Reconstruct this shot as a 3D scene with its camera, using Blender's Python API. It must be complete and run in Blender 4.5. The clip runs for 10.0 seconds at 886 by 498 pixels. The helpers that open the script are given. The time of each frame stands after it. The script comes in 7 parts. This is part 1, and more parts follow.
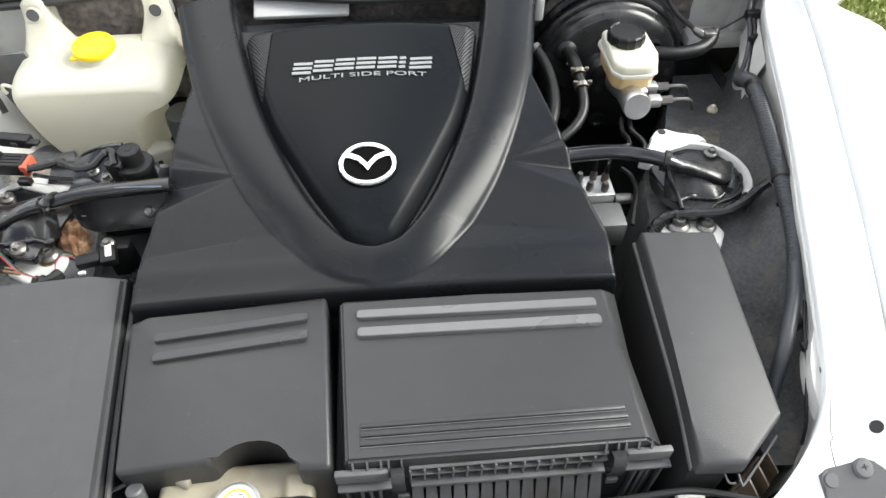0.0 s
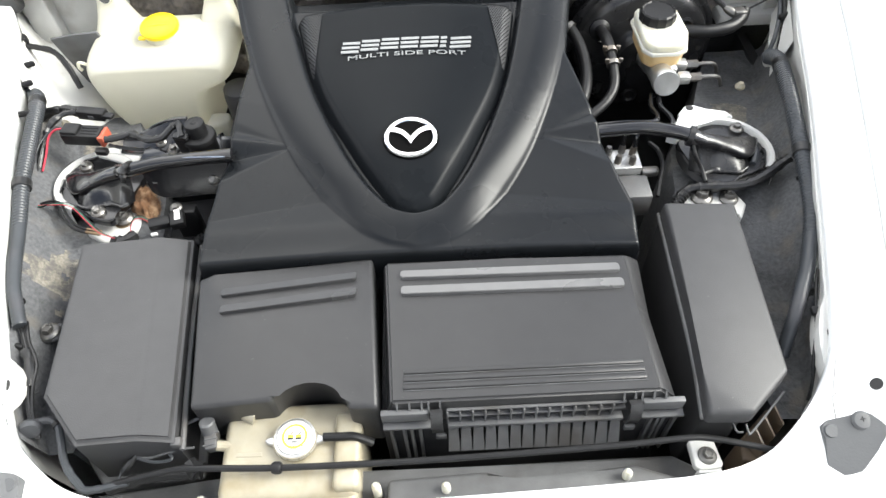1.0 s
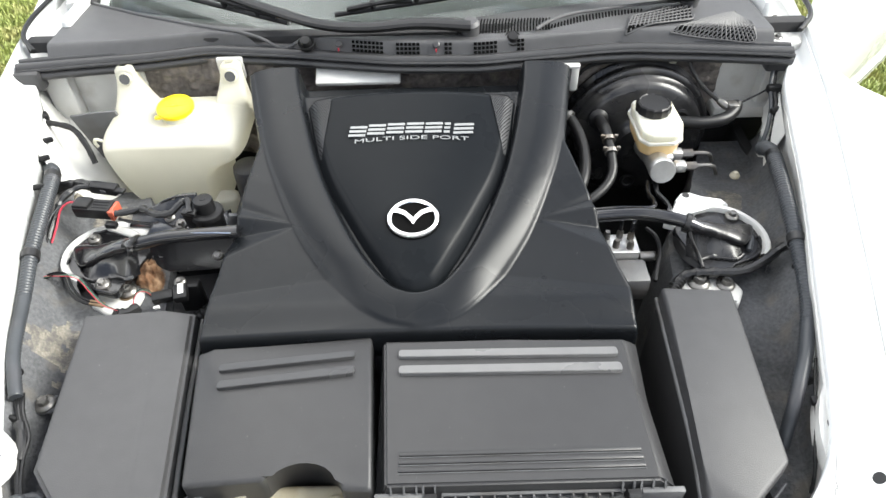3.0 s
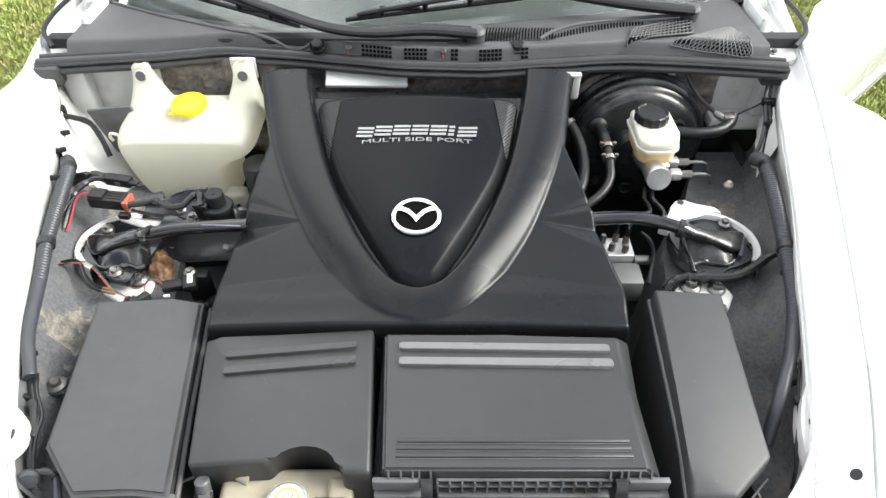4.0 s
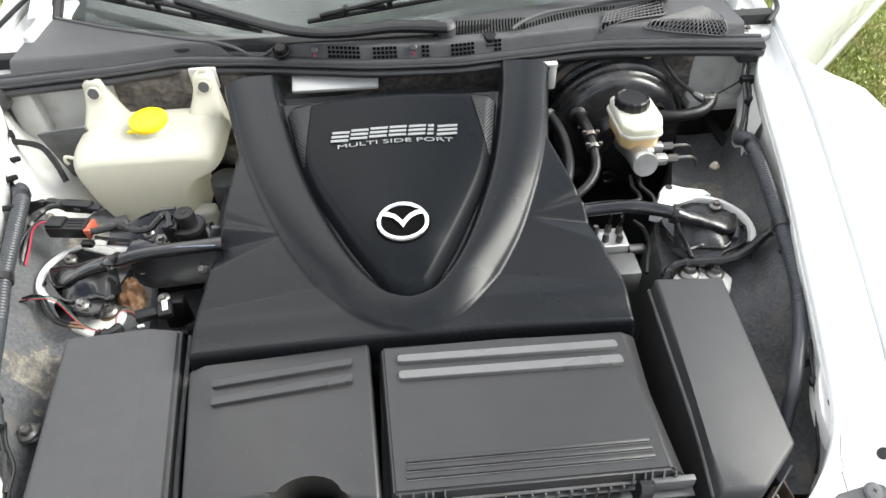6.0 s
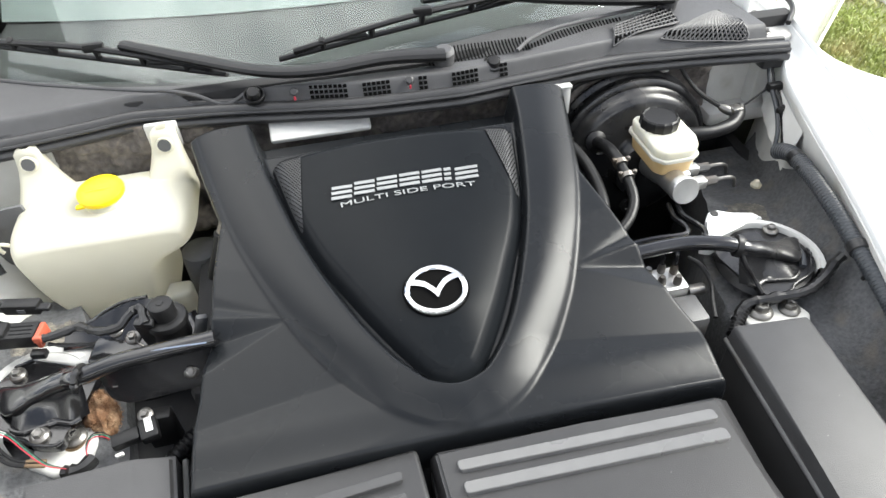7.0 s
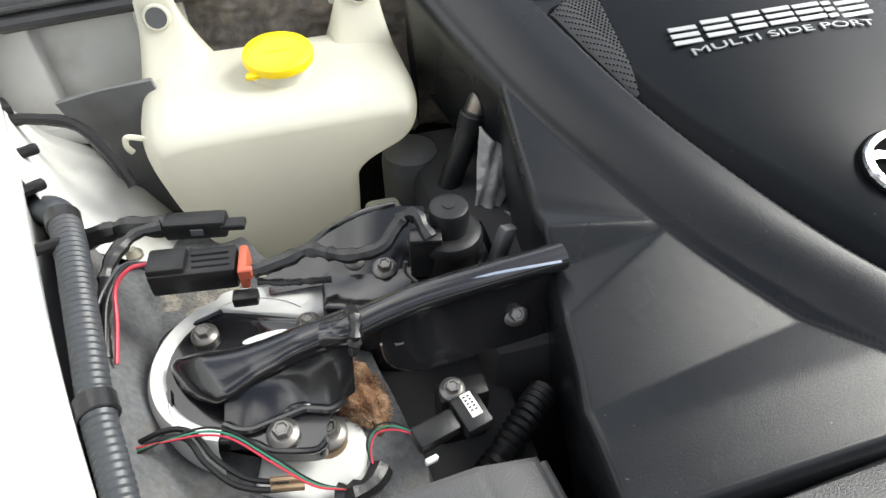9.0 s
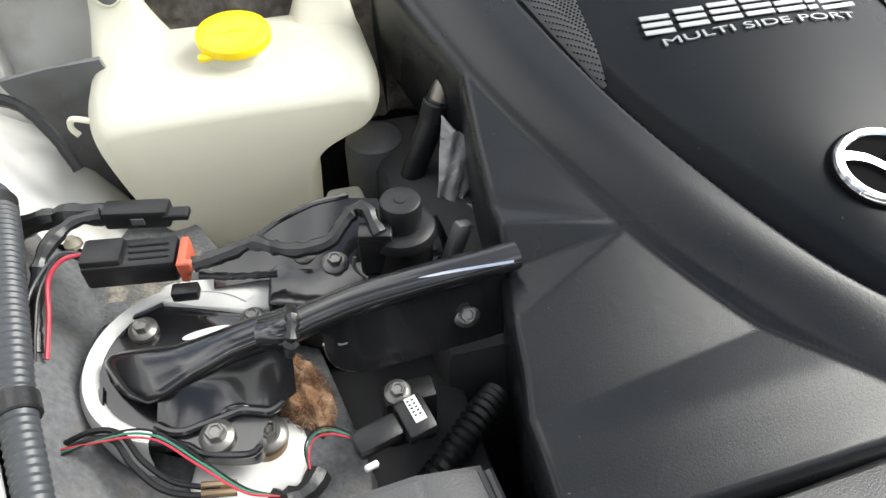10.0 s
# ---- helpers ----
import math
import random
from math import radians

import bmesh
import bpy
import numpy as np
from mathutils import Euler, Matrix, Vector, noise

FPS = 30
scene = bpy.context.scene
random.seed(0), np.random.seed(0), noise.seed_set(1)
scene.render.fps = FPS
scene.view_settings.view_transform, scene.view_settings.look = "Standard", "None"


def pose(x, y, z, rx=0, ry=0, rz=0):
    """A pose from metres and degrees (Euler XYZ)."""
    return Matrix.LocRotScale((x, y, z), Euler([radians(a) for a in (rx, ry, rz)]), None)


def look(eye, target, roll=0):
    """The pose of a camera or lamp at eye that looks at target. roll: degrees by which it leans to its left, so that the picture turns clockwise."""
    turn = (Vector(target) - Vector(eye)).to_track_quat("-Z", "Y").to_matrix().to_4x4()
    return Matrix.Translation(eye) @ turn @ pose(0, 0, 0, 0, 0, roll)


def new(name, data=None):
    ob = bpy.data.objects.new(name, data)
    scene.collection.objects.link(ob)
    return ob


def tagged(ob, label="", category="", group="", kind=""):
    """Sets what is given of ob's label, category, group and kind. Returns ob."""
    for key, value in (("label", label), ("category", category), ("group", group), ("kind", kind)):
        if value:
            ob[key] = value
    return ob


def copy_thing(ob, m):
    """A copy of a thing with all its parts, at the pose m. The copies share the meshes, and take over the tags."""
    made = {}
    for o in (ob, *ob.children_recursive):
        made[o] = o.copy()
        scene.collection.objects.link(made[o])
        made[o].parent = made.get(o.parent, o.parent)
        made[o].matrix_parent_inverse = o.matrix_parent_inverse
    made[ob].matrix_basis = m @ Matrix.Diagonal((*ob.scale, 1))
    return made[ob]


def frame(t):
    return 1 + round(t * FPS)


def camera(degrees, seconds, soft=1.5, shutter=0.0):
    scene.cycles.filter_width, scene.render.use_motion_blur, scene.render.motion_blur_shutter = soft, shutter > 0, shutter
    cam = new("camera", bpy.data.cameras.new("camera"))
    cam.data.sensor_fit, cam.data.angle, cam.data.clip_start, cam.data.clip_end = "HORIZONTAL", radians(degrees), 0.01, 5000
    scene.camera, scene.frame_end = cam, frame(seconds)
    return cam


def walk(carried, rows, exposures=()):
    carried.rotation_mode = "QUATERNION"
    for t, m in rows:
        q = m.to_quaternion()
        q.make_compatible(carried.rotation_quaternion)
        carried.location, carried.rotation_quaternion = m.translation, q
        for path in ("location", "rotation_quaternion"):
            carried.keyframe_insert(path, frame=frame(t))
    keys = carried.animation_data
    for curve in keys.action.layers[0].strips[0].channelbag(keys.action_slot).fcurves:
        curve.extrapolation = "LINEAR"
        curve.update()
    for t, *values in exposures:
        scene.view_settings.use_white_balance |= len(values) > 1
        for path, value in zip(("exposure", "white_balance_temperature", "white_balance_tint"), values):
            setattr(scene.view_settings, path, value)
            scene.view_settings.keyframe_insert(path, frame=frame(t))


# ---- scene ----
cam = camera(67.1, 10.0)
PATH = [
    (0, (0.046, -0.549, 1.526), (0.148, 0.746, 0.005), -0.1),
    (0.5, (0.052, -0.586, 1.554), (0.071, 0.714, 0.034), -1.6),
    (1, (0.039, -0.609, 1.585), (0.034, 0.628, 0.013), -3.0),
    (1.5, (0.04, -0.615, 1.594), (0.033, 0.679, 0.068), -2.6),
    (2, (0.036, -0.603, 1.583), (0.042, 0.748, 0.108), -1.5),
    (2.5, (0.045, -0.609, 1.594), (0.032, 0.797, 0.172), -2.1),
    (3.8, (0.038, -0.616, 1.606), (0.052, 0.788, 0.182), -0.6),
    (4, (0.041, -0.651, 1.616), (0.037, 0.771, 0.209), -0.1),
    (4.5, (0.032, -0.695, 1.632), (0.016, 0.722, 0.22), -0.4),
    (5, (0.024, -0.722, 1.639), (0.02, 0.68, 0.213), -0.5),
    (5.2, (0.02, -0.72, 1.635), (0.042, 0.673, 0.199), 0.2),
    (6.5, (-0.032, -0.508, 1.541), (0.127, 0.928, 0.158), -3.1),
    (7, (-0.101, -0.424, 1.507), (0.165, 1.018, 0.147), -2.7),
    (7.5, (-0.193, -0.343, 1.453), (0.25, 1.174, 0.228), -2.7),
    (8, (-0.334, -0.249, 1.357), (0.144, 1.184, 0.046), -3.8),
    (8.5, (-0.409, -0.185, 1.291), (-0.043, 1.208, -0.097), -3.3),
    (9, (-0.476, -0.142, 1.212), (-0.089, 1.236, -0.184), -1.0),
    (9.5, (-0.47, -0.121, 1.194), (-0.071, 1.214, -0.24), -0.4),
    (10, (-0.437, -0.128, 1.204), (-0.045, 1.209, -0.232), 0.6),
]
walk(cam, [(t, look(eye, target, roll)) for t, eye, target, roll in PATH], [(0, 0.96), (1, 1.21), (2.5, 1.25), (4, 1.15), (4.5, 0.96), (5, 0.74), (6.5, 1.14), (7.5, 1.25), (8.5, 1.10), (9, 0.94), (10, 1.03)])

# ---- world, sun ----
world = bpy.data.worlds.new("sky")
scene.world = world
world.use_nodes = True
wn, wl = world.node_tree.nodes, world.node_tree.links
SUN_EL, SUN_ROT = radians(41), radians(88)
sky = wn.new("ShaderNodeTexSky")
sky.sky_type = "NISHITA"
sky.sun_disc = False
sky.sun_elevation, sky.sun_rotation = SUN_EL, SUN_ROT
sky.air_density, sky.dust_density = 1.0, 2.0
wco = wn.new("ShaderNodeTexCoord")
cl = wn.new("ShaderNodeTexNoise")
cl.inputs["Scale"].default_value, cl.inputs["Detail"].default_value, cl.inputs["Roughness"].default_value = 1.7, 6.0, 0.52
cr = wn.new("ShaderNodeValToRGB")
cr.color_ramp.elements[0].position, cr.color_ramp.elements[1].position = 0.48, 0.68
cm = wn.new("ShaderNodeMixRGB")
cm.inputs[2].default_value = (21.4, 21.2, 20.6, 1)
bgn = wn["Background"]
bgn.inputs["Strength"].default_value = 0.12
sep = wn.new("ShaderNodeSeparateXYZ")
lift = wn.new("ShaderNodeMath")
lift.operation, lift.inputs[1].default_value = "ADD", 0.25
low = wn.new("ShaderNodeMath")
low.operation, low.inputs[1].default_value = "MAXIMUM", 0.12
layer = wn.new("ShaderNodeVectorMath")
layer.operation = "DIVIDE"
drift = wn.new("ShaderNodeVectorMath")
drift.operation, drift.inputs[1].default_value = "ADD", (3.1, 1.7, 0.0)
wl.new(wco.outputs["Generated"], sep.inputs[0])
wl.new(sep.outputs["Z"], lift.inputs[0])
wl.new(lift.outputs[0], low.inputs[0])
wl.new(wco.outputs["Generated"], layer.inputs[0])
wl.new(low.outputs[0], layer.inputs[1])
wl.new(layer.outputs[0], drift.inputs[0])
wl.new(drift.outputs[0], cl.inputs["Vector"])
wl.new(cl.outputs["Fac"], cr.inputs["Fac"])
wl.new(cr.outputs["Color"], cm.inputs[0])
pale = wn.new("ShaderNodeHueSaturation")
pale.inputs["Saturation"].default_value = 0.65
wl.new(sky.outputs["Color"], pale.inputs["Color"])
wl.new(pale.outputs["Color"], cm.inputs[1])
wl.new(cm.outputs["Color"], bgn.inputs["Color"])
sun = new("sun", bpy.data.lights.new("sun", "SUN"))
sun.data.energy, sun.data.angle, sun.data.color = 3.2, radians(34), (0.985, 0.99, 0.925)
sun.matrix_world = look((7.54, 0.26, 6.56), (0, 0, 0.0))


# ---- materials ----
def mat(name, color, rough=0.5, metal=0.0, vary=0.12, scale=40.0, big=6.0, bump=0.0, bscale=400.0,
        stain=None, stain_at=0.62, spec=0.5, coat=0.0, sub=0.0, trans=0.0, alpha=1.0, rvary=0.08, rnd=0.0, dust=0.0):
    m = bpy.data.materials.new(name)
    m.use_nodes = True
    n, l = m.node_tree.nodes, m.node_tree.links
    p = n["Principled BSDF"]
    tc = n.new("ShaderNodeTexCoord")

    def noise_at(sc, det=4.0):
        t = n.new("ShaderNodeTexNoise")
        t.inputs["Scale"].default_value, t.inputs["Detail"].default_value = sc, det
        l.new(tc.outputs["Object"], t.inputs["Vector"])
        return t
    n1, n2 = noise_at(scale), noise_at(big, 5.0)
    add = n.new("ShaderNodeMath")
    add.operation = "ADD"
    l.new(n1.outputs["Fac"], add.inputs[0])
    l.new(n2.outputs["Fac"], add.inputs[1])
    mr = n.new("ShaderNodeMapRange")
    mr.inputs["From Min"].default_value, mr.inputs["From Max"].default_value = 0.6, 1.4
    mr.inputs["To Min"].default_value, mr.inputs["To Max"].default_value = 1 - vary, 1 + vary
    l.new(add.outputs[0], mr.inputs["Value"])
    hsv = n.new("ShaderNodeHueSaturation")
    hsv.inputs["Color"].default_value = (*color, 1)
    l.new(mr.outputs["Result"], hsv.inputs["Value"])
    out = hsv.outputs["Color"]
    if rnd:
        oi = n.new("ShaderNodeObjectInfo")
        h2 = n.new("ShaderNodeHueSaturation")
        m2 = n.new("ShaderNodeMapRange")
        m2.inputs["To Min"].default_value, m2.inputs["To Max"].default_value = 1 - rnd, 1 + rnd
        l.new(oi.outputs["Random"], m2.inputs["Value"])
        l.new(m2.outputs["Result"], h2.inputs["Value"])
        l.new(out, h2.inputs["Color"])
        out = h2.outputs["Color"]
    if stain:
        n3 = noise_at(big * 2.3, 8.0)
        rp = n.new("ShaderNodeValToRGB")
        rp.color_ramp.elements[0].position, rp.color_ramp.elements[1].position = stain_at - 0.1, stain_at + 0.12
        l.new(n3.outputs["Fac"], rp.inputs["Fac"])
        mx = n.new("ShaderNodeMixRGB")
        mx.inputs[2].default_value = (*stain, 1)
        l.new(rp.outputs["Color"], mx.inputs[0])
        l.new(out, mx.inputs[1])
        out = mx.outputs["Color"]
    if dust:
        n5 = noise_at(330.0, 1.0)
        rp = n.new("ShaderNodeValToRGB")
        rp.color_ramp.elements[0].position, rp.color_ramp.elements[1].position = 0.80, 0.825
        l.new(n5.outputs["Fac"], rp.inputs["Fac"])
        mx = n.new("ShaderNodeMixRGB")
        mx.inputs[2].default_value = (dust, dust, dust * 0.95, 1)
        l.new(rp.outputs["Color"], mx.inputs[0])
        l.new(out, mx.inputs[1])
        out = mx.outputs["Color"]
    l.new(out, p.inputs["Base Color"])
    r2 = n.new("ShaderNodeMapRange")
    r2.inputs["To Min"].default_value, r2.inputs["To Max"].default_value = max(0.02, rough - rvary), min(1, rough + rvary)
    l.new(n2.outputs["Fac"], r2.inputs["Value"])
    l.new(r2.outputs["Result"], p.inputs["Roughness"])
    p.inputs["Metallic"].default_value = metal
    p.inputs["Specular IOR Level"].default_value = spec
    p.inputs["Coat Weight"].default_value = coat
    p.inputs["Coat Roughness"].default_value = 0.06
    if sub:
        p.inputs["Subsurface Weight"].default_value = sub
        p.inputs["Subsurface Radius"].default_value = (0.10, 0.09, 0.06)
        p.inputs["Subsurface Scale"].default_value = 1.0
    p.inputs["Transmission Weight"].default_value = trans
    p.inputs["Alpha"].default_value = alpha
    if bump:
        n4 = noise_at(bscale, 2.0)
        b = n.new("ShaderNodeBump")
        b.inputs["Strength"].default_value, b.inputs["Distance"].default_value = bump, 0.002
        l.new(n4.outputs["Fac"], b.inputs["Height"])
        l.new(b.outputs["Normal"], p.inputs["Normal"])
    return m


M_COVER = mat("black_cover_plastic", (0.0072, 0.0082, 0.0095), 0.28, bump=0.10, bscale=900, vary=0.12, spec=0.25, dust=0.10)
M_LID = mat("black_lid_plastic", (0.0078, 0.0090, 0.0104), 0.30, bump=0.06, bscale=900, vary=0.10, spec=0.08, dust=0.07)
M_PANEL = mat("black_panel_plastic", (0.024, 0.024, 0.025), 0.38, bump=0.16, bscale=800, vary=0.12, spec=0.48, dust=0.16)
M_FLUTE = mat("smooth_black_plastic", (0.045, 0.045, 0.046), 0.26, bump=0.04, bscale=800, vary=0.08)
M_INSERT = mat("perforated_grey_plastic", (0.040, 0.041, 0.043), 0.40, vary=0.12, bump=0.1, bscale=700)
M_SEAL = mat("weathered_seal_rubber", (0.030, 0.030, 0.031), 0.36, vary=0.2, bump=0.1, bscale=300)
# Smooth black plastic lightened: the sky's sheen is put into its base colour.
M_FLUTE_SHEEN = mat("smooth_plastic_sheen", (0.125, 0.125, 0.125), 0.28, bump=0.04, bscale=800, vary=0.10)
M_BOX = mat("charcoal_box_plastic", (0.047, 0.047, 0.0485), 0.45, bump=0.2, bscale=700, vary=0.12, spec=0.38, dust=0.16)
# Dusty plastic, its base raised so that the haze sits in the colour.
M_BAY = mat("dusty_black_plastic_hazed", (0.090, 0.091, 0.093), 0.5, vary=0.25, bump=0.2, bscale=300, stain=(0.06, 0.055, 0.05))
# One matt near-black for the depths of bay and cabin.
M_DARK = mat("matt_dark_recess", (0.018, 0.018, 0.019), 0.85, vary=0.2)
M_PAINT = mat("white_car_paint", (0.70, 0.715, 0.71), 0.28, vary=0.015, coat=0.6, bump=0.0)
M_PAINTIN = mat("white_inner_paint", (0.53, 0.53, 0.51), 0.42, vary=0.06, stain=(0.36, 0.34, 0.30), stain_at=0.70)
M_FELT = mat("dirty_felt_liner", (0.082, 0.084, 0.088), 0.95, vary=0.5, scale=160, big=9, bump=0.8, bscale=260, stain=(0.115, 0.105, 0.09), stain_at=0.66)
M_FOAM = mat("brown_black_insulation", (0.115, 0.103, 0.095), 0.95, vary=0.5, scale=120, big=18, bump=1.0, bscale=120, stain=(0.21, 0.185, 0.16), stain_at=0.60)
M_FIBRE = mat("rusty_brown_fibre", (0.165, 0.083, 0.040), 0.95, vary=0.6, scale=220, big=30, bump=1.0, bscale=350, stain=(0.34, 0.22, 0.13), stain_at=0.56)
M_RUBBER = mat("black_rubber", (0.0095, 0.0095, 0.010), 0.40, spec=0.32, vary=0.2, bump=0.1, bscale=300)
M_COWL = mat("grey_black_cowl_plastic", (0.060, 0.060, 0.062), 0.5, vary=0.15, bump=0.2, bscale=700)
M_GLOSS = mat("gloss_black_steel", (0.010, 0.010, 0.011), 0.17, vary=0.1, coat=0.4, rvary=0.05)
M_SATIN = mat("satin_black_steel", (0.014, 0.014, 0.015), 0.27, vary=0.15, stain=(0.06, 0.058, 0.055), rvary=0.06)
M_STEEL = mat("dull_zinc_steel", (0.20, 0.195, 0.185), 0.40, metal=0.85, vary=0.25, scale=90, stain=(0.17, 0.135, 0.10))
M_ALU = mat("cast_aluminium", (0.60, 0.60, 0.59), 0.36, metal=0.85, vary=0.15, bump=0.2, bscale=300)
M_CHROME = mat("bright_chrome", (0.86, 0.87, 0.88), 0.12, metal=1.0, vary=0.04, rvary=0.04)
M_SILVER = mat("silver_paint", (0.27, 0.28, 0.28), 0.40, metal=0.5, vary=0.05)
M_TANK = mat("milky_tank_plastic", (0.78, 0.765, 0.66), 0.36, vary=0.04, sub=0.0, bump=0.05, bscale=200, big=4)
tn, tl = M_TANK.node_tree.nodes, M_TANK.node_tree.links
thin, blend = tn.new("ShaderNodeBsdfTranslucent"), tn.new("ShaderNodeMixShader")
thin.inputs["Color"].default_value, blend.inputs[0].default_value = (0.92, 0.90, 0.80, 1), 0.5
tl.new(tn["Principled BSDF"].outputs[0], blend.inputs[1])
tl.new(thin.outputs[0], blend.inputs[2])
tl.new(blend.outputs[0], tn["Material Output"].inputs["Surface"])
M_CREAM = mat("yellowed_tank_plastic", (0.33, 0.30, 0.225), 0.40, vary=0.12, sub=0.15, big=10, stain=(0.26, 0.22, 0.14), stain_at=0.62)
M_AMBER = mat("amber_fluid_plastic", (0.60, 0.42, 0.20), 0.35, vary=0.12, sub=0.3)
M_WHITEP = mat("white_translucent_plastic", (0.62, 0.60, 0.49), 0.38, vary=0.04, sub=0.4)
M_YELLOW = mat("yellow_cap_plastic", (0.86, 0.62, 0.005), 0.38, vary=0.05, bump=0.05)
M_WHITE = mat("white_label", (0.80, 0.80, 0.78), 0.5, vary=0.03)
M_YLAB = mat("yellow_label", (0.72, 0.70, 0.05), 0.5, vary=0.03)
M_INK = mat("black_print", (0.02, 0.02, 0.02), 0.6, vary=0.05)
# Openings are not cut: their inner shade is put into this black.
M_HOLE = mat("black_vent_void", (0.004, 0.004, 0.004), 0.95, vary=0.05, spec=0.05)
M_DUST = mat("brown_road_dust_on_felt", (0.185, 0.170, 0.142), 0.97, vary=0.6, scale=260, big=30, bump=1.0, bscale=320, stain=(0.085, 0.082, 0.078), stain_at=0.50)
M_ORANGE = mat("orange_red_clip", (0.40, 0.085, 0.045), 0.5, vary=0.1)
M_RED = mat("red_wire", (0.38, 0.025, 0.045), 0.4, vary=0.1)
M_GREEN = mat("green_wire", (0.03, 0.14, 0.09), 0.4, vary=0.1)
M_BRASS = mat("brass_terminal", (0.20, 0.14, 0.085), 0.45, metal=0.6, vary=0.2)
M_TAPE = mat("black_wiring_tape", (0.009, 0.009, 0.0095), 0.36, vary=0.3, bump=0.3, bscale=160)
M_HOSE = mat("grey_corrugated_tube", (0.036, 0.040, 0.045), 0.42, spec=0.45, vary=0.2, stain=(0.05, 0.05, 0.055))
M_FOIL = mat("crinkled_heat_foil", (0.30, 0.30, 0.295), 0.45, metal=0.3, vary=0.4, bump=1.0, bscale=130)
M_GREY = mat("grey_bracket_plastic", (0.085, 0.087, 0.09), 0.5, vary=0.1, bump=0.1)
M_SOIL = mat("lawn_soil", (0.17, 0.19, 0.07), 0.95, vary=0.5, scale=30, big=3, bump=0.6, bscale=60, stain=(0.16, 0.14, 0.07))
M_CONC = mat("pale_concrete", (0.50, 0.49, 0.47), 0.85, vary=0.12, scale=60, big=2, bump=0.3, bscale=200)
M_GRASS = mat("grass_blades", (0.31, 0.36, 0.11), 0.6, vary=0.5, scale=60, big=2.2, sub=0.0, stain=(0.42, 0.38, 0.17), stain_at=0.56)
M_SHADE = mat("pale_sunshade_cloth", (0.20, 0.225, 0.225), 0.7, vary=0.08, scale=20, big=3)
M_DASH = mat("grey_dash_vinyl", (0.05, 0.05, 0.052), 0.7, vary=0.1)
M_DUCT = mat("brown_duct_plastic", (0.17, 0.125, 0.085), 0.5, vary=0.15, stain=(0.08, 0.07, 0.06))
M_LENS = mat("clear_headlight_lens", (0.25, 0.26, 0.27), 0.08, vary=0.05, coat=1.0)

M_WALL = mat("reflection_wall_brown", (0.13, 0.115, 0.10), 0.9, vary=0.2, scale=8, big=1.0, bump=0.3, bscale=80)

M_GLASS = bpy.data.materials.new("windscreen_glass")
M_GLASS.use_nodes = True
gp = M_GLASS.node_tree.nodes["Principled BSDF"]
gp.inputs["Base Color"].default_value = (0.75, 0.82, 0.80, 1)
gp.inputs["Roughness"].default_value = 0.02
gp.inputs["IOR"].default_value = 1.47
gp.inputs["Transmission Weight"].default_value = 1.0


# ---- mesh helpers ----
def mesh_of(bm, name, material, sharp=35):
    bmesh.ops.recalc_face_normals(bm, faces=bm.faces)
    me = bpy.data.meshes.new(name)
    bm.to_mesh(me)
    bm.free()
    me.materials.append(material)
    me.shade_smooth()
    for f in me.polygons:
        if sharp <= 35 and len(f.vertices) > 4 and f.area > 0.002:
            f.use_smooth = False
    me.set_sharp_from_angle(angle=radians(sharp))
    return me


def part(name, bm, material, parent=None, label="", sharp=35):
    ob = new(name, mesh_of(bm, name, material, sharp))
    if parent is not None:
        ob.parent = parent
    if label:
        tagged(ob, label)
    return ob


def thing(name, label, category, group="", kind=""):
    return tagged(new(name), label, category, group, kind)


def solo(name, bm, material, label, category, group="", kind="", sharp=35):
    return tagged(part(name, bm, material, None, "", sharp), label, category, group, kind)


def box(cx, cy, cz, sx, sy, sz, bev=0.003, seg=2, m=None, bm=None):
    b = bm or bmesh.new()
    g = bmesh.ops.create_cube(b, size=1.0)
    vs = g["verts"]
    for v in vs:
        v.co = Vector((v.co.x * sx, v.co.y * sy, v.co.z * sz))
    if bev:
        es = list({e for v in vs for e in v.link_edges})
        r = bmesh.ops.bevel(b, geom=es, offset=min(bev, 0.45 * min(sx, sy, sz)), segments=seg, affect="EDGES", profile=0.5)
        vs = list({v for f in r["faces"] for v in f.verts} | {v for v in vs if v.is_valid})
    mm = Matrix.Translation((cx, cy, cz)) @ (m or Matrix())
    for v in vs:
        v.co = mm @ v.co
    return b


def prism(pts, z0, z1, bev=0.006, seg=3, top=None, taper=0.0, bm=None):
    """A plan outline raised from z0 to z1, its upper edge rounded; top(x, y) shapes the upper face."""
    b = bm or bmesh.new()
    cx, cy = sum(p[0] for p in pts) / len(pts), sum(p[1] for p in pts) / len(pts)
    lo = [b.verts.new((cx + (x - cx) * (1 + taper), cy + (y - cy) * (1 + taper), z0)) for x, y in pts]
    hi = [b.verts.new((x, y, top(x, y) if top else z1)) for x, y in pts]
    n = len(pts)
    b.faces.new(lo[::-1])
    f = b.faces.new(hi)
    for i in range(n):
        b.faces.new((lo[i], lo[(i + 1) % n], hi[(i + 1) % n], hi[i]))
    if bev:
        bmesh.ops.bevel(b, geom=list(f.edges) + [e for v in hi for e in v.link_edges if e.other_vert(v) in lo],
                        offset=bev, segments=seg, affect="EDGES", profile=0.5)
    return b


def smooth_path(pts, step=6):
    p = [Vector(q) for q in pts]
    p = [2 * p[0] - p[1]] + p + [2 * p[-1] - p[-2]]
    out = []
    for i in range(1, len(p) - 2):
        for k in range(step):
            t = k / step
            a, b, c, d = p[i - 1], p[i], p[i + 1], p[i + 2]
            out.append(0.5 * ((2 * b) + (c - a) * t + (2 * a - 5 * b + 4 * c - d) * t * t + (3 * b - a - 3 * c + d) * t ** 3))
    out.append(p[-2])
    return out


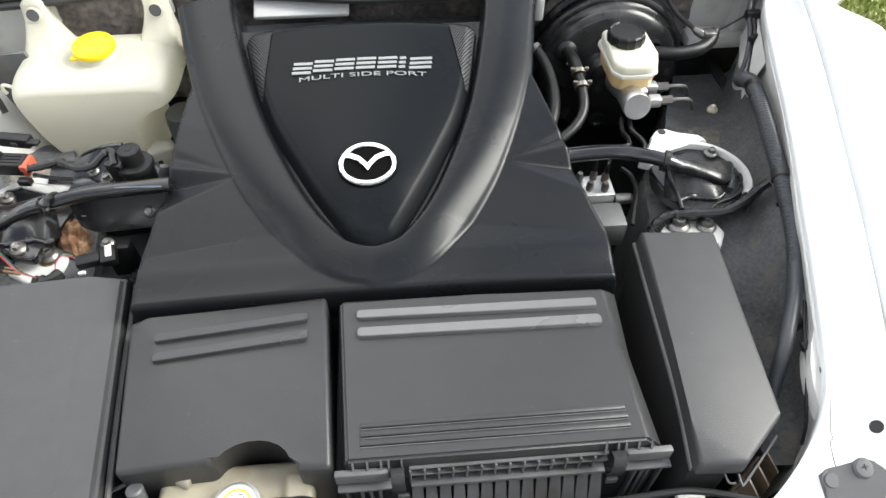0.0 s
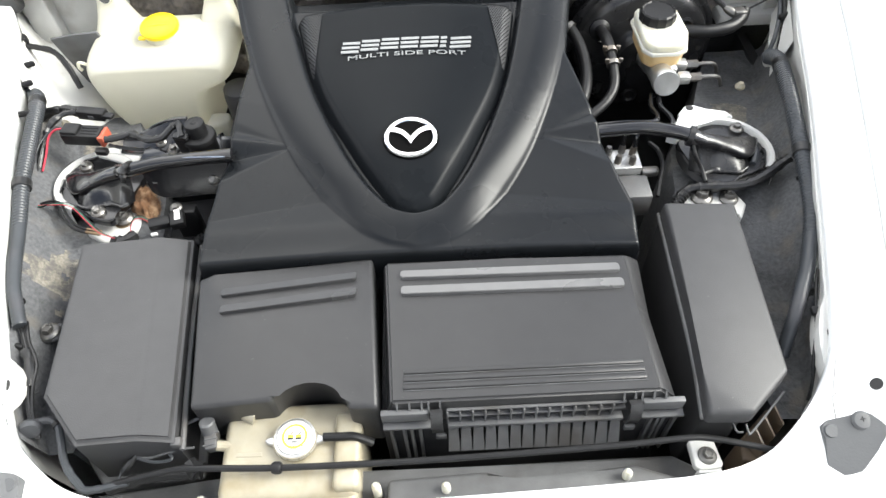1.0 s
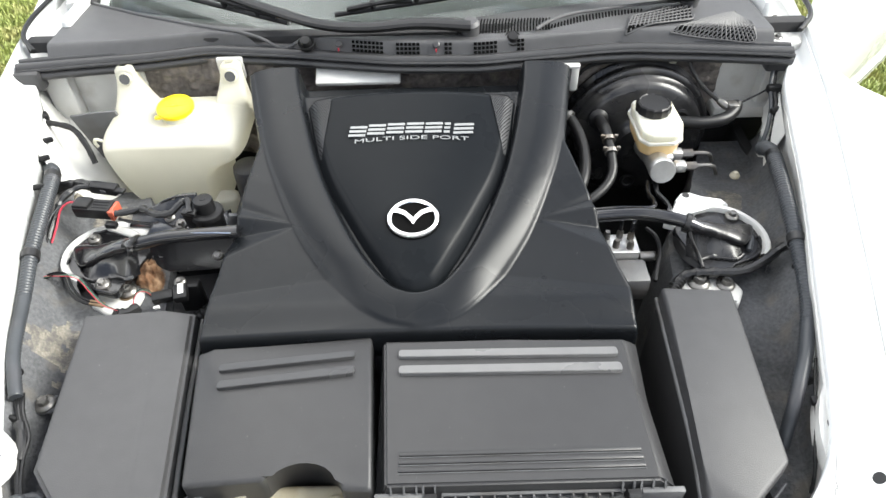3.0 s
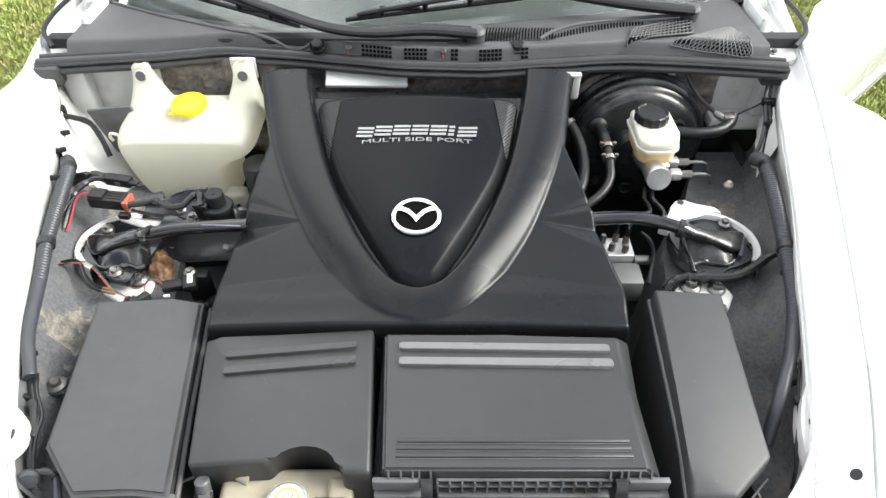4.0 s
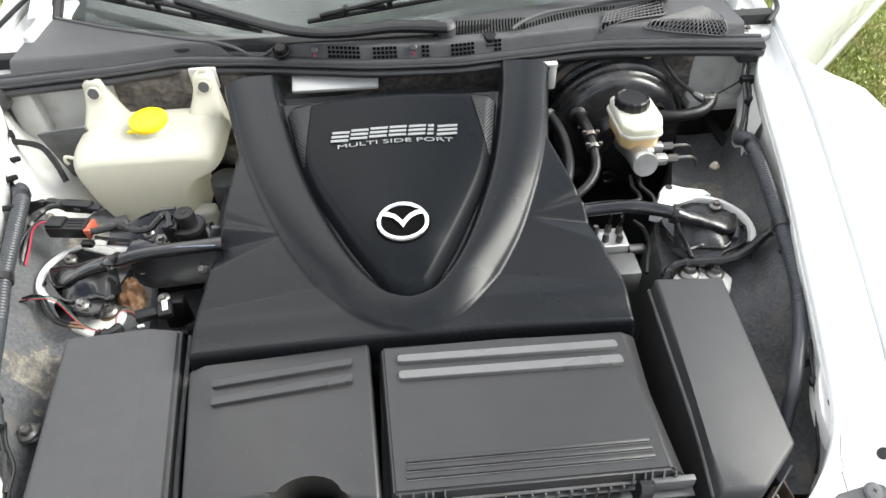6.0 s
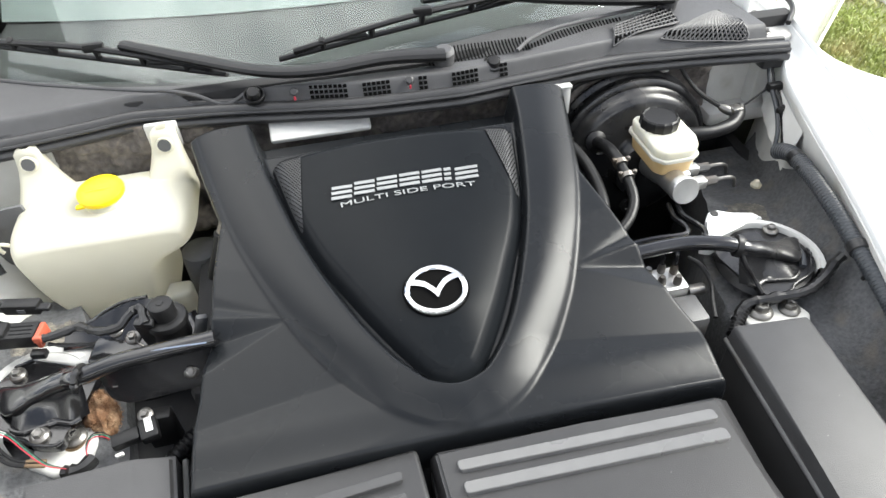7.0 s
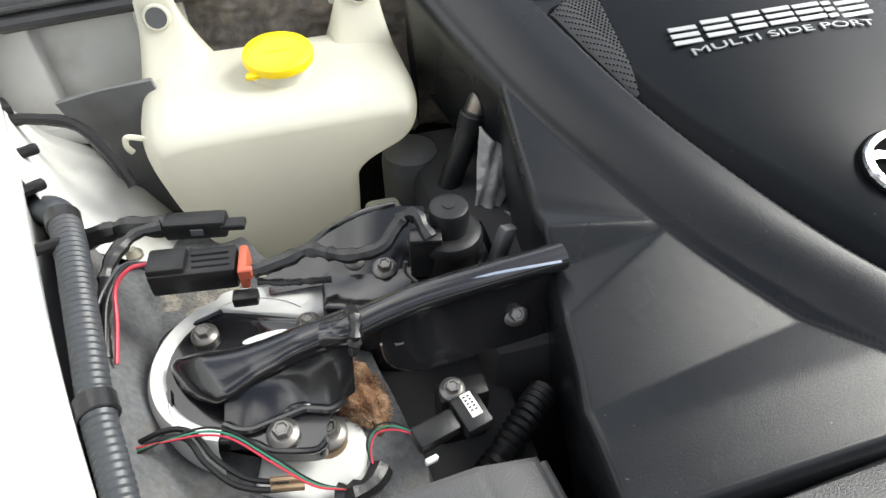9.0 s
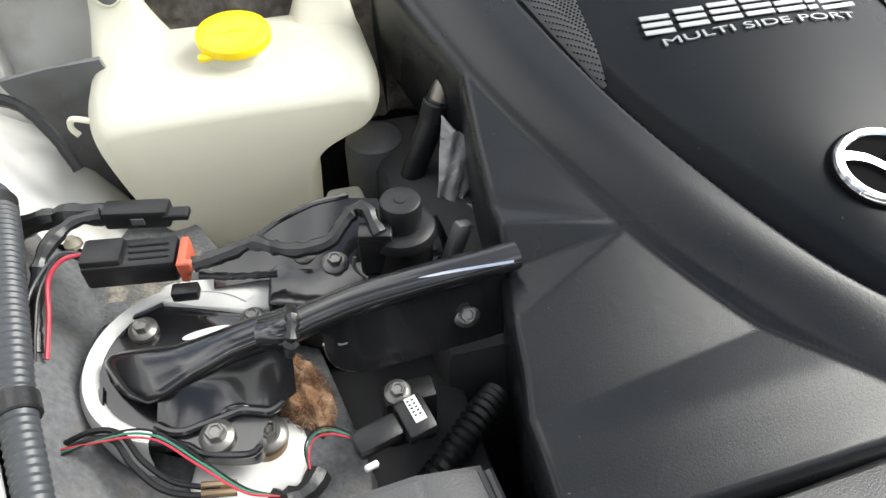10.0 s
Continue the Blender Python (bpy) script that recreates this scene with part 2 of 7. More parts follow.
def tube(pts, r, seg=10, step=6, ribs=0.0, pitch=0.0, rough=0.0, bm=None, flat=1.0, ends=None):
    """A round tube along a smooth path; ribs: depth of corrugation at that pitch."""
    b = bm or bmesh.new()
    path = smooth_path(pts, step) if len(pts) > 2 else [Vector(q) for q in pts]
    if pitch or rough:
        gap = pitch / 2 if pitch else r * 0.8
        q, acc = [path[0]], 0.0
        for a, c in zip(path, path[1:]):
            d = (c - a).length
            while acc + d >= gap:
                a = a + (c - a).normalized() * (gap - acc)
                q.append(a)
                d = (c - a).length
                acc = 0.0
            acc += d
        path = q
    rings, up = [], Vector((0.13, 0.21, 1)).normalized()
    rng = random.Random(len(pts) * 7 + int(abs(pts[0][0]) * 1000))
    for i, c in enumerate(path):
        d = (path[min(i + 1, len(path) - 1)] - path[max(i - 1, 0)]).normalized()
        u = (up - d * up.dot(d)).normalized()
        w = d.cross(u)
        up = u
        rr = r - (ribs if pitch and i % 2 else 0) + (rng.uniform(-rough, rough) if rough else 0)
        if ends:
            f = i / (len(path) - 1)
            rr *= ends[0] + (ends[1] - ends[0]) * f
        rings.append([b.verts.new(c + rr * (math.cos(a) * w + flat * math.sin(a) * u)) for a in (2 * math.pi * k / seg for k in range(seg))])
    for p0, p1 in zip(rings, rings[1:]):
        for k in range(seg):
            b.faces.new((p0[k], p0[(k + 1) % seg], p1[(k + 1) % seg], p1[k]))
    b.faces.new(rings[0][::-1])
    b.faces.new(rings[-1])
    return b


def lathe(profile, seg=28, m=None, bm=None, wave=0, depth=0.0):
    """Turned about z from (radius, height) pairs; m places it. wave: grips round the rim."""
    b = bm or bmesh.new()
    m = m or Matrix()
    rings = []
    for r, h in profile:
        if r < 1e-6:
            rings.append([b.verts.new(m @ Vector((0, 0, h)))])
        else:
            rings.append([b.verts.new(m @ Vector(((r + (depth if wave and k % wave == 0 else 0)) * math.cos(2 * math.pi * k / seg),
                                                   (r + (depth if wave and k % wave == 0 else 0)) * math.sin(2 * math.pi * k / seg), h))) for k in range(seg)])
    for a, c in zip(rings, rings[1:]):
        for k in range(seg):
            j = (k + 1) % seg
            if len(a) == 1 and len(c) > 1:
                b.faces.new((a[0], c[j], c[k]))
            elif len(c) == 1 and len(a) > 1:
                b.faces.new((a[k], a[j], c[0]))
            elif len(a) > 1:
                b.faces.new((a[k], a[j], c[j], c[k]))
    for e in (rings[0], rings[-1]):
        if len(e) > 1:
            b.faces.new(e)
    return b


def grid(X, Y, Z, bm=None):
    b = bm or bmesh.new()
    nv, nu = X.shape
    vs = [[b.verts.new((X[j, i], Y[j, i], Z[j, i])) for i in range(nu)] for j in range(nv)]
    for j in range(nv - 1):
        for i in range(nu - 1):
            b.faces.new((vs[j][i], vs[j][i + 1], vs[j + 1][i + 1], vs[j + 1][i]))
    return b


def loft(rows, bm=None):
    """Skin across rows of points of equal length."""
    a = np.array(rows, float)
    return grid(a[:, :, 0], a[:, :, 1], a[:, :, 2], bm)


def thick(bm, t):
    bmesh.ops.recalc_face_normals(bm, faces=bm.faces)
    bmesh.ops.solidify(bm, geom=list(bm.faces), thickness=t)
    return bm


def axis_pose(place, way):
    return Matrix.Translation(place) @ Vector(way).to_track_quat("Z", "Y").to_matrix().to_4x4()


def bolt_mesh(r=0.0062):
    b = lathe([(0, -0.004), (r * 1.75, -0.004), (r * 1.75, 0.001), (r * 1.6, 0.002), (r * 1.15, 0.0035)], 24)
    lathe([(r, 0.002), (r, 0.0072), (r * 0.86, 0.0086), (r * 0.7, 0.0086), (r * 0.55, 0.0074), (0, 0.0074)], 6, bm=b)
    return mesh_of(b, "bolt", M_STEEL, 25)


BOLT = bolt_mesh()


def bolt(place, way=(0, 0, 1), size=1.0, parent=None, name="bolt"):
    ob = new(name, BOLT)
    ob.matrix_basis = axis_pose(place, way) @ Matrix.Scale(size, 4)
    if parent is not None:
        ob.parent = parent
    else:
        tagged(ob, "dull zinc hexagon bolt with flange", "bolt", "hexagon bolts")
    return ob


def dist_to(px, py, cx, cy):
    """The distance from points to a polyline."""
    best = np.full(px.shape, 9.0)
    for x0, y0, x1, y1 in zip(cx[:-1], cy[:-1], cx[1:], cy[1:]):
        dx, dy = x1 - x0, y1 - y0
        t = np.clip(((px - x0) * dx + (py - y0) * dy) / (dx * dx + dy * dy + 1e-12), 0, 1)
        best = np.minimum(best, np.hypot(px - x0 - t * dx, py - y0 - t * dy))
    return best


def sstep(x, a, b):
    t = np.clip((x - a) / (b - a), 0, 1)
    return t * t * (3 - 2 * t)


def text_mesh(words, height, name):
    cu = bpy.data.curves.new(name, "FONT")
    cu.body, cu.size, cu.extrude, cu.offset, cu.align_x = words, height / 0.72, 0.0006, 0.0, "CENTER"
    tmp = bpy.data.objects.new(name, cu)
    scene.collection.objects.link(tmp)
    bpy.context.view_layer.update()
    me = bpy.data.meshes.new_from_object(tmp.evaluated_get(bpy.context.evaluated_depsgraph_get()))
    bpy.data.objects.remove(tmp)
    low, high = min(v.co.y for v in me.vertices), max(v.co.y for v in me.vertices)
    for v in me.vertices:
        v.co.y = (v.co.y - low) * height / (high - low)
    return me


# ---- ground ----
def ground():
    n = 60
    ax = np.sinh(np.linspace(-1, 1, n) * 5.2) / np.sinh(5.2) * 400
    X, Y = np.meshgrid(ax, ax)
    R = np.hypot(X, Y)
    Z = 0.02 * np.sin(X * 1.7) * np.cos(Y * 1.3) * np.clip(R / 3, 0, 1) * np.clip(40 / (R + 1), 0, 1) - 0.01
    solo("ground", grid(X, Y, Z), M_SOIL, "green and straw lawn soil under the car", "ground", kind="structure")
    solo("pavement", prism([(2.95, 1.2), (5.5, 0.2), (8.5, 9), (2.6, 4.2)], -0.05, 0.03, 0.01), M_CONC,
         "pale sunlit concrete pavement beside the lawn", "pavement", kind="structure")


def lawn(name, x0, x1, y0, y1, count, seed):
    rng = np.random.default_rng(seed)
    x, y = rng.normal((x0 + x1) / 2, (x1 - x0) * 0.30, count), rng.normal((y0 + y1) / 2, (y1 - y0) * 0.30, count)
    keep = (np.abs(x) > 0.98)
    x, y = x[keep], y[keep]
    count = len(x)
    a, h, w = rng.uniform(0, 6.28, count), rng.uniform(0.012, 0.036, count), rng.uniform(0.0025, 0.0065, count)
    lean, la = rng.uniform(0.2, 1.1, count) * h, rng.uniform(0, 6.28, count)
    co = np.zeros((count, 5, 3))
    ca, sa = np.cos(a) * w, np.sin(a) * w
    mx, my = np.cos(la) * lean, np.sin(la) * lean
    co[:, 0] = np.stack([x - ca, y - sa, np.full(count, -0.02)], 1)
    co[:, 1] = np.stack([x + ca, y + sa, np.full(count, -0.02)], 1)
    co[:, 2] = np.stack([x + ca * 0.8 + mx * 0.35, y + sa * 0.8 + my * 0.35, h * 0.6], 1)
    co[:, 3] = np.stack([x - ca * 0.8 + mx * 0.35, y - sa * 0.8 + my * 0.35, h * 0.6], 1)
    co[:, 4] = np.stack([x + mx, y + my, h], 1)
    faces = [f for i in range(count) for f in ((i * 5, i * 5 + 1, i * 5 + 2, i * 5 + 3), (i * 5 + 3, i * 5 + 2, i * 5 + 4))]
    me = bpy.data.meshes.new(name)
    me.from_pydata(co.reshape(-1, 3).tolist(), [], faces)
    me.materials.append(M_GRASS)
    return tagged(new(name, me), "short sunlit green and straw lawn grass", "grass", kind="stuff")


ground()
# Unseen wall, added only to give the glossy parts a dark horizon to reflect.
solo("wall_south", box(0, -6.5, 1.4, 26, 0.2, 2.9, 0.01), M_WALL, "plain dull brown wall added out of view to darken reflections", "wall", kind="structure")
lawn("grass", -3.4, -1.25, 1.0, 4.2, 30000, 3)
lawn("grass", 1.2, 3.0, 0.9, 3.6, 26000, 4)


# ---- car body ----
car = thing("car", "white painted car with an open engine bay", "car")
ST_Y = np.array([0.95, 0.70, 0.59, 0.50, 0.37, 0.25, 0.15, 0.05, -0.04, -0.12, -0.18, -0.225, -0.262, -0.29, -0.318, -0.338, -0.347])
ST_XI = np.array([0.80, 0.785, 0.757, 0.708, 0.676, 0.652, 0.628, 0.60, 0.578, 0.558, 0.545, 0.526, 0.498, 0.468, 0.432, 0.365, 0.0])
ST_XC = np.array([0.82, 0.79, 0.780, 0.768, 0.747, 0.721, 0.698, 0.675, 0.654, 0.636, 0.614, 0.594, 0.574, 0.556, 0.49, 0.32, 0.0])
ST_YC = np.array([0.95, 0.72, 0.60, 0.50, 0.37, 0.25, 0.15, 0.05, -0.04, -0.12, -0.19, -0.25, -0.32, -0.40, -0.50, -0.55, -0.57])
ST_XO = np.array([0.865, 0.868, 0.872, 0.882, 0.90, 0.905, 0.905, 0.90, 0.895, 0.885, 0.87, 0.85, 0.82, 0.77, 0.62, 0.36, 0.0])
ST_YO = np.array([0.95, 0.72, 0.60, 0.50, 0.37, 0.25, 0.15, 0.05, -0.05, -0.14, -0.23, -0.33, -0.44, -0.55, -0.70, -0.79, -0.82])


AXIS = -0.012  # the wings' centre line


def z_rail(y):
    return np.interp(y, [-0.35, -0.30, -0.2, 0.0, 0.6, 0.95], [0.768, 0.788, 0.817, 0.850, 0.922, 0.955])


def fine(a, k=4):
    """Denser stations, evenly eased."""
    s = np.linspace(0, len(a) - 1, (len(a) - 1) * k + 1)
    out = np.interp(s, range(len(a)), a)
    for _ in range(3):
        out[1:-1] = 0.25 * out[:-2] + 0.5 * out[1:-1] + 0.25 * out[2:]
    return out


FLARE = ((0.15, 0.040, 0.016), (0.4, 0.048, -0.018), (0.65, 0.044, -0.068), (0.85, 0.02, -0.125), (0.96, -0.03, -0.175), (1.0, -0.09, -0.235), (1.0, -0.40, -0.44), (0.97, -0.62, -0.64))


def fender(side, name):
    yi, xi, xc, yc, xo, yo = (fine(a) for a in (ST_Y, ST_XI, ST_XC, ST_YC, ST_XO, ST_YO))
    zi = z_rail(yi)
    xi = xi + (np.interp(yi, (-0.26, -0.18, -0.12, 0.0, 0.4, 0.5), (0.0, 0.003, 0.006, 0.006, 0.004, 0.0)) if side > 0 else
               np.interp(yi, (-0.27, -0.225, -0.18, -0.12, 0.0, 0.1), (0.0, -0.008, -0.012, -0.006, 0.002, 0.0)))
    rows = []
    for k in range(len(yi)):
        P = lambda f, dz: ((xi[k] + (xc[k] - xi[k]) * f) * side, yi[k] + (yc[k] - yi[k]) * f, zi[k] + dz)
        Q = lambda f, dz: ((xc[k] + (xo[k] - xc[k]) * f) * side, yc[k] + (yo[k] - yc[k]) * f, zi[k] + dz)
        rows.append([((xi[k] + 0.012) * side, yi[k] + 0.004, zi[k] - 0.06), (xi[k] * side, yi[k], zi[k] - 0.012), P(0.0, -0.003), P(0.04, 0.0),
                     P(0.5, 0.002), P(0.62, 0.006), P(0.86, 0.024), P(0.93, 0.024), P(0.95, 0.012), P(0.965, 0.012), P(0.985, 0.026), Q(0.03, 0.032)] + [
                     Q(f, wheel + (rear - wheel) * float(sstep(yi[k], 0.34, 0.62))) for f, wheel, rear in FLARE])
    part(name, loft(rows), M_PAINT, car, sharp=50).location.x = AXIS


fender(1, "fender")
fender(-1, "fender")


def inner_wing(side, name):
    """The painted panel under the rail, with its pressed relief, down to the felt liner."""
    ys = np.linspace(0.60, -0.27, 60)
    X0 = np.interp(-ys, -ST_Y, ST_XI)
    rows = []
    for y, x in zip(ys, X0):
        z = float(z_rail(y))
        rel = 0.002 * float(sstep(np.sin(y * 21.0), 0.2, 0.7))
        rows.append([((x + 0.012) * side, y, z - 0.008), ((x + 0.003) * side, y, z - 0.012), ((x + 0.004 - rel) * side, y, z - 0.022), ((x + 0.014 - rel) * side, y, z - 0.050),
                     ((x + 0.012 - rel) * side, y, z - 0.10), (x * side, y, z - 0.17), ((x - 0.01) * side, y, z - 0.30)])
    part(name, loft(rows), M_PAINTIN, car, sharp=60).location.x = AXIS


def rear_wing(s):
    """Painted sheet metal behind the tower: upright under the rail, then rolling inwards over a pressed swage."""
    rows = []
    for y in np.linspace(0.385, 0.615, 40):
        x, z = float(np.interp(-y, -ST_Y, ST_XI)), float(z_rail(y))
        dip = 0.016 * (1 - float(sstep(y, 0.385, 0.43)))
        sw = 0.005 * math.exp(-((y - 0.455) / 0.018) ** 2) + 0.004 * math.exp(-((y - 0.53) / 0.010) ** 2)
        rows.append([(s * (x - o - sw * k), y, z - d - dip * k) for o, d, k in ((-0.004, 0.03, 0), (0.004, 0.06, 0.3), (0.012, 0.09, 1), (0.022, 0.108, 1),
                     (0.038, 0.120, 1), (0.060, 0.136, 1), (0.085, 0.160, 1), (0.105, 0.20, 1), (0.115, 0.27, 1))[:9 if s < 0 else 3]])
    part("inner_panel", loft(rows), M_PAINTIN, car, sharp=60).location.x = AXIS


rear_wing(1)
rear_wing(-1)
inner_wing(1, "inner_panel")
inner_wing(-1, "inner_panel")
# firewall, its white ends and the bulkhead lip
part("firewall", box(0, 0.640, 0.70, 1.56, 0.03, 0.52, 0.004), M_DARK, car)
for sx, x0, x1 in ((-1, -0.80, -0.555), (1, 0.616, 0.80)):
    part("bulkhead_panel", box((x0 + x1) / 2, 0.612, 0.847, x1 - x0, 0.022, 0.152, 0.008), M_PAINTIN, car)
    part("bulkhead_ledge", box((x0 + x1) / 2 - sx * 0.02, 0.590, 0.792, x1 - x0 - 0.03, 0.06, 0.03, 0.010), M_PAINTIN, car)
part("bulkhead_lip", box(-0.118, 0.568, 0.902, 0.168, 0.044, 0.012, 0.005, 2, pose(0, 0, 0, 24)), M_PAINTIN, car)
part("bulkhead_tab", box(0.307, 0.545, 0.897, 0.016, 0.010, 0.055, 0.003), M_PAINTIN, car)
part("tank_bracket", box(-0.372, 0.592, 0.912, 0.052, 0.010, 0.046, 0.003), M_PAINTIN, car)
part("tank_bracket", box(-0.575, 0.592, 0.900, 0.052, 0.010, 0.046, 0.003), M_PAINTIN, car)
part("bulkhead_tab", box(0.292, 0.542, 0.925, 0.046, 0.014, 0.006, 0.002), M_PAINTIN, car)
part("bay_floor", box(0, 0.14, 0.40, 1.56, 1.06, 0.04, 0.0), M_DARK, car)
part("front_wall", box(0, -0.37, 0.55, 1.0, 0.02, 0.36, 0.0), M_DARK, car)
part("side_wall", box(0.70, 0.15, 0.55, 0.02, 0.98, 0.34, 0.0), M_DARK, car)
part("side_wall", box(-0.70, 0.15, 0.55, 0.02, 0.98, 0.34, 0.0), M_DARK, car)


def scuttle_corner(s):
    """The painted hinge pocket behind the end of the seal."""
    part("hinge_pocket", prism([(s * 0.70, 0.575), (s * 0.755, 0.585), (s * 0.80, 0.66), (s * 0.80, 0.93), (s * 0.70, 0.93), (s * 0.695, 0.68)], 0.80, 0.938, 0.004), M_PAINTIN, car)
    part("pocket_lip", tube([(s * 0.752, 0.60, 0.955), (s * 0.790, 0.65, 0.962), (s * 0.800, 0.72, 0.966), (s * 0.790, 0.82, 0.97), (s * 0.77, 0.92, 0.975)], 0.005, 8), M_RUBBER, car, "dark pocket edge")
    bolt((s * 0.735, 0.68, 0.938), parent=car)
    bolt((s * 0.715, 0.605, 0.938), size=0.9, parent=car)
    part("hinge_arm", box(s * 0.712, 0.76, 0.955, 0.018, 0.17, 0.05, 0.006), M_PAINT, car)


scuttle_corner(1)
scuttle_corner(-1)


def strut_tower(s):
    """The felt-lined strut tower shoulder."""
    ys = np.linspace(-0.25, 0.445 if s < 0 else 0.57, 190)
    xs = np.linspace(0, 1, 76)
    X, Y = np.meshgrid(xs, ys)
    inner = np.interp(ys, [-0.25, -0.1, 0.03, 0.10, 0.25, 0.35, 0.58], [0.47, 0.45, 0.42, 0.405, 0.43, 0.50, 0.60])[:, None]
    outer = (np.interp(ys, ST_Y[::-1], ST_XI[::-1]) + 0.014)[:, None]
    XX = inner + (outer - inner) * X
    top = 0.722 + 0.022 * sstep(Y, -0.05, 0.05) - 0.03 * sstep(Y, 0.33, 0.50)
    dome = 0.010 * np.exp(-(((XX - 0.53) / 0.10) ** 2 + ((Y - 0.185) / 0.12) ** 2))
    Z = top + dome + 0.075 * sstep(X, 0.72, 1.0) - 0.30 * sstep(-X, -0.08, 0.0)
    Z += 0.004 * np.sin(XX * 61 + Y * 33) * np.cos(Y * 47)
    t = part("strut_tower", grid(XX * s, Y, Z), M_FELT, car, "dusty felt-lined strut tower", sharp=70)
    t.data.materials.append(M_DUST)
    for f in t.data.polygons:
        q = f.center
        k = ((abs(q.x) - 0.572) / 0.052) ** 2 + ((q.y - 0.340) / 0.040) ** 2 + 0.9 * noise.noise(Vector((q.x * 40, q.y * 40, s)))
        k2 = ((abs(q.x) - 0.565) / 0.040) ** 2 + ((q.y - 0.03) / 0.06) ** 2 + 1.2 * noise.noise(Vector((q.x * 50, q.y * 50, s + 4)))
        if k < 0.8 or (s < 0 and k2 < 0.5):
            f.material_index = 1


strut_tower(1)
strut_tower(-1)


def open_door():
    a = Vector((0.905, 0.76, 0)); b = Vector((1.80, 1.621, 0))
    u = (b - a).normalized()
    n = Vector((u.y, -u.x, 0))
    rows = []
    for f in np.linspace(0, 1, 14):
        base = a + (b - a) * float(f)
        rows.append([base + n * dn + Vector((0, 0, z)) for z, dn in ((0.45, -0.06), (0.45, -0.02), (0.465, 0.0), (0.52, 0.010), (0.535, 0.016), (0.55, 0.008), (0.66, 0.026), (0.82, 0.030), (0.93, 0.0), (0.95, -0.05), (0.45, -0.06))])
    bm = loft(rows)
    for r in (rows[0], rows[-1]):
        bm.faces.new([bm.verts.new(v) for v in r[:-1]])
    d = part("door", bm, M_PAINT, car, "white front door standing open")
    part("hinge", box(0.885, 0.765, 0.60, 0.06, 0.03, 0.06, 0.004), M_PAINTIN, d)


open_door()


def windscreen():
    xs, fs = np.linspace(-0.74, 0.74, 40), np.linspace(0, 1, 14)
    F, X = np.meshgrid(fs, xs, indexing="ij")
    Y = 0.675 + 0.26 * X ** 2 + 0.75 * F
    Z = 0.938 + 0.40 * F - 0.015 * (X / 0.74) ** 2
    g = solo("window_1", thick(grid(X, Y, Z), 0.005), M_GLASS, "clear raked windscreen with sky reflected in it", "windscreen", kind="structure")
    g.visible_shadow = False
    # dark cabin behind the glass
    solo("dashboard", prism([(-0.74, 0.86), (-0.4, 0.76), (0, 0.72), (0.4, 0.76), (0.74, 0.86), (0.74, 1.6), (-0.74, 1.6)], 0.5, 0.93, 0.02), M_DASH,
         "dark dashboard top behind the windscreen", "dashboard")
    sh = loft([[(x, 0.985 + 0.20 * x * x + 0.40 * f, 0.935 + 0.24 * f) for f in np.linspace(0, 1, 8)] for x in np.linspace(-0.735, 0.735, 30)])
    solo("sunshade", thick(sh, 0.0015), M_SHADE, "pale grey folding sunshade standing behind the windscreen", "sunshade")
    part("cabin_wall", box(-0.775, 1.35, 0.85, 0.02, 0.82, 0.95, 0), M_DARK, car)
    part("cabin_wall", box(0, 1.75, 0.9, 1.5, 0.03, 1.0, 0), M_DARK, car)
    for s in (1, -1):
        part("windscreen_pillar", tube([(s * 0.735, 0.80, 0.94), (s * 0.72, 1.0, 1.05), (s * 0.68, 1.5, 1.34)], 0.032, 10), M_PAINT, car)
        part("pillar_trim", tube([(s * 0.700, 0.79, 0.955), (s * 0.695, 0.99, 1.065), (s * 0.655, 1.48, 1.35)], 0.012, 8), M_RUBBER, car, "black rubber pillar trim")
    part("roof", box(0, 1.95, 1.345, 1.30, 1.0, 0.03, 0.01), M_PAINT, car)


windscreen()


# ---- cowl ----
def cowl_front(x):
    return np.interp(x, [-0.78, -0.66, -0.55, -0.41, -0.27, -0.04, 0.12, 0.29, 0.40, 0.56, 0.73],
                     [0.566, 0.582, 0.594, 0.620, 0.602, 0.560, 0.553, 0.573, 0.586, 0.572, 0.550])


def cowl_z(x, y):
    back = 0.70 + 0.26 * x * x
    f = np.clip((y - cowl_front(x)) / (back - cowl_front(x)), 0, 1)
    return 0.940 + 0.030 * sstep(f, 0.0, 0.11) - 0.010 * f


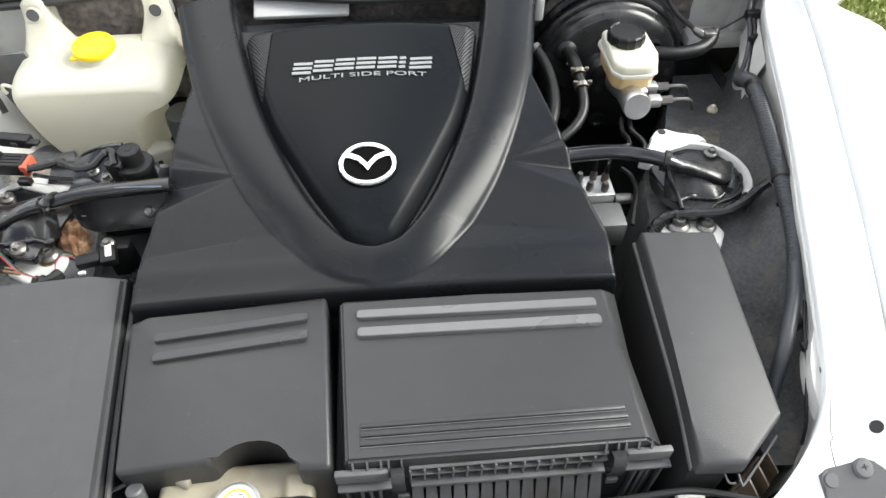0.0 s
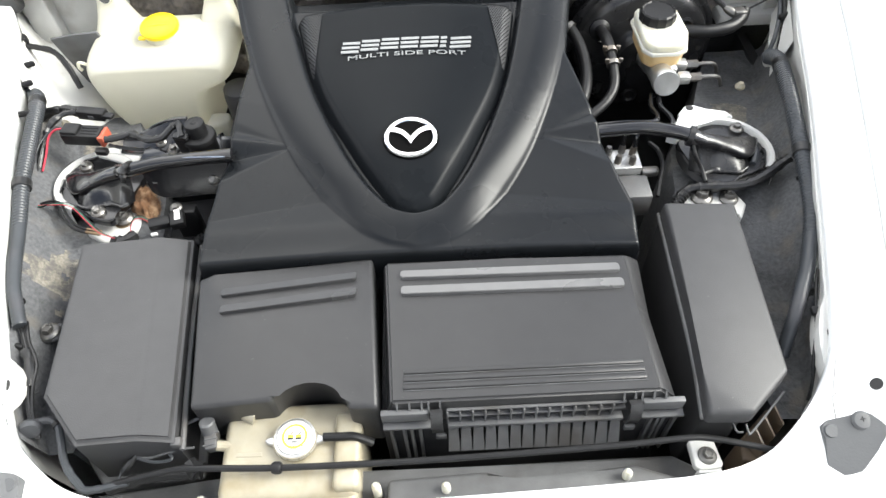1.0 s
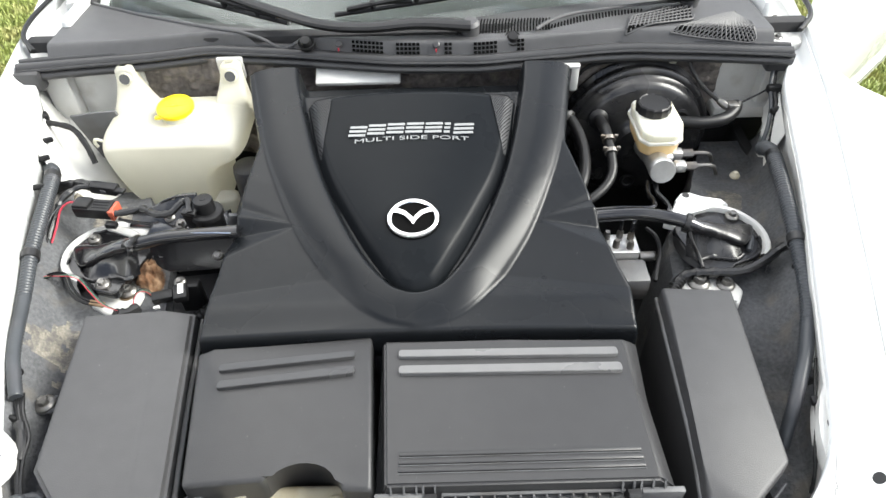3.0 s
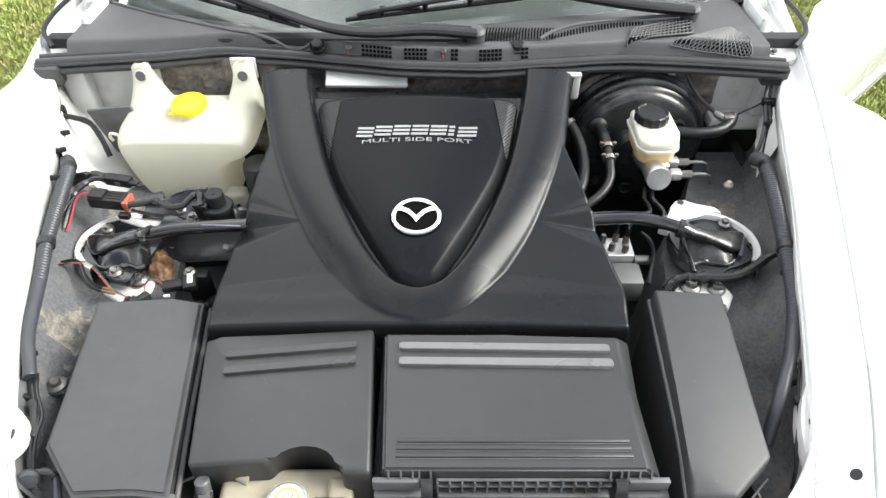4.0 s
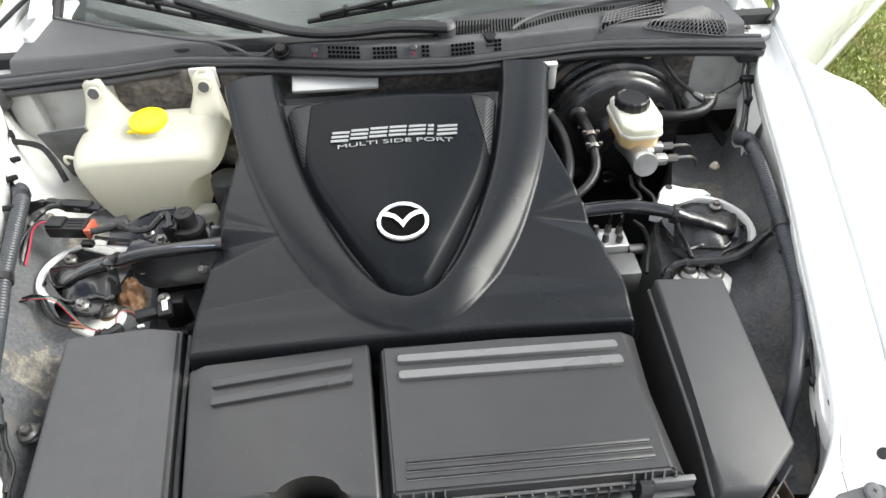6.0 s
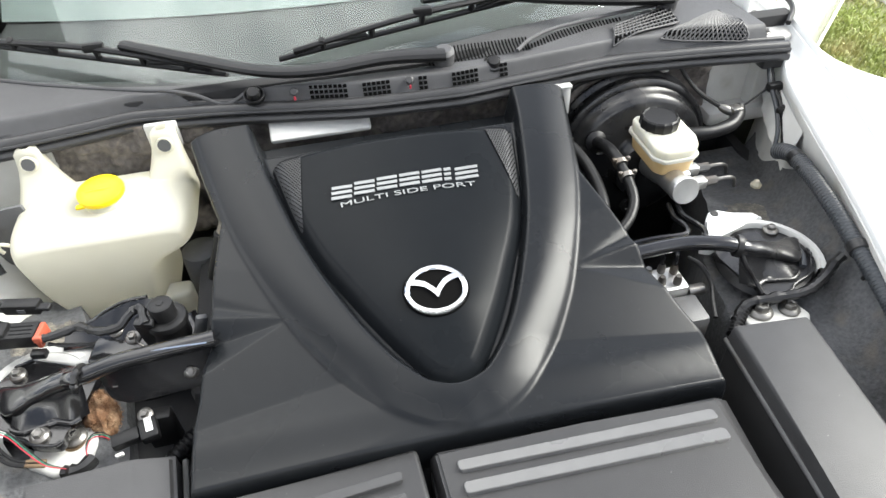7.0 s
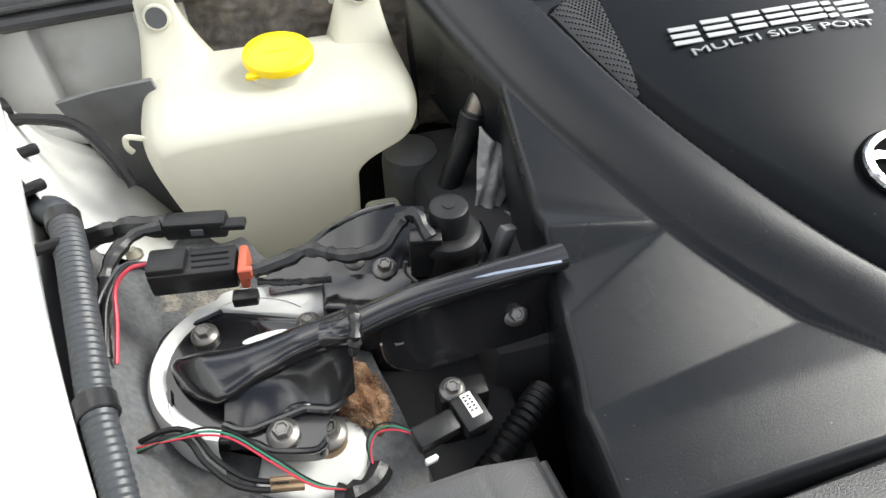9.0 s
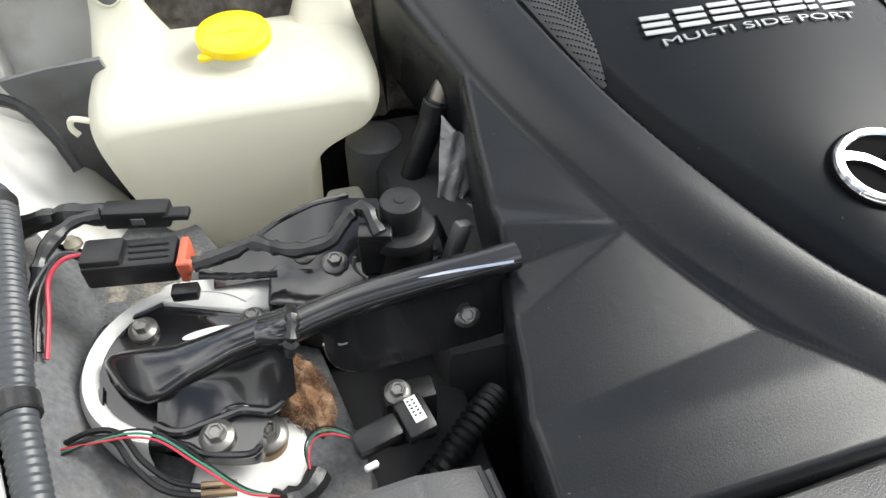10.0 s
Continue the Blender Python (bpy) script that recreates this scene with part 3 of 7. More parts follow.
def cowl():
    xs, fs = np.linspace(-0.72, 0.69, 140), np.linspace(0, 1, 64)
    F, X = np.meshgrid(fs, xs, indexing="ij")
    fr, back = cowl_front(X), 0.70 + 0.26 * X ** 2
    Y = fr + (back - fr) * F
    # a step runs from the near middle back towards the far corner
    ridge = np.interp(X, [-0.72, -0.57, -0.38, -0.30, -0.2, 0.7], [0.80, 0.722, 0.636, 0.606, 0.600, 0.595])
    Z = cowl_z(X, Y) - 0.026 * sstep(Y - ridge, 0, 0.008) * sstep(-X, -0.30, 0.1)
    c = part("cowl_panel", grid(np.concatenate([X[:1], X]), np.concatenate([Y[:1] - 0.002, Y]), np.concatenate([Z[:1] - 0.03, Z])), M_COWL, car, "grey-black plastic cowl panel with air grilles", 40)
    part("ridge_line", tube([(x, float(np.interp(x, [-0.72, -0.57, -0.38, -0.33, -0.27, -0.2], [0.80, 0.722, 0.636, 0.622, 0.604, 0.602])), float(cowl_z(x, np.interp(x, [-0.72, -0.57, -0.38, -0.33, -0.27, -0.2], [0.80, 0.722, 0.636, 0.622, 0.604, 0.602])) + 0.001)) for x in np.linspace(-0.70, -0.22, 12)], 0.0035, 8), M_COWL, c)

    def lattice(p00, p10, p11, p01, nx, ny, w=0.0022, slant=0.0):
        """A grille between four corners: black sheet for the unlit well, with thin bars over it; slant crosses the
        bars.
        """
        bm = bmesh.new()

        def P(u, v, dz):
            x = (p00[0] * (1 - u) + p10[0] * u) * (1 - v) + (p01[0] * (1 - u) + p11[0] * u) * v
            y = (p00[1] * (1 - u) + p10[1] * u) * (1 - v) + (p01[1] * (1 - u) + p11[1] * u) * v
            return Vector((x, y, float(cowl_z(x, y)) + dz))
        q = [[bm.verts.new(P(i / 16, j / 12, 0.0040)) for i in range(17)] for j in range(13)]
        for j in range(12):
            for i in range(16):
                bm.faces.new((q[j][i], q[j][i + 1], q[j + 1][i + 1], q[j + 1][i]))
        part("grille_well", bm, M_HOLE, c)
        if slant:
            for sg in (-1, 1):
                for i in range(-int(nx * slant) - 1, nx + int(nx * slant) + 2):
                    u0, u1, v0, v1 = i / nx, i / nx + sg * slant, 0.0, 1.0
                    lo, hi = sorted(((0 - u0) / (u1 - u0), (1 - u0) / (u1 - u0)))
                    v0, v1 = max(0.0, lo), min(1.0, hi)
                    if v1 - v0 > 0.03:
                        part("grille_bar", tube([P(u0 + (u1 - u0) * v, v, 0.0050) for v in np.linspace(v0, v1, 6)], w / 2, 5, 2), M_COWL, c)
        else:
            for i in range(nx + 1):
                part("grille_bar", tube([P(i / nx, v, 0.0050) for v in (0, 0.2, 0.4, 0.6, 0.8, 1)], w / 2, 5, 2), M_COWL, c)
            for j in range(ny + 1):
                part("grille_bar", tube([P(u, j / ny, 0.0050) for u in (0, 0.33, 0.67, 1)], w / 2, 5, 2), M_COWL, c)
        rim = [P(u, 0, 0.0045) for u in (0, 0.33, 0.67, 1)] + [P(1, 0.5, 0.0045)] + [P(u, 1, 0.0045) for u in (1, 0.67, 0.33, 0)] + [P(0, 0.5, 0.0045), P(0, 0, 0.0045)]
        part("grille_rim", tube(rim, 0.0018, 6, 3), M_COWL, c)

    yl = lambda x: float(cowl_front(x)) + 0.012
    # small square vents in the upright front lip, drawn as flat black plates
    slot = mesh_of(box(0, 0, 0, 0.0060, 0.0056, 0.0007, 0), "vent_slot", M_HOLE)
    for x0, n in ((-0.122, 8), (-0.036, 6), (0.057, 2), (0.113, 6), (0.197, 2)):
        for i in range(n):
            for j in range(3):
                x = x0 + i * 0.0078
                o = new("vent_slot", slot)
                o.matrix_basis = pose(x, yl(x) - 0.0085 + j * 0.0036, 0.9500 + j * 0.0072, 64)
                o.parent = c
    lattice((0.408, 0.594), (0.545, 0.628), (0.562, 0.704), (0.430, 0.646), 16, 5, w=0.0030)
    lattice((0.494, 0.590), (0.652, 0.568), (0.650, 0.612), (0.632, 0.654), 18, 8, w=0.0028, slant=0.4)
    # rows of narrow air slots between low fins, drawn as black strips
    for k in range(30):
        x = 0.080 + k * 0.0062
        y0, y1 = 0.596 + 0.0004 * k, 0.668 - 0.0002 * k
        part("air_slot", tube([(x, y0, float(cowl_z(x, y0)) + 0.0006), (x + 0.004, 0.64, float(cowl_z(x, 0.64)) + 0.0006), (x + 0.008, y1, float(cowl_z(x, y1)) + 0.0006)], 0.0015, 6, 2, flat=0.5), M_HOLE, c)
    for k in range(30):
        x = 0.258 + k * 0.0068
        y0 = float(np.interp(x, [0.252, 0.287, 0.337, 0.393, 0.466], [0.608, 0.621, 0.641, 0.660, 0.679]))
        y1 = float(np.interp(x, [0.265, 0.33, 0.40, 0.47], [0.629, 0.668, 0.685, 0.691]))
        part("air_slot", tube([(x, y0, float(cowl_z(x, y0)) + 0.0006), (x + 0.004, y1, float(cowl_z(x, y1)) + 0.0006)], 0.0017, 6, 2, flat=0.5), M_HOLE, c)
    part("curved_rib", tube([(0.232, 0.595, 0.975), (0.262, 0.625, 0.976), (0.31, 0.655, 0.975), (0.38, 0.675, 0.974), (0.48, 0.70, 0.971), (0.56, 0.715, 0.968)], 0.0035, 8), M_COWL, c)
    for x, y in ((-0.214, 0.590), (0.186, 0.585)):
        part("stopper_seat", lathe([(0.016, -0.010), (0.0165, -0.002), (0.0155, -0.001), (0.012, -0.004)], 24, axis_pose((x, y - 0.004, 0.967), (0, -0.5, 1))), M_RUBBER, c)
        part("washer_jet", lathe([(0.011, -0.014), (0.0115, 0.004), (0.009, 0.008), (0, 0.009)], 18, axis_pose((x, y - 0.004, 0.966), (0, -0.5, 1))), M_RUBBER, c, "black rubber stopper")
    for x, y in ((-0.150, 0.586), (0.038, 0.572)):
        part("push_pin", lathe([(0.007, -0.004), (0.007, 0.0005), (0.005, 0.002), (0, 0.002)], 16, axis_pose((x, y - 0.010, 0.966), (0, -1.2, 1))), M_SEAL, c)
        part("pin_mark", box(x, y - 0.018, 0.958, 0.003, 0.003, 0.007, 0.001), M_RED, c, "faded red mark")


cowl()


def seal():
    s = thing("cowl_seal", "black rubber bonnet seal lying along the cowl edge", "rubber seal")
    xs = np.linspace(-0.775, 0.722, 26)
    part("bulb", tube([(x, float(cowl_front(x)) - 0.004, 0.938) for x in xs], 0.011, 12, 4), M_SEAL, s)
    part("lip", tube([(x, float(cowl_front(x)) - 0.013, 0.924) for x in xs], 0.008, 10, 4), M_SEAL, s)
    part("upper_lip", tube([(x, float(cowl_front(x)) + 0.012, 0.944) for x in xs], 0.006, 10, 4), M_SEAL, s)
    for sg, x in ((-1, -0.772), (1, 0.722)):
        part("mid_rib", tube([(x, float(cowl_front(x)) - 0.0145, 0.9375) for x in np.linspace(-0.775, 0.722, 26)], 0.0035, 8, 4), M_SEAL, s) if sg < 0 else None
        part("end_block", box(x - sg * 0.016, 0.556, 0.918, 0.050, 0.03, 0.040, 0.006), M_SEAL, s)


seal()


def wiper(arm, blade, name_label):
    w = thing("windscreen_wiper", name_label, "wiper", "windscreen wipers")
    part("arm", tube(arm, 0.021, 12, 6, flat=0.5, ends=(1.1, 0.7)), M_RUBBER, w)
    part("pivot_cap", lathe([(0.018, -0.03), (0.018, 0.006), (0.012, 0.012), (0, 0.012)], 18, axis_pose(arm[0], (0, -0.2, 1))), M_COWL, w)
    a, b = Vector(blade[0]), Vector(blade[1])
    d = (b - a)
    up = Vector((0, -0.42, 0.9)).normalized()
    part("blade", tube([a - up * 0.012, a + d * 0.5 - up * 0.012, b - up * 0.012], 0.0055, 8, 6), M_RUBBER, w)
    part("spine", tube([a + d * 0.05, a + d * 0.5 + up * 0.014, a + d * 0.95], 0.0080, 8, 8, flat=0.7), M_RUBBER, w)
    for f0, f1 in ((0.06, 0.30), (0.70, 0.94)):
        part("bridge", tube([a + d * f0 - up * 0.006, a + d * (f0 + f1) / 2 + up * 0.004, a + d * f1 - up * 0.006], 0.005, 8, 6), M_RUBBER, w)
    for f in (0.15, 0.32, 0.5, 0.68, 0.85):
        p = a + d * f
        part("yoke", tube([p - up * 0.010, p + up * 0.012], 0.006, 6), M_RUBBER, w)
    part("joint", box(*(a + d * 0.5 + up * 0.018), 0.035, 0.014, 0.016, 0.004), M_RUBBER, w)


wiper([(0.105, 0.600, 0.984), (0.004, 0.603, 0.990), (-0.10, 0.592, 0.990), (-0.19, 0.608, 0.992), (-0.30, 0.665, 1.0), (-0.42, 0.73, 1.012)],
      [(-0.255, 0.645, 0.985), (-0.685, 0.848, 1.003)], "black wiper lying on the glass above the cowl")
wiper([(0.56, 0.70, 0.985), (0.45, 0.70, 0.995), (0.33, 0.73, 1.0), (0.19, 0.765, 1.012), (0.10, 0.765, 1.012)],
      [(-0.17, 0.700, 0.973), (0.36, 0.775, 1.005)], "black wiper lying low across the windscreen glass")


# ---- engine cover ----
def curve_of(ys, ws, cs=-0.022):
    """Both sides of a shield outline, from its upper left round its foot to its upper right."""
    half = list(zip(ws, ys))
    whole = [(-w, y, 0) for w, y in half[::-1]] + [(w, y, 0) for w, y in half[1:]]
    q = np.array([tuple(v) for v in smooth_path(whole, 12)])
    for _ in range(6):
        q[1:-1] = 0.25 * q[:-2] + 0.5 * q[1:-1] + 0.25 * q[2:]
    return q[:, 0] + cs * q[:, 1], q[:, 1]


def width_at(y, cx, cy, cs=-0.022):
    """The half width of a shield outline at y."""
    h = len(cx) // 2
    return np.interp(y, cy[h:], (cx - cs * cy)[h:], left=-1)


OUT_Y, OUT_W = [-0.006, 0.0, 0.006, 0.028, 0.07, 0.125, 0.18, 0.27, 0.35, 0.45, 0.54], [0.0, 0.025, 0.047, 0.083, 0.123, 0.163, 0.195, 0.235, 0.262, 0.285, 0.305]
IN_Y, IN_W = [0.046, 0.051, 0.063, 0.105, 0.17, 0.265, 0.36, 0.48, 0.54], [0.0, 0.022, 0.042, 0.077, 0.113, 0.153, 0.181, 0.207, 0.215]
LID_Y, LID_W = [0.050, 0.055, 0.068, 0.125, 0.19, 0.26, 0.32, 0.38, 0.47], [0.0, 0.021, 0.038, 0.0765, 0.1115, 0.1455, 0.165, 0.178, 0.196]


def band_z(y):
    return 0.835 + 0.2 * y


def engine_cover():
    e = thing("engine_cover", "matt black moulded plastic engine cover with a raised shield", "engine cover")
    nv, nu = 260, 190
    y = np.linspace(-0.006, 0.532, nv)
    xl = np.interp(y, [-0.008, 0.067, 0.10, 0.147, 0.19, 0.228, 0.284, 0.36, 0.45, 0.53], [-0.320, -0.3185, -0.311, -0.305, -0.294, -0.2925, -0.287, -0.276, -0.300, -0.318])
    xr = np.interp(y, [-0.008, 0.065, 0.10, 0.143, 0.232, 0.35, 0.44, 0.53], [0.322, 0.326, 0.314, 0.303, 0.286, 0.258, 0.274, 0.290])
    u = np.linspace(0, 1, nu)
    X = xl[:, None] + (xr - xl)[:, None] * u
    Y = np.repeat(y[:, None], nu, 1)
    c = -0.022 * Y
    ox, oy = curve_of(OUT_Y, OUT_W)
    ix, iy = curve_of(IN_Y, IN_W)
    d_o = dist_to(X, Y, ox, oy) * np.where(np.abs(X - c) < width_at(Y, ox, oy), 1, -1)
    d_i = dist_to(X, Y, ix, iy) * np.where((np.abs(X - c) < width_at(Y, ix, iy)), 1, -1)
    wing = 0.814 + 0.008 * sstep(Y, -0.006, 0.05) + 0.26 * np.maximum(0, Y - (0.104 - 0.124 * np.minimum(np.abs(X), 0.32))) + 0.010 * (1 - (X / 0.32) ** 2)
    wing = np.minimum(wing, band_z(Y) - 0.012)
    rim = 1 - (1 - np.clip(d_o / 0.052, 0, 1)) ** 1.9
    Z = wing + (band_z(Y) + 0.003 - wing) * (0.22 * sstep(d_o, -0.003, 0.005) + 0.78 * rim)
    Z -= 0.018 * sstep(d_i, -0.004, 0.006)
    Z -= 0.035 * sstep(Y, 0.472, 0.49) * sstep(d_i, 0, 0.01)
    for sg in (-1, 1):
        # two flat terraces with a steep riser between them, widening towards the edge
        k = np.clip((sg * X - 0.200) / 0.090, 0, 1.15)
        lines = (0.183 - 0.043 * k, 0.183 - 0.005 * k, 0.188 + 0.015 * k, 0.190 + 0.032 * k, 0.190 + 0.048 * k)
        tent = 0 * Y
        for a, b, high in zip(lines, lines[1:], (-0.0122, 0.0158, -0.0062, 0.0026)):
            tent = tent + high * k * np.clip((Y - a) / np.maximum(b - a, 1e-4), 0, 1)
        tent[1:-1] = 0.25 * tent[:-2] + 0.5 * tent[1:-1] + 0.25 * tent[2:]
        Z += tent
    # rounded edges and skirts
    zl, zr = Z[:, :1].copy(), Z[:, -1:].copy()
    for o, dz in ((0.003, 0.003), (0.0045, 0.010), (0.003, 0.03), (-0.006, 0.12)):
        X = np.concatenate([(xl - o)[:, None], X, (xr + o)[:, None]], 1)
        Y = np.concatenate([Y[:, :1], Y, Y[:, -1:]], 1)
        Z = np.concatenate([zl - dz, Z, zr - dz], 1)
    z0, z1 = Z[:1].copy(), Z[-1:].copy()
    for o, dz in ((0.003, 0.003), (0.005, 0.010), (0.007, 0.03), (0.008, 0.07)):
        X = np.concatenate([X[:1], X, X[-1:]], 0)
        Y = np.concatenate([np.full_like(Y[:1], -0.006 - o), Y, np.full_like(Y[:1], 0.532 + o)], 0)
        Z = np.concatenate([z0 - dz, Z, z1 - dz], 0)
    part("cover_body", grid(X, Y, Z), M_COVER, e, sharp=70)

    # the lid inside the shield
    nv, nu = 130, 110
    f = np.linspace(0, 1, nv)
    lx, ly = curve_of(LID_Y, LID_W)
    y = ly.min() + 0.0004 + (0.468 - ly.min()) * f ** 1.35
    w = np.maximum(width_at(y, lx, ly), 0.0004)
    s = np.linspace(-1, 1, nu)
    S = np.sign(s) * (1 - (1 - np.abs(s)) ** 1.3)
    X = -0.022 * y[:, None] + w[:, None] * S
    Y = np.repeat(y[:, None], nu, 1)
    d = dist_to(X, Y, lx, ly)
    lid_top = lambda xx, yy, dd: band_z(yy) - 0.016 + 0.015 * sstep(dd, -0.006, 0.018) + 0.019 * (1 - np.abs((xx + 0.022 * yy) / np.maximum(width_at(yy, lx, ly), 0.004)).clip(0, 1) ** 2.2) * sstep(yy, 0.045, 0.15) - 0.030 * sstep(yy, 0.435, 0.480)
    Z = lid_top(X, Y, d)
    part("lid", grid(X, Y, Z), M_LID, e, sharp=60)

    def lid_many(x, yy):
        xa, ya = np.array(x, float), np.array(yy, float)
        return lid_top(xa, ya, dist_to(xa, ya, lx[::3], ly[::3]))

    def lid_z(x, yy):
        return float(lid_many([x], [yy])[0])
    # honeycomb inserts on the shoulders of the lid
    for sg in (-1, 1):
        bars, well = bmesh.new(), bmesh.new()
        inside = lambda x, yy: 0.157 - 0.0135 * (yy - 0.31) / 0.133 < sg * (x + 0.022 * yy) < float(np.interp(yy, LID_Y, LID_W)) - 0.003 and 0.31 < yy < 0.443
        rowsw = []
        for yy in np.linspace(0.312, 0.442, 28):
            a, b = 0.157 - 0.0135 * (yy - 0.31) / 0.133, float(np.interp(yy, LID_Y, LID_W)) - 0.003
            a = min(a, b - 0.0005)
            rowsw.append([(sg * (a + (b - a) * q) - 0.022 * yy, yy, lid_z(sg * (a + (b - a) * q) - 0.022 * yy, yy) + 0.0020) for q in np.linspace(0, 1, 9)])
        part("insert_panel", loft(rowsw, well), M_INSERT, e, "perforated grey shoulder insert")
        spots = [(sg * (0.150 + (i + 0.5 * (j % 2)) * 0.0040) - 0.0077, 0.3125 + j * 0.0034) for j in range(40) for i in range(-6, 14)]
        spots = [(x, yy) for x, yy in spots if inside(x, yy) and inside(x + sg * 0.0016, yy)]
        for (x, yy), z in zip(spots, lid_many([q[0] for q in spots], [q[1] for q in spots])):
                    q = axis_pose((x, yy, float(z) + 0.0026), (0, -0.2, 1))
                    lathe([(0.0013, 0.0), (0.0, 0.0)], 6, q, bars)
        tagged(part("insert_mesh", bars, M_HOLE, e), kind="stuff")

    # oval badge: a ring and a winged bar
    tilt = math.degrees(math.atan(0.2)) + 3
    bz = lid_z(-0.004, 0.161) + 0.0015
    bm_ = pose(-0.0045, 0.161, bz, tilt)
    N = 64
    rows = []
    for k in range(N + 1):
        a = 2 * math.pi * k / N
        cx, cy = math.cos(a), math.sin(a)
        rows.append([bm_ @ Vector((cx * rx, cy * ry, z)) for rx, ry, z in ((0.0415, 0.0365, 0), (0.0405, 0.0355, 0.0035), (0.0385, 0.034, 0.005), (0.0355, 0.030, 0.005), (0.034, 0.0285, 0.0035), (0.0335, 0.028, 0))])
    part("badge_ring", loft(rows), M_CHROME, e, "bright chrome oval ring")
    half = [(0.0, -0.013), (0.006, -0.004), (0.014, 0.0045), (0.024, 0.009), (0.034, 0.0105), (0.0315, 0.0185), (0.022, 0.0165), (0.012, 0.012), (0.004, 0.004), (0.0, -0.001)]
    pts = half + [(-x, yy) for x, yy in half[-2:0:-1]]
    wb = bmesh.new()
    lo = [wb.verts.new(bm_ @ Vector((x, yy, 0.0))) for x, yy in pts]
    hi = [wb.verts.new(bm_ @ Vector((x * 0.985, yy, 0.0045))) for x, yy in pts]
    wb.faces.new(hi)
    for k in range(len(pts)):
        wb.faces.new((lo[k], lo[(k + 1) % len(pts)], hi[(k + 1) % len(pts)], hi[k]))
    part("badge_wing", wb, M_CHROME, e, "bright chrome winged bar")
    part("badge_plate", lathe([(0.001, 0.0006), (0.0425, 0.0006), (0.0435, -0.001)], 48, bm_ @ Matrix.Diagonal((1, 0.88, 1, 1))), M_HOLE, e)
    # silver name plate drawn as plain bars, over one line of lettering
    lz = lambda x, yy: lid_z(x, yy) + 0.0016
    x0, x1 = -0.1165, 0.0995
    pitch = (x1 - x0) / 6.55
    for k in range(7):
        a = x0 + k * pitch
        wd = pitch * (0.9 if k != 5 else 0.32)
        if k == 6:
            a = x0 + 5.5 * pitch
            wd = (x1 - a)
        for j, yy in enumerate((0.3425, 0.3515, 0.3605)):
            part("name_bar", box(a + wd / 2 + 0.10 * (yy - 0.35) * 1.5, yy, lz(a + wd / 2, yy), wd, 0.0057, 0.0014, 0.0005, 1, pose(0, 0, 0, tilt)), M_SILVER, e, "silver raised bar")
    tm = text_mesh("MULTI SIDE PORT", 0.0082, "lettering")
    tm.materials.clear()
    tm.materials.append(M_SILVER)
    wv = [v.co.x for v in tm.vertices]
    kx = 0.196 / (max(wv) - min(wv))
    heights = lid_many([-0.0085 + v.co.x * kx for v in tm.vertices], [0.3250 + v.co.y for v in tm.vertices])
    for v, z in zip(tm.vertices, heights):
        v.co = (-0.0085 + v.co.x * kx, 0.3250 + v.co.y, float(z) + 0.0016 + v.co.z)
    ob = new("lettering", tm)
    ob.parent = e
    tagged(ob, "silver raised capital lettering")


engine_cover()


# ---- front covers ----
def bar_pad(x0, x1, y0, y1, y2, y3, z, parent, name, label="", plastic=M_FLUTE):
    """A raised flute: its rear edge flush, its front edge proud."""
    bm = bmesh.new()
    hi, lo = [], []
    e = 0.004 / (x1 - x0)
    for u, v in ((e, 0), (1 - e, 0), (1 - 0.3 * e, 0.1), (1, 0.3), (1, 0.7), (1 - 0.3 * e, 0.9), (1 - e, 1), (e, 1), (0.3 * e, 0.9), (0, 0.7), (0, 0.3), (0.3 * e, 0.1)):
        x, yr, yf = x0 + (x1 - x0) * u, y0 + (y2 - y0) * u, y1 + (y3 - y1) * u
        y = yr + (yf - yr) * v
        hi.append(bm.verts.new((x, y, z(x) + 0.0020 + 0.0030 * v)))
        lo.append(bm.verts.new((x, y + 0.003 - 0.004 * v, z(x) - 0.003)))
    f = bm.faces.new(hi)
    for k in range(12):
        bm.faces.new((lo[k], lo[(k + 1) % 12], hi[(k + 1) % 12], hi[k]))
    bmesh.ops.bevel(bm, geom=list(f.edges), offset=0.0007, segments=2, affect="EDGES")
    part(name, bm, plastic, parent, label)


def left_cover():
    p = thing("reservoir_cover", "black plastic cover panel with two flutes and an arched notch", "cover panel")
    top = lambda x, y: 0.800 + 0.012 * (x + 0.325) / 0.27
    arc = [(-0.1435 + 0.050 * math.cos(a), -0.236 + 0.037 * math.sin(a)) for a in np.linspace(math.radians(14), math.radians(166), 10)]
    pts = [(-0.296, -0.231), (-0.323, -0.024), (-0.30, -0.0195), (-0.067, -0.0095), (-0.0535, -0.246), (-0.093, -0.244)] + arc
    part("panel", prism(pts, 0.715, 0.80, 0.0065, 4, top, 0.01), M_PANEL, p)
    z = lambda x: 0.8012 + 0.012 * (x + 0.325) / 0.27
    bar_pad(-0.284, -0.089, -0.048, -0.062, -0.036, -0.049, z, p, "flute")
    bar_pad(-0.281, -0.088, -0.077, -0.091, -0.062, -0.077, z, p, "flute")


left_cover()


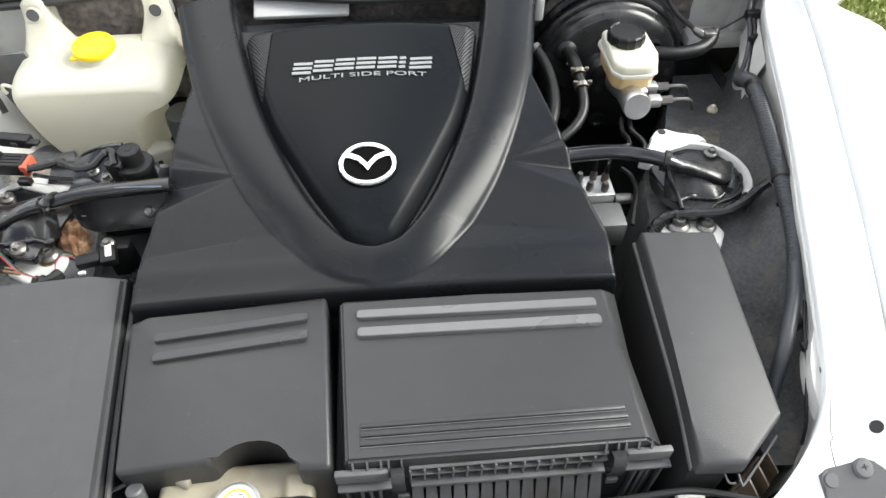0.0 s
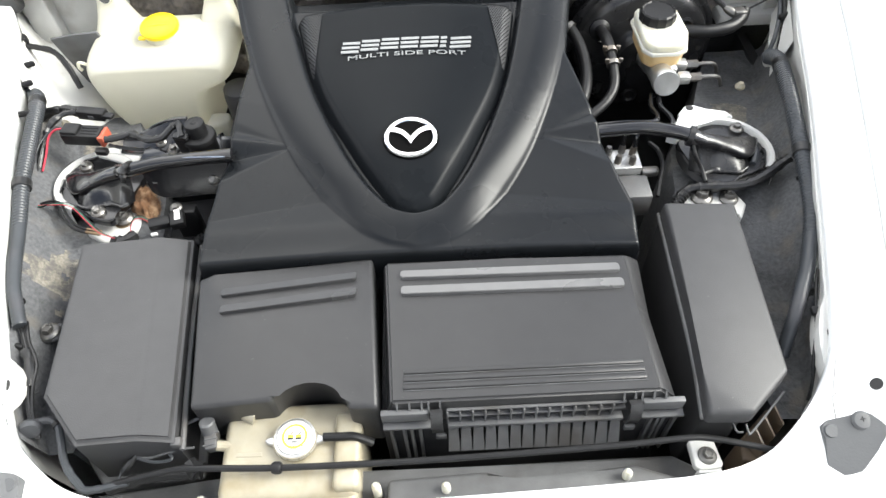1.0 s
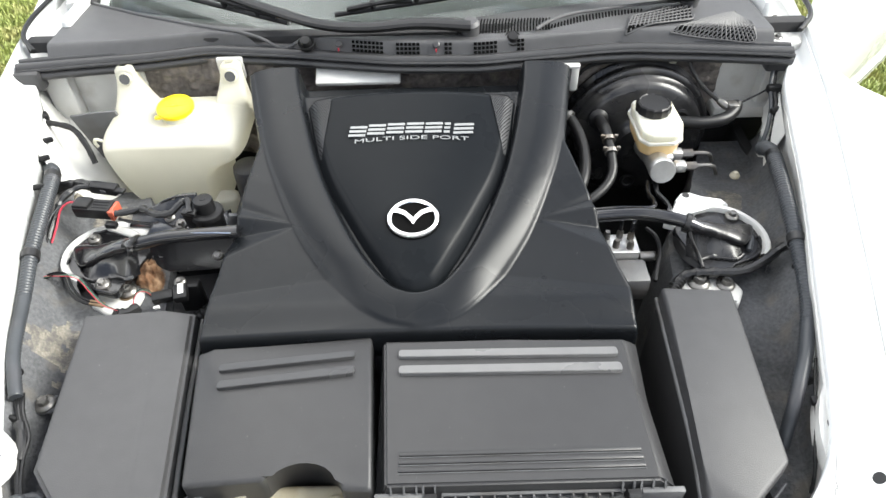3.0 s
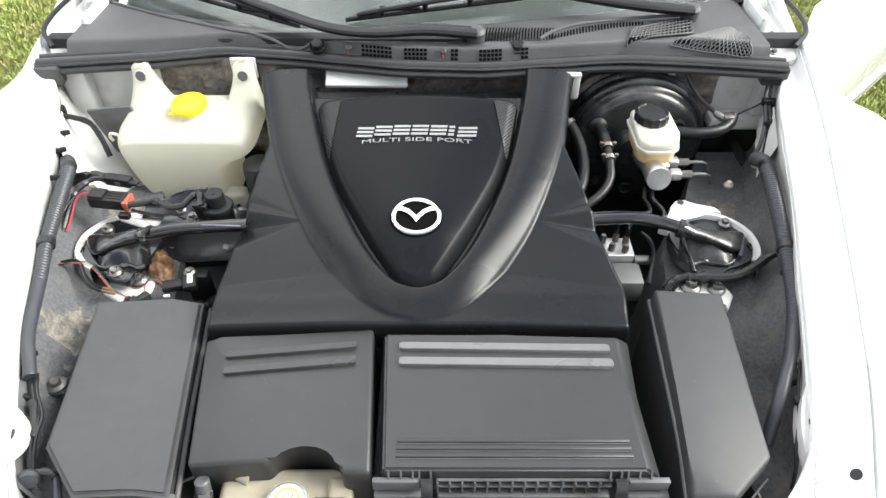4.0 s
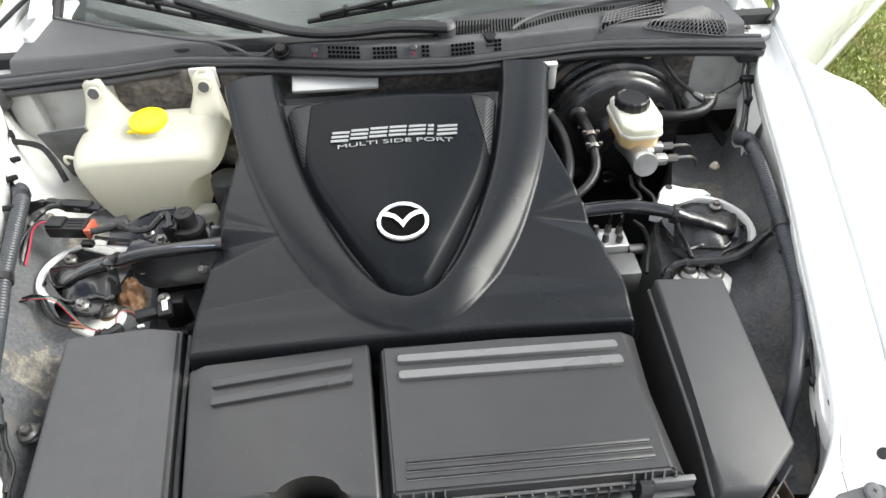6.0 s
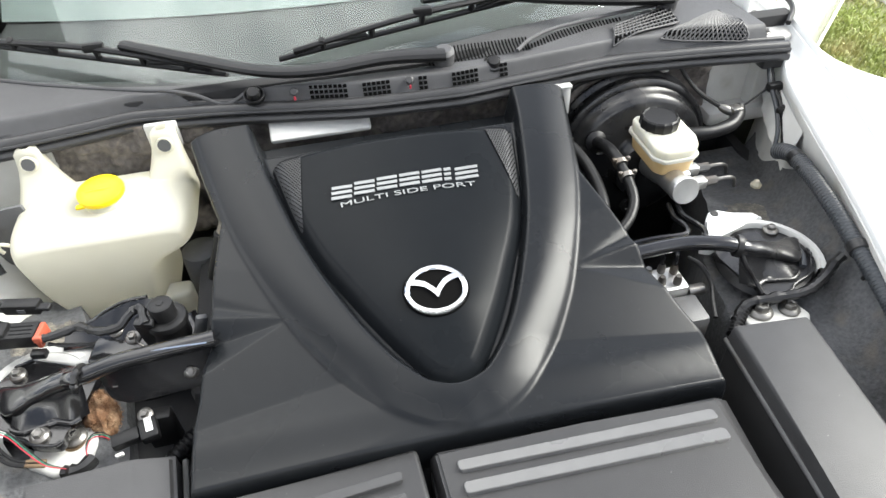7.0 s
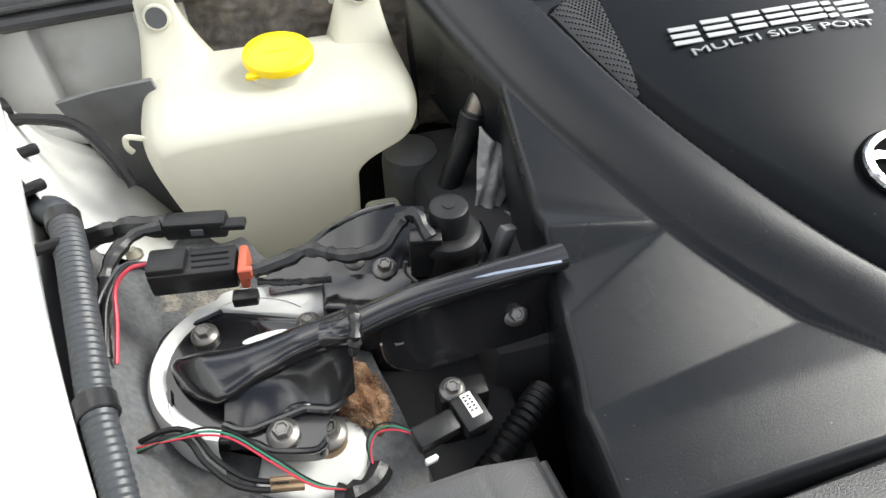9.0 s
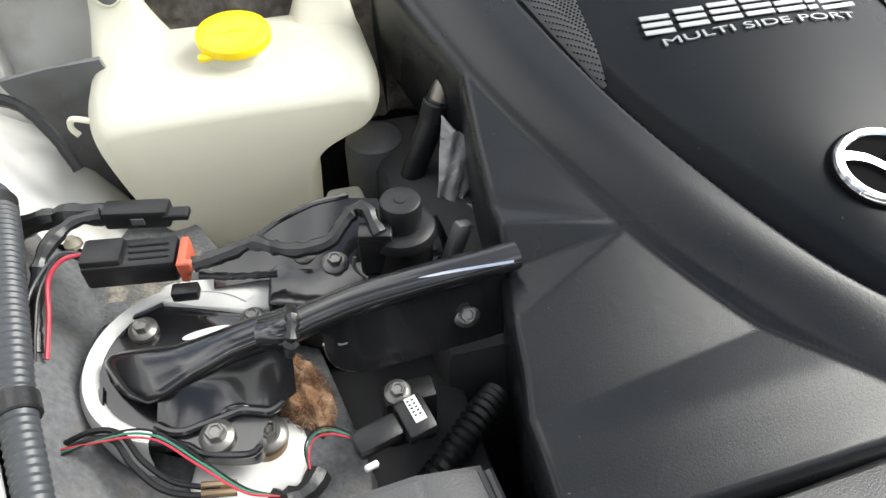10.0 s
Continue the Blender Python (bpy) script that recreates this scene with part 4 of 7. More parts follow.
def airbox():
    p = thing("airbox", "black plastic air filter box with fluted lid and clips", "air filter box")
    # lid: flat top, chamfered shoulders, upright front
    bm = bmesh.new()
    top = [(-0.0375, -0.2425), (-0.0475, -0.024), (0.13, -0.026), (0.299, -0.030), (0.2965, -0.12), (0.3020, -0.2425)]
    rim = [(-0.0440, -0.2460), (-0.0535, -0.013), (0.13, -0.0150), (0.3235, -0.0200), (0.3180, -0.12), (0.3245, -0.2460)]
    hi = [bm.verts.new((x, y, 0.8150)) for x, y in top]
    mid = [bm.verts.new((x, y, 0.7900)) for x, y in rim]
    lo = [bm.verts.new((x, y, 0.7680)) for x, y in rim]
    bm.faces.new(hi)
    for k in range(6):
        j = (k + 1) % 6
        bm.faces.new((mid[k], mid[j], hi[j], hi[k]))
        bm.faces.new((lo[k], lo[j], mid[j], mid[k]))
    bm.faces.new(lo[::-1])
    bmesh.ops.bevel(bm, geom=[e for e in bm.edges if not (e.verts[0] in lo and e.verts[1] in lo)], offset=0.0032, segments=3, affect="EDGES")
    part("lid", bm, M_PANEL, p)
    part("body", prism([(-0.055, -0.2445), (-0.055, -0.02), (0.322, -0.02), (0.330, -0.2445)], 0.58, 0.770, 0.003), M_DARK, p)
    z = lambda x: 0.8162
    # These two flutes carry their bright sheen as a lighter colour.
    bar_pad(-0.026, 0.285, -0.041, -0.055, -0.045, -0.060, z, p, "flute", "smooth black flute with its sheen in the colour", M_FLUTE_SHEEN)
    bar_pad(-0.025, 0.286, -0.068, -0.083, -0.071, -0.087, z, p, "flute", "smooth black flute with its sheen in the colour", M_FLUTE_SHEEN)
    for k in range(3):
        part("ridge", box(0.132, -0.2015 - 0.0108 * k, 0.8152, 0.3065 + 0.001 * k, 0.0062, 0.0042, 0.0013, 2), M_PANEL, p)
        part("ridge_edge", box(0.132, -0.2062 - 0.0108 * k, 0.8152, 0.3065 + 0.001 * k, 0.0012, 0.0026, 0.0004, 1), M_BAY, p)
    # ladder-like flange along the front, between the two spring clips
    part("flange", box(0.145, -0.2470, 0.7965, 0.228, 0.0040, 0.0035, 0.0008, 1), M_BAY, p)
    part("flange", box(0.145, -0.2485, 0.7850, 0.228, 0.0060, 0.0030, 0.0008, 1), M_BAY, p)
    part("flange", box(0.145, -0.2510, 0.7645, 0.226, 0.0120, 0.0075, 0.0015, 2), M_BAY, p)
    for k in range(14):
        part("tooth", box(0.0320 + k * 0.01622, -0.2485, 0.7800, 0.0026, 0.0070, 0.0320, 0.0006, 1), M_BAY, p)
    # wall pads narrowing downwards into wedge-shaped slots
    for k in range(14):
        x = 0.0390 + k * 0.01635
        bm = bmesh.new()
        a = [bm.verts.new(q) for q in ((x - 0.0062, -0.2440, 0.752), (x + 0.0062, -0.2440, 0.752), (x + 0.0077, -0.2560, 0.702), (x - 0.0077, -0.2560, 0.702))]
        b = [bm.verts.new(q) for q in ((x - 0.0058, -0.2500, 0.756), (x + 0.0058, -0.2500, 0.756), (x + 0.0078, -0.2680, 0.712), (x - 0.0078, -0.2680, 0.712))]
        bm.faces.new(b)
        for i in range(4):
            bm.faces.new((a[i], a[(i + 1) % 4], b[(i + 1) % 4], b[i]))
        part("wall_pad", bm, M_BAY, p)
    # the ends: hinge bars, spring clips and stiffening fins
    for x0, x1, xc, fins, cols in ((0.2790, 0.3320, 0.2680, (0.2548, 0.2689, 0.2776, 0.2925, 0.3074), (0.3000, 0.3085, 0.3155, 0.3310)),
                                   (-0.0520, 0.0080, 0.0185, (-0.0308, -0.0148, 0.0006, 0.0090, 0.0235), (-0.043, -0.026, -0.016, -0.005))):
        part("hinge_bar", box((x0 + x1) / 2, -0.2490, 0.7900, x1 - x0, 0.0080, 0.0215, 0.0014), M_BAY, p)
        part("hinge_rail", box((x0 + x1) / 2 + 0.002, -0.2530, 0.7705, x1 - x0 + 0.002, 0.0130, 0.0050, 0.0012), M_BAY, p)
        for x in fins:
            bm = bmesh.new()
            f = [[bm.verts.new((x + d, y, h)) for y, h in ((-0.2425, 0.8145), (-0.2460, 0.797), (-0.2505, 0.797))] for d in (-0.0012, 0.0012)]
            bm.faces.new(f[0][::-1])
            bm.faces.new(f[1])
            for i in range(3):
                bm.faces.new((f[0][i], f[0][(i + 1) % 3], f[1][(i + 1) % 3], f[1][i]))
            part("fin", bm, M_BAY, p)
        strap = [(-0.2490, 0.8040), (-0.2580, 0.8080), (-0.2640, 0.7980), (-0.2655, 0.7800), (-0.2620, 0.7620), (-0.2560, 0.7540)]
        rows = [[(xc + d, y, h) for y, h in strap] for d in (-0.0075, -0.0045, 0.0045, 0.0075)]
        part("clip", thick(loft(rows), 0.0028), M_PANEL, p, "black sprung clip")
        part("clip_tongue", box(xc + 0.004, -0.2545, 0.7330, 0.014, 0.0050, 0.0120, 0.0012), M_BAY, p)
        for x in cols:
            part("rib", box(x, -0.2480, 0.7050, 0.0042, 0.0080, 0.1200, 0.0008, 1), M_BAY, p)


airbox()


def fuse_box():
    p = thing("fuse_box", "charcoal plastic fuse box with a smooth angular lid", "fuse box")
    pts = [(0.3525, -0.2735), (0.3600, -0.220), (0.3705, -0.110), (0.3800, 0.072), (0.487, 0.064), (0.4685, -0.222), (0.4075, -0.2760)]
    top = lambda x, y: 0.810
    part("lid", prism(pts, 0.784, 0.81, 0.006, 3, top, 0.012), M_BOX, p)
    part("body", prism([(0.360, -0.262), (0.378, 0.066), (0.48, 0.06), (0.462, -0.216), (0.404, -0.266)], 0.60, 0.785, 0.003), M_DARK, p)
    part("lid_skirt", tube([(0.3535, -0.268, 0.7800), (0.3640, -0.180, 0.7800), (0.3700, -0.08, 0.7800), (0.3780, 0.073, 0.7800)], 0.0035, 8), M_BAY, p)
    # folded tray edge in front, with the brown duct's fins behind it
    part("tray_edge", tube([(0.412, -0.272, 0.765), (0.412, -0.283, 0.765), (0.418, -0.281, 0.765), (0.475, -0.230, 0.765)], 0.0016, 6, 4), M_GREY, p)
    part("tray_edge", tube([(0.396, -0.270, 0.765), (0.3975, -0.281, 0.765), (0.405, -0.282, 0.765)], 0.0014, 6, 4), M_GREY, p)
    part("duct", prism([(0.415, -0.300), (0.420, -0.272), (0.470, -0.230), (0.485, -0.245), (0.435, -0.305)], 0.64, 0.715, 0.004), M_DUCT, p, "brown plastic duct")
    for x, y in ((0.426, -0.272), (0.443, -0.258), (0.460, -0.243)):
        bm = bmesh.new()
        f = [[bm.verts.new((q[0] + d, q[1] + d, q[2])) for q in ((x, y, 0.757), (x + 0.006, y - 0.026, 0.752), (x + 0.010, y - 0.026, 0.70), (x, y, 0.70))] for d in (-0.001, 0.001)]
        bm.faces.new(f[0][::-1])
        bm.faces.new(f[1])
        for i in range(4):
            bm.faces.new((f[0][i], f[0][(i + 1) % 4], f[1][(i + 1) % 4], f[1][i]))
        part("duct_fin", bm, M_DUCT, p)


fuse_box()


def battery_cover():
    p = thing("battery_cover", "charcoal plastic battery cover with a creased sloping lid", "battery cover")
    bm = bmesh.new()
    ring = [(-0.434, -0.270, 0.799), (-0.495, -0.201, 0.800), (-0.519, 0.055, 0.801), (-0.398, 0.062, 0.802), (-0.353, 0.064, 0.788), (-0.316, -0.265, 0.784), (-0.357, -0.267, 0.800)]
    hi = [bm.verts.new(q) for q in ring]
    lo = [bm.verts.new((x + (x + 0.42) * 0.03, y + (y + 0.1) * 0.02, 0.66)) for x, y, z in ring]
    bm.faces.new((hi[0], hi[1], hi[2], hi[3], hi[6]))
    bm.faces.new((hi[6], hi[3], hi[4], hi[5]))
    for k in range(7):
        bm.faces.new((lo[k], lo[(k + 1) % 7], hi[(k + 1) % 7], hi[k]))
    bm.faces.new(lo[::-1])
    bmesh.ops.bevel(bm, geom=[e for e in bm.edges if e.verts[0] in hi and e.verts[1] in hi], offset=0.006, segments=3, affect="EDGES")
    part("lid", bm, M_BOX, p)
    part("tray", prism([(-0.44, -0.285), (-0.50, -0.21), (-0.51, 0.05), (-0.335, 0.055), (-0.30, -0.28)], 0.45, 0.69, 0.005), M_BAY, p)
    part("lid_edge", tube([(-0.346, 0.066, 0.765), (-0.330, -0.10, 0.765), (-0.309, -0.270, 0.765)], 0.004, 8), M_BAY, p)
    part("clip", box(-0.322, -0.085, 0.752, 0.012, 0.018, 0.014, 0.002), M_BAY, p)
    part("clip", box(-0.316, -0.262, 0.77, 0.014, 0.012, 0.014, 0.003), M_BAY, p)


battery_cover()


# ---- front edge: coolant tank, latch panel, stay ----
def coolant_tank():
    p = thing("coolant_tank", "yellowed plastic coolant tank with a white pressure cap", "coolant tank")
    pts = [(-0.260, -0.335), (-0.263, -0.215), (-0.249, -0.207), (-0.093, -0.207), (-0.086, -0.218), (-0.084, -0.335)]
    part("tank", prism(pts, 0.60, 0.755, 0.012, 4), M_CREAM, p)
    part("shoulder", prism([(-0.115, -0.330), (-0.115, -0.225), (-0.08, -0.228), (-0.08, -0.328)], 0.74, 0.766, 0.008), M_CREAM, p)
    part("step", prism([(-0.21, -0.345), (-0.21, -0.318), (-0.085, -0.318), (-0.085, -0.345)], 0.68, 0.748, 0.008), M_CREAM, p)
    part("spout", tube([(-0.222, -0.225, 0.757), (-0.238, -0.220, 0.760), (-0.252, -0.217, 0.762)], 0.009, 12, ends=(1.3, 0.9)), M_CREAM, p)
    part("nozzle", tube([(-0.250, -0.217, 0.762), (-0.268, -0.214, 0.763)], 0.005, 10), M_WHITEP, p)
    part("neck", lathe([(0.028, 0.745), (0.028, 0.768)], 24, Matrix.Translation((-0.165, -0.262, 0))), M_CREAM, p)
    at = Matrix.Translation((-0.165, -0.262, 0))
    cap = part("pressure_cap", lathe([(0.0265, 0.764), (0.028, 0.767), (0.028, 0.7715), (0.0265, 0.7745), (0.0235, 0.7755), (0.0225, 0.774), (0, 0.774)], 36, at), M_ALU, p, "bright metal pressure cap")
    cap.location.z = -0.006
    for k in (-1, 1):
        part("cap_ear", prism([(-0.165 + k * 0.022, -0.270), (-0.165 + k * 0.036, -0.266), (-0.165 + k * 0.040, -0.262), (-0.165 + k * 0.036, -0.258), (-0.165 + k * 0.022, -0.254)], 0.760, 0.769, 0.002), M_ALU, cap)
    part("cap_label", lathe([(0, 0.7755), (0.0222, 0.7755), (0.0222, 0.774)], 32, at), M_WHITE, cap, "white round label")
    part("label_ring", lathe([(0.0135, 0.7750), (0.0135, 0.7760), (0.0165, 0.7760), (0.0165, 0.7750)], 40, at @ Matrix.Translation((0, 0.0015, 0))), M_YLAB, cap, "yellow printed ring")
    for dx in (-0.0052, 0.0052):
        part("label_mark", box(-0.165 + dx, -0.2605, 0.7758, 0.0075, 0.0036, 0.0006, 0), M_YLAB, cap, "yellow warning mark")
        part("label_print", box(-0.165 + dx, -0.2638, 0.7758, 0.0075, 0.0026, 0.0006, 0), M_INK, cap)
        part("label_print", prism([(-0.166 + dx, -0.2580), (-0.1625 + dx, -0.2540), (-0.1615 + dx, -0.2555), (-0.1645 + dx, -0.2585)], 0.7750, 0.7761, 0), M_INK if dx > 0 else M_BRASS, cap)
    for w, dx, y in ((0.010, 0, -0.2675), (0.007, 0.0006, -0.2690), (0.007, -0.004, -0.2515), (0.006, 0.004, -0.2515), (0.005, 0.0105, -0.2740)):
        part("label_print", box(-0.165 + dx, y, 0.7762, w, 0.0008, 0.0005, 0), M_INK, cap)
    tm = text_mesh("FL22", 0.0046, "label_code")
    tm.materials.clear()
    tm.materials.append(M_INK)
    tm.transform(Matrix.Translation((-0.166, -0.2775, 0.7757)) @ Matrix.Diagonal((0.95, 1, 0.4, 1)))
    tc = new("label_code", tm)
    tc.parent = cap
    for k, w in enumerate((0.034, 0.040, 0.024)):
        part("raised_mark", box(-0.225 + 0.002 * k, -0.277 - 0.011 * k, 0.7552, w, 0.0055, 0.0012, 0.0004, 1), M_CREAM, p)
    part("cap_hose", tube([(-0.128, -0.263, 0.768), (-0.105, -0.264, 0.769), (-0.088, -0.264, 0.768), (-0.066, -0.268, 0.755)], 0.0055, 10), M_RUBBER, p, "black overflow hose")


coolant_tank()


def front_panel():
    p = thing("radiator_panel", "black plastic radiator shroud behind the car's nose", "radiator panel")
    part("shroud", prism([(-0.47, -0.338), (-0.44, -0.30), (-0.27, -0.285), (-0.06, -0.285), (0.33, -0.282), (0.36, -0.30), (0.40, -0.338)], 0.62, 0.70, 0.006), M_BAY, p)
    part("shroud_lip", prism([(-0.05, -0.342), (-0.05, -0.305), (0.08, -0.300), (0.12, -0.318), (0.20, -0.308), (0.27, -0.30), (0.34, -0.325), (0.34, -0.342)], 0.69, 0.722, 0.006), M_BAY, p)
    for x, y in ((-0.063, -0.318), (0.026, -0.322), (0.258, -0.316), (-0.285, -0.325), (-0.235, -0.325)):
        part("white_clip", lathe([(0.006, 0.69), (0.006, 0.735), (0.003, 0.742), (0, 0.742)], 12, Matrix.Translation((x, y, 0))), M_WHITEP, p, "white plastic push clip")
    b = tagged(new("latch_bracket"), "white painted bracket with a bolt on the nose panel", "bracket")
    part("plate", prism([(0.343, -0.313), (0.343, -0.279), (0.350, -0.277), (0.376, -0.277), (0.380, -0.312), (0.374, -0.317), (0.350, -0.318)], 0.728, 0.738, 0.003), M_PAINTIN, b)
    part("web", box(0.362, -0.318, 0.705, 0.030, 0.006, 0.060, 0.002), M_PAINTIN, b)
    bolt((0.362, -0.300, 0.738), size=1.1, parent=b)
    q = tagged(new("side_bracket"), "pale grey metal bracket with a round knob", "bracket")
    part("plate", box(-0.268, -0.335, 0.715, 0.040, 0.03, 0.03, 0.004), M_PAINTIN, q)
    part("knob", lathe([(0.016, 0.72), (0.016, 0.736), (0.010, 0.742), (0, 0.742)], 20, Matrix.Translation((-0.282, -0.337, 0))), M_GREY, q)
    r = tagged(new("bonnet_stay"), "thin black steel bonnet stay lying across the front", "bonnet stay")
    part("rod", tube([(-0.46, -0.315, 0.745), (-0.425, -0.314, 0.752), (-0.372, -0.304, 0.760), (-0.313, -0.296, 0.767), (-0.28, -0.297, 0.770), (-0.183, -0.301, 0.770), (-0.035, -0.301, 0.770), (0.106, -0.298, 0.770),
                      (0.248, -0.293, 0.770), (0.33, -0.288, 0.770), (0.36, -0.289, 0.768), (0.40, -0.297, 0.765), (0.44, -0.306, 0.760)], 0.0042, 10), M_RUBBER, r)
    part("grommet", lathe([(0.0065, -0.006), (0.008, -0.003), (0.008, 0.003), (0.0065, 0.006)], 14, axis_pose((-0.183, -0.301, 0.770), (1, 0, 0))), M_RUBBER, r)
    for s in (1, -1):
        h = thing("headlight_bracket", "grey plastic headlight bracket with two round screws", "bracket", "headlight brackets")
        dx, dy, wide = (0.0, 0.0, 1.0) if s > 0 else (-0.002, -0.017, 1.25)
        face = lambda x, y: 0.806 + 0.30 * (y + 0.289) + 0.50 * max(0.0, abs(x) - 0.505)
        plan = [(0.485, -0.292), (0.491, -0.2885), (0.518, -0.2875), (0.529, -0.2850), (0.538, -0.290), (0.5415, -0.298), (0.549, -0.306), (0.552, -0.322), (0.560, -0.340), (0.56, -0.40), (0.465, -0.40),
                (0.478, -0.345), (0.483, -0.317)]
        put = lambda x: 0.484 + (x - 0.484) * wide + dx
        at = lambda x, y: axis_pose((s * put(x), y + dy, face(put(x), y)), (-0.1 * s, -0.30, 1))
        hp = prism([(s * put(x), y + dy) for x, y in plan], 0.70, 0.80, 0.0015, 2, lambda x, y: face(x, y - dy))
        part("plate", hp, M_GREY, h)
        part("side_plate", prism([(s * put(x), y + dy) for x, y in ((0.551, -0.314), (0.557, -0.307), (0.567, -0.309), (0.572, -0.322), (0.565, -0.40), (0.556, -0.40))], 0.70, 0.79, 0.002, 2, lambda x, y: face(x, y - dy) - 0.003), M_RUBBER, h)
        part("screw", lathe([(0.0115, 0), (0.0115, 0.002), (0.009, 0.0042), (0, 0.005)], 24, at(0.526, -0.295)), M_GREY, h)
        for turn in (0, 90):
            part("screw_slot", box(0, 0, 0.0052, 0.0062, 0.0012, 0.0012, 0.0003, 1, at(0.526, -0.295) @ pose(0, 0, 0, 0, 0, turn + 20)), M_INK, h)
        part("screw", lathe([(0.0105, 0), (0.0105, 0.001), (0.0085, 0.001), (0.0075, 0.003), (0, 0.003)], 24, at(0.493, -0.301)), M_GREY, h)
        for x, y in ((0.516, -0.326), (0.527, -0.322)):
            part("slot", box(0, 0, 0.0004, 0.0075, 0.0040, 0.0012, 0.0004, 1, at(x, y) @ pose(0, 0, 0, 0, 0, 25 * s)), M_INK, h)
        part("split_line", tube([(s * put(x), y + dy, face(put(x), y)) for x, y in ((0.509, -0.2885), (0.508, -0.312), (0.506, -0.338))], 0.0011, 6), M_INK, h)
        part("lens", prism([(s * 0.48, -0.41), (s * 0.62, -0.36), (s * 0.66, -0.42), (s * 0.55, -0.52)], 0.70, 0.79, 0.02, 4), M_LENS, h, "clear headlight lens")
    bpy.context.view_layer.update()
    for wing in [o for o in car.children if o.name.startswith("fender")]:
        for x, y in ((0.560, -0.252), (-0.558, -0.268)):
            hit, place, normal, _ = wing.ray_cast(Vector((x - AXIS, y, 1.2)), Vector((0, 0, -1)))
            if hit:
                part("panel_hole", lathe([(0.0078, -0.004), (0.0078, 0.0008), (0, 0.0008)], 18, axis_pose(place, normal if normal.z > 0 else -normal)), M_INK, wing, "dark round fixing hole")
        for line in (((0.5335, -0.200), (0.527, -0.217), (0.521, -0.233), (0.516, -0.246), (0.5155, -0.255), (0.511, -0.259), (0.506, -0.289)),
                     ((-0.543, -0.198), (-0.532, -0.222), (-0.522, -0.243), (-0.516, -0.258), (-0.508, -0.280), (-0.503, -0.303))):
            pts = []
            for x, y in line:
                hit, place, normal, _ = wing.ray_cast(Vector((x - AXIS, y, 1.2)), Vector((0, 0, -1)))
                if hit:
                    pts.append(place + Vector((0, 0, -0.0004)))
            if len(pts) > 3:
                part("shut_line", tube(pts, 0.0007, 6, 8), M_INK, wing, "thin dark panel gap")
    # pressed tabs inside the rails
    for tab in (((-0.610, -0.040), (-0.598, -0.055), (-0.582, -0.100), (-0.568, -0.134), (-0.555, -0.146), (-0.540, -0.156), (-0.531, -0.168), (-0.5285, -0.186), (-0.532, -0.202), (-0.541, -0.215), (-0.56, -0.20)),
                ((0.590, -0.090), (0.565, -0.085), (0.555, -0.109), (0.539, -0.135), (0.529, -0.160), (0.522, -0.184), (0.521, -0.198), (0.519, -0.221), (0.53, -0.225), (0.56, -0.18))):
        zs = lambda x, y: float(z_rail(y)) - 0.012
        o = part("rail_tab", prism(tab if tab[0][0] > 0 else tab[::-1], 0.780, 0.80, 0.001, 1, zs), M_PAINTIN, car)
        sx = 1 if tab[0][0] > 0 else -1
        hx, hy = (0.545, -0.172) if sx > 0 else (-0.546, -0.188)
        part("tab_hole", lathe([(0.0042, -0.002), (0.0042, 0.0006), (0, 0.0006)], 16, Matrix.Translation((hx - sx * 0.004, hy, float(z_rail(hy)) - 0.0118)) @ Matrix.Diagonal((1, 1.9, 1, 1))), M_INK, car, "dark oval hole")


front_panel()


# ---- rear of the bay ----
def foam():
    xs, zs = np.linspace(-0.56, 0.617, 260), np.linspace(0.70, 0.93, 60)
    Z, X = np.meshgrid(zs, xs, indexing="ij")
    Y = np.zeros_like(X)
    for j in range(X.shape[0]):
        for i in range(X.shape[1]):
            p = Vector((X[j, i] * 26, 0, Z[j, i] * 26))
            Y[j, i] = 0.601 - 0.012 * noise.noise(p) - 0.010 * abs(noise.noise(p * 2.2)) - 0.004 * abs(noise.noise(p * 5.5))
    solo("insulation_mat", grid(X, Y, Z), M_FOAM, "crumpled dark brown insulation mat on the bulkhead", "insulation", sharp=80)


foam()


def upright(pts, y0, y1, bev, seg=4):
    """An outline in x and z, given depth from y0 (rear) to y1 (front, rounded)."""
    b = prism(pts, 0.0, y0 - y1, bev, seg)
    for v in b.verts:
        v.co = Vector((v.co.x, y0 - v.co.z, v.co.y))
    return b


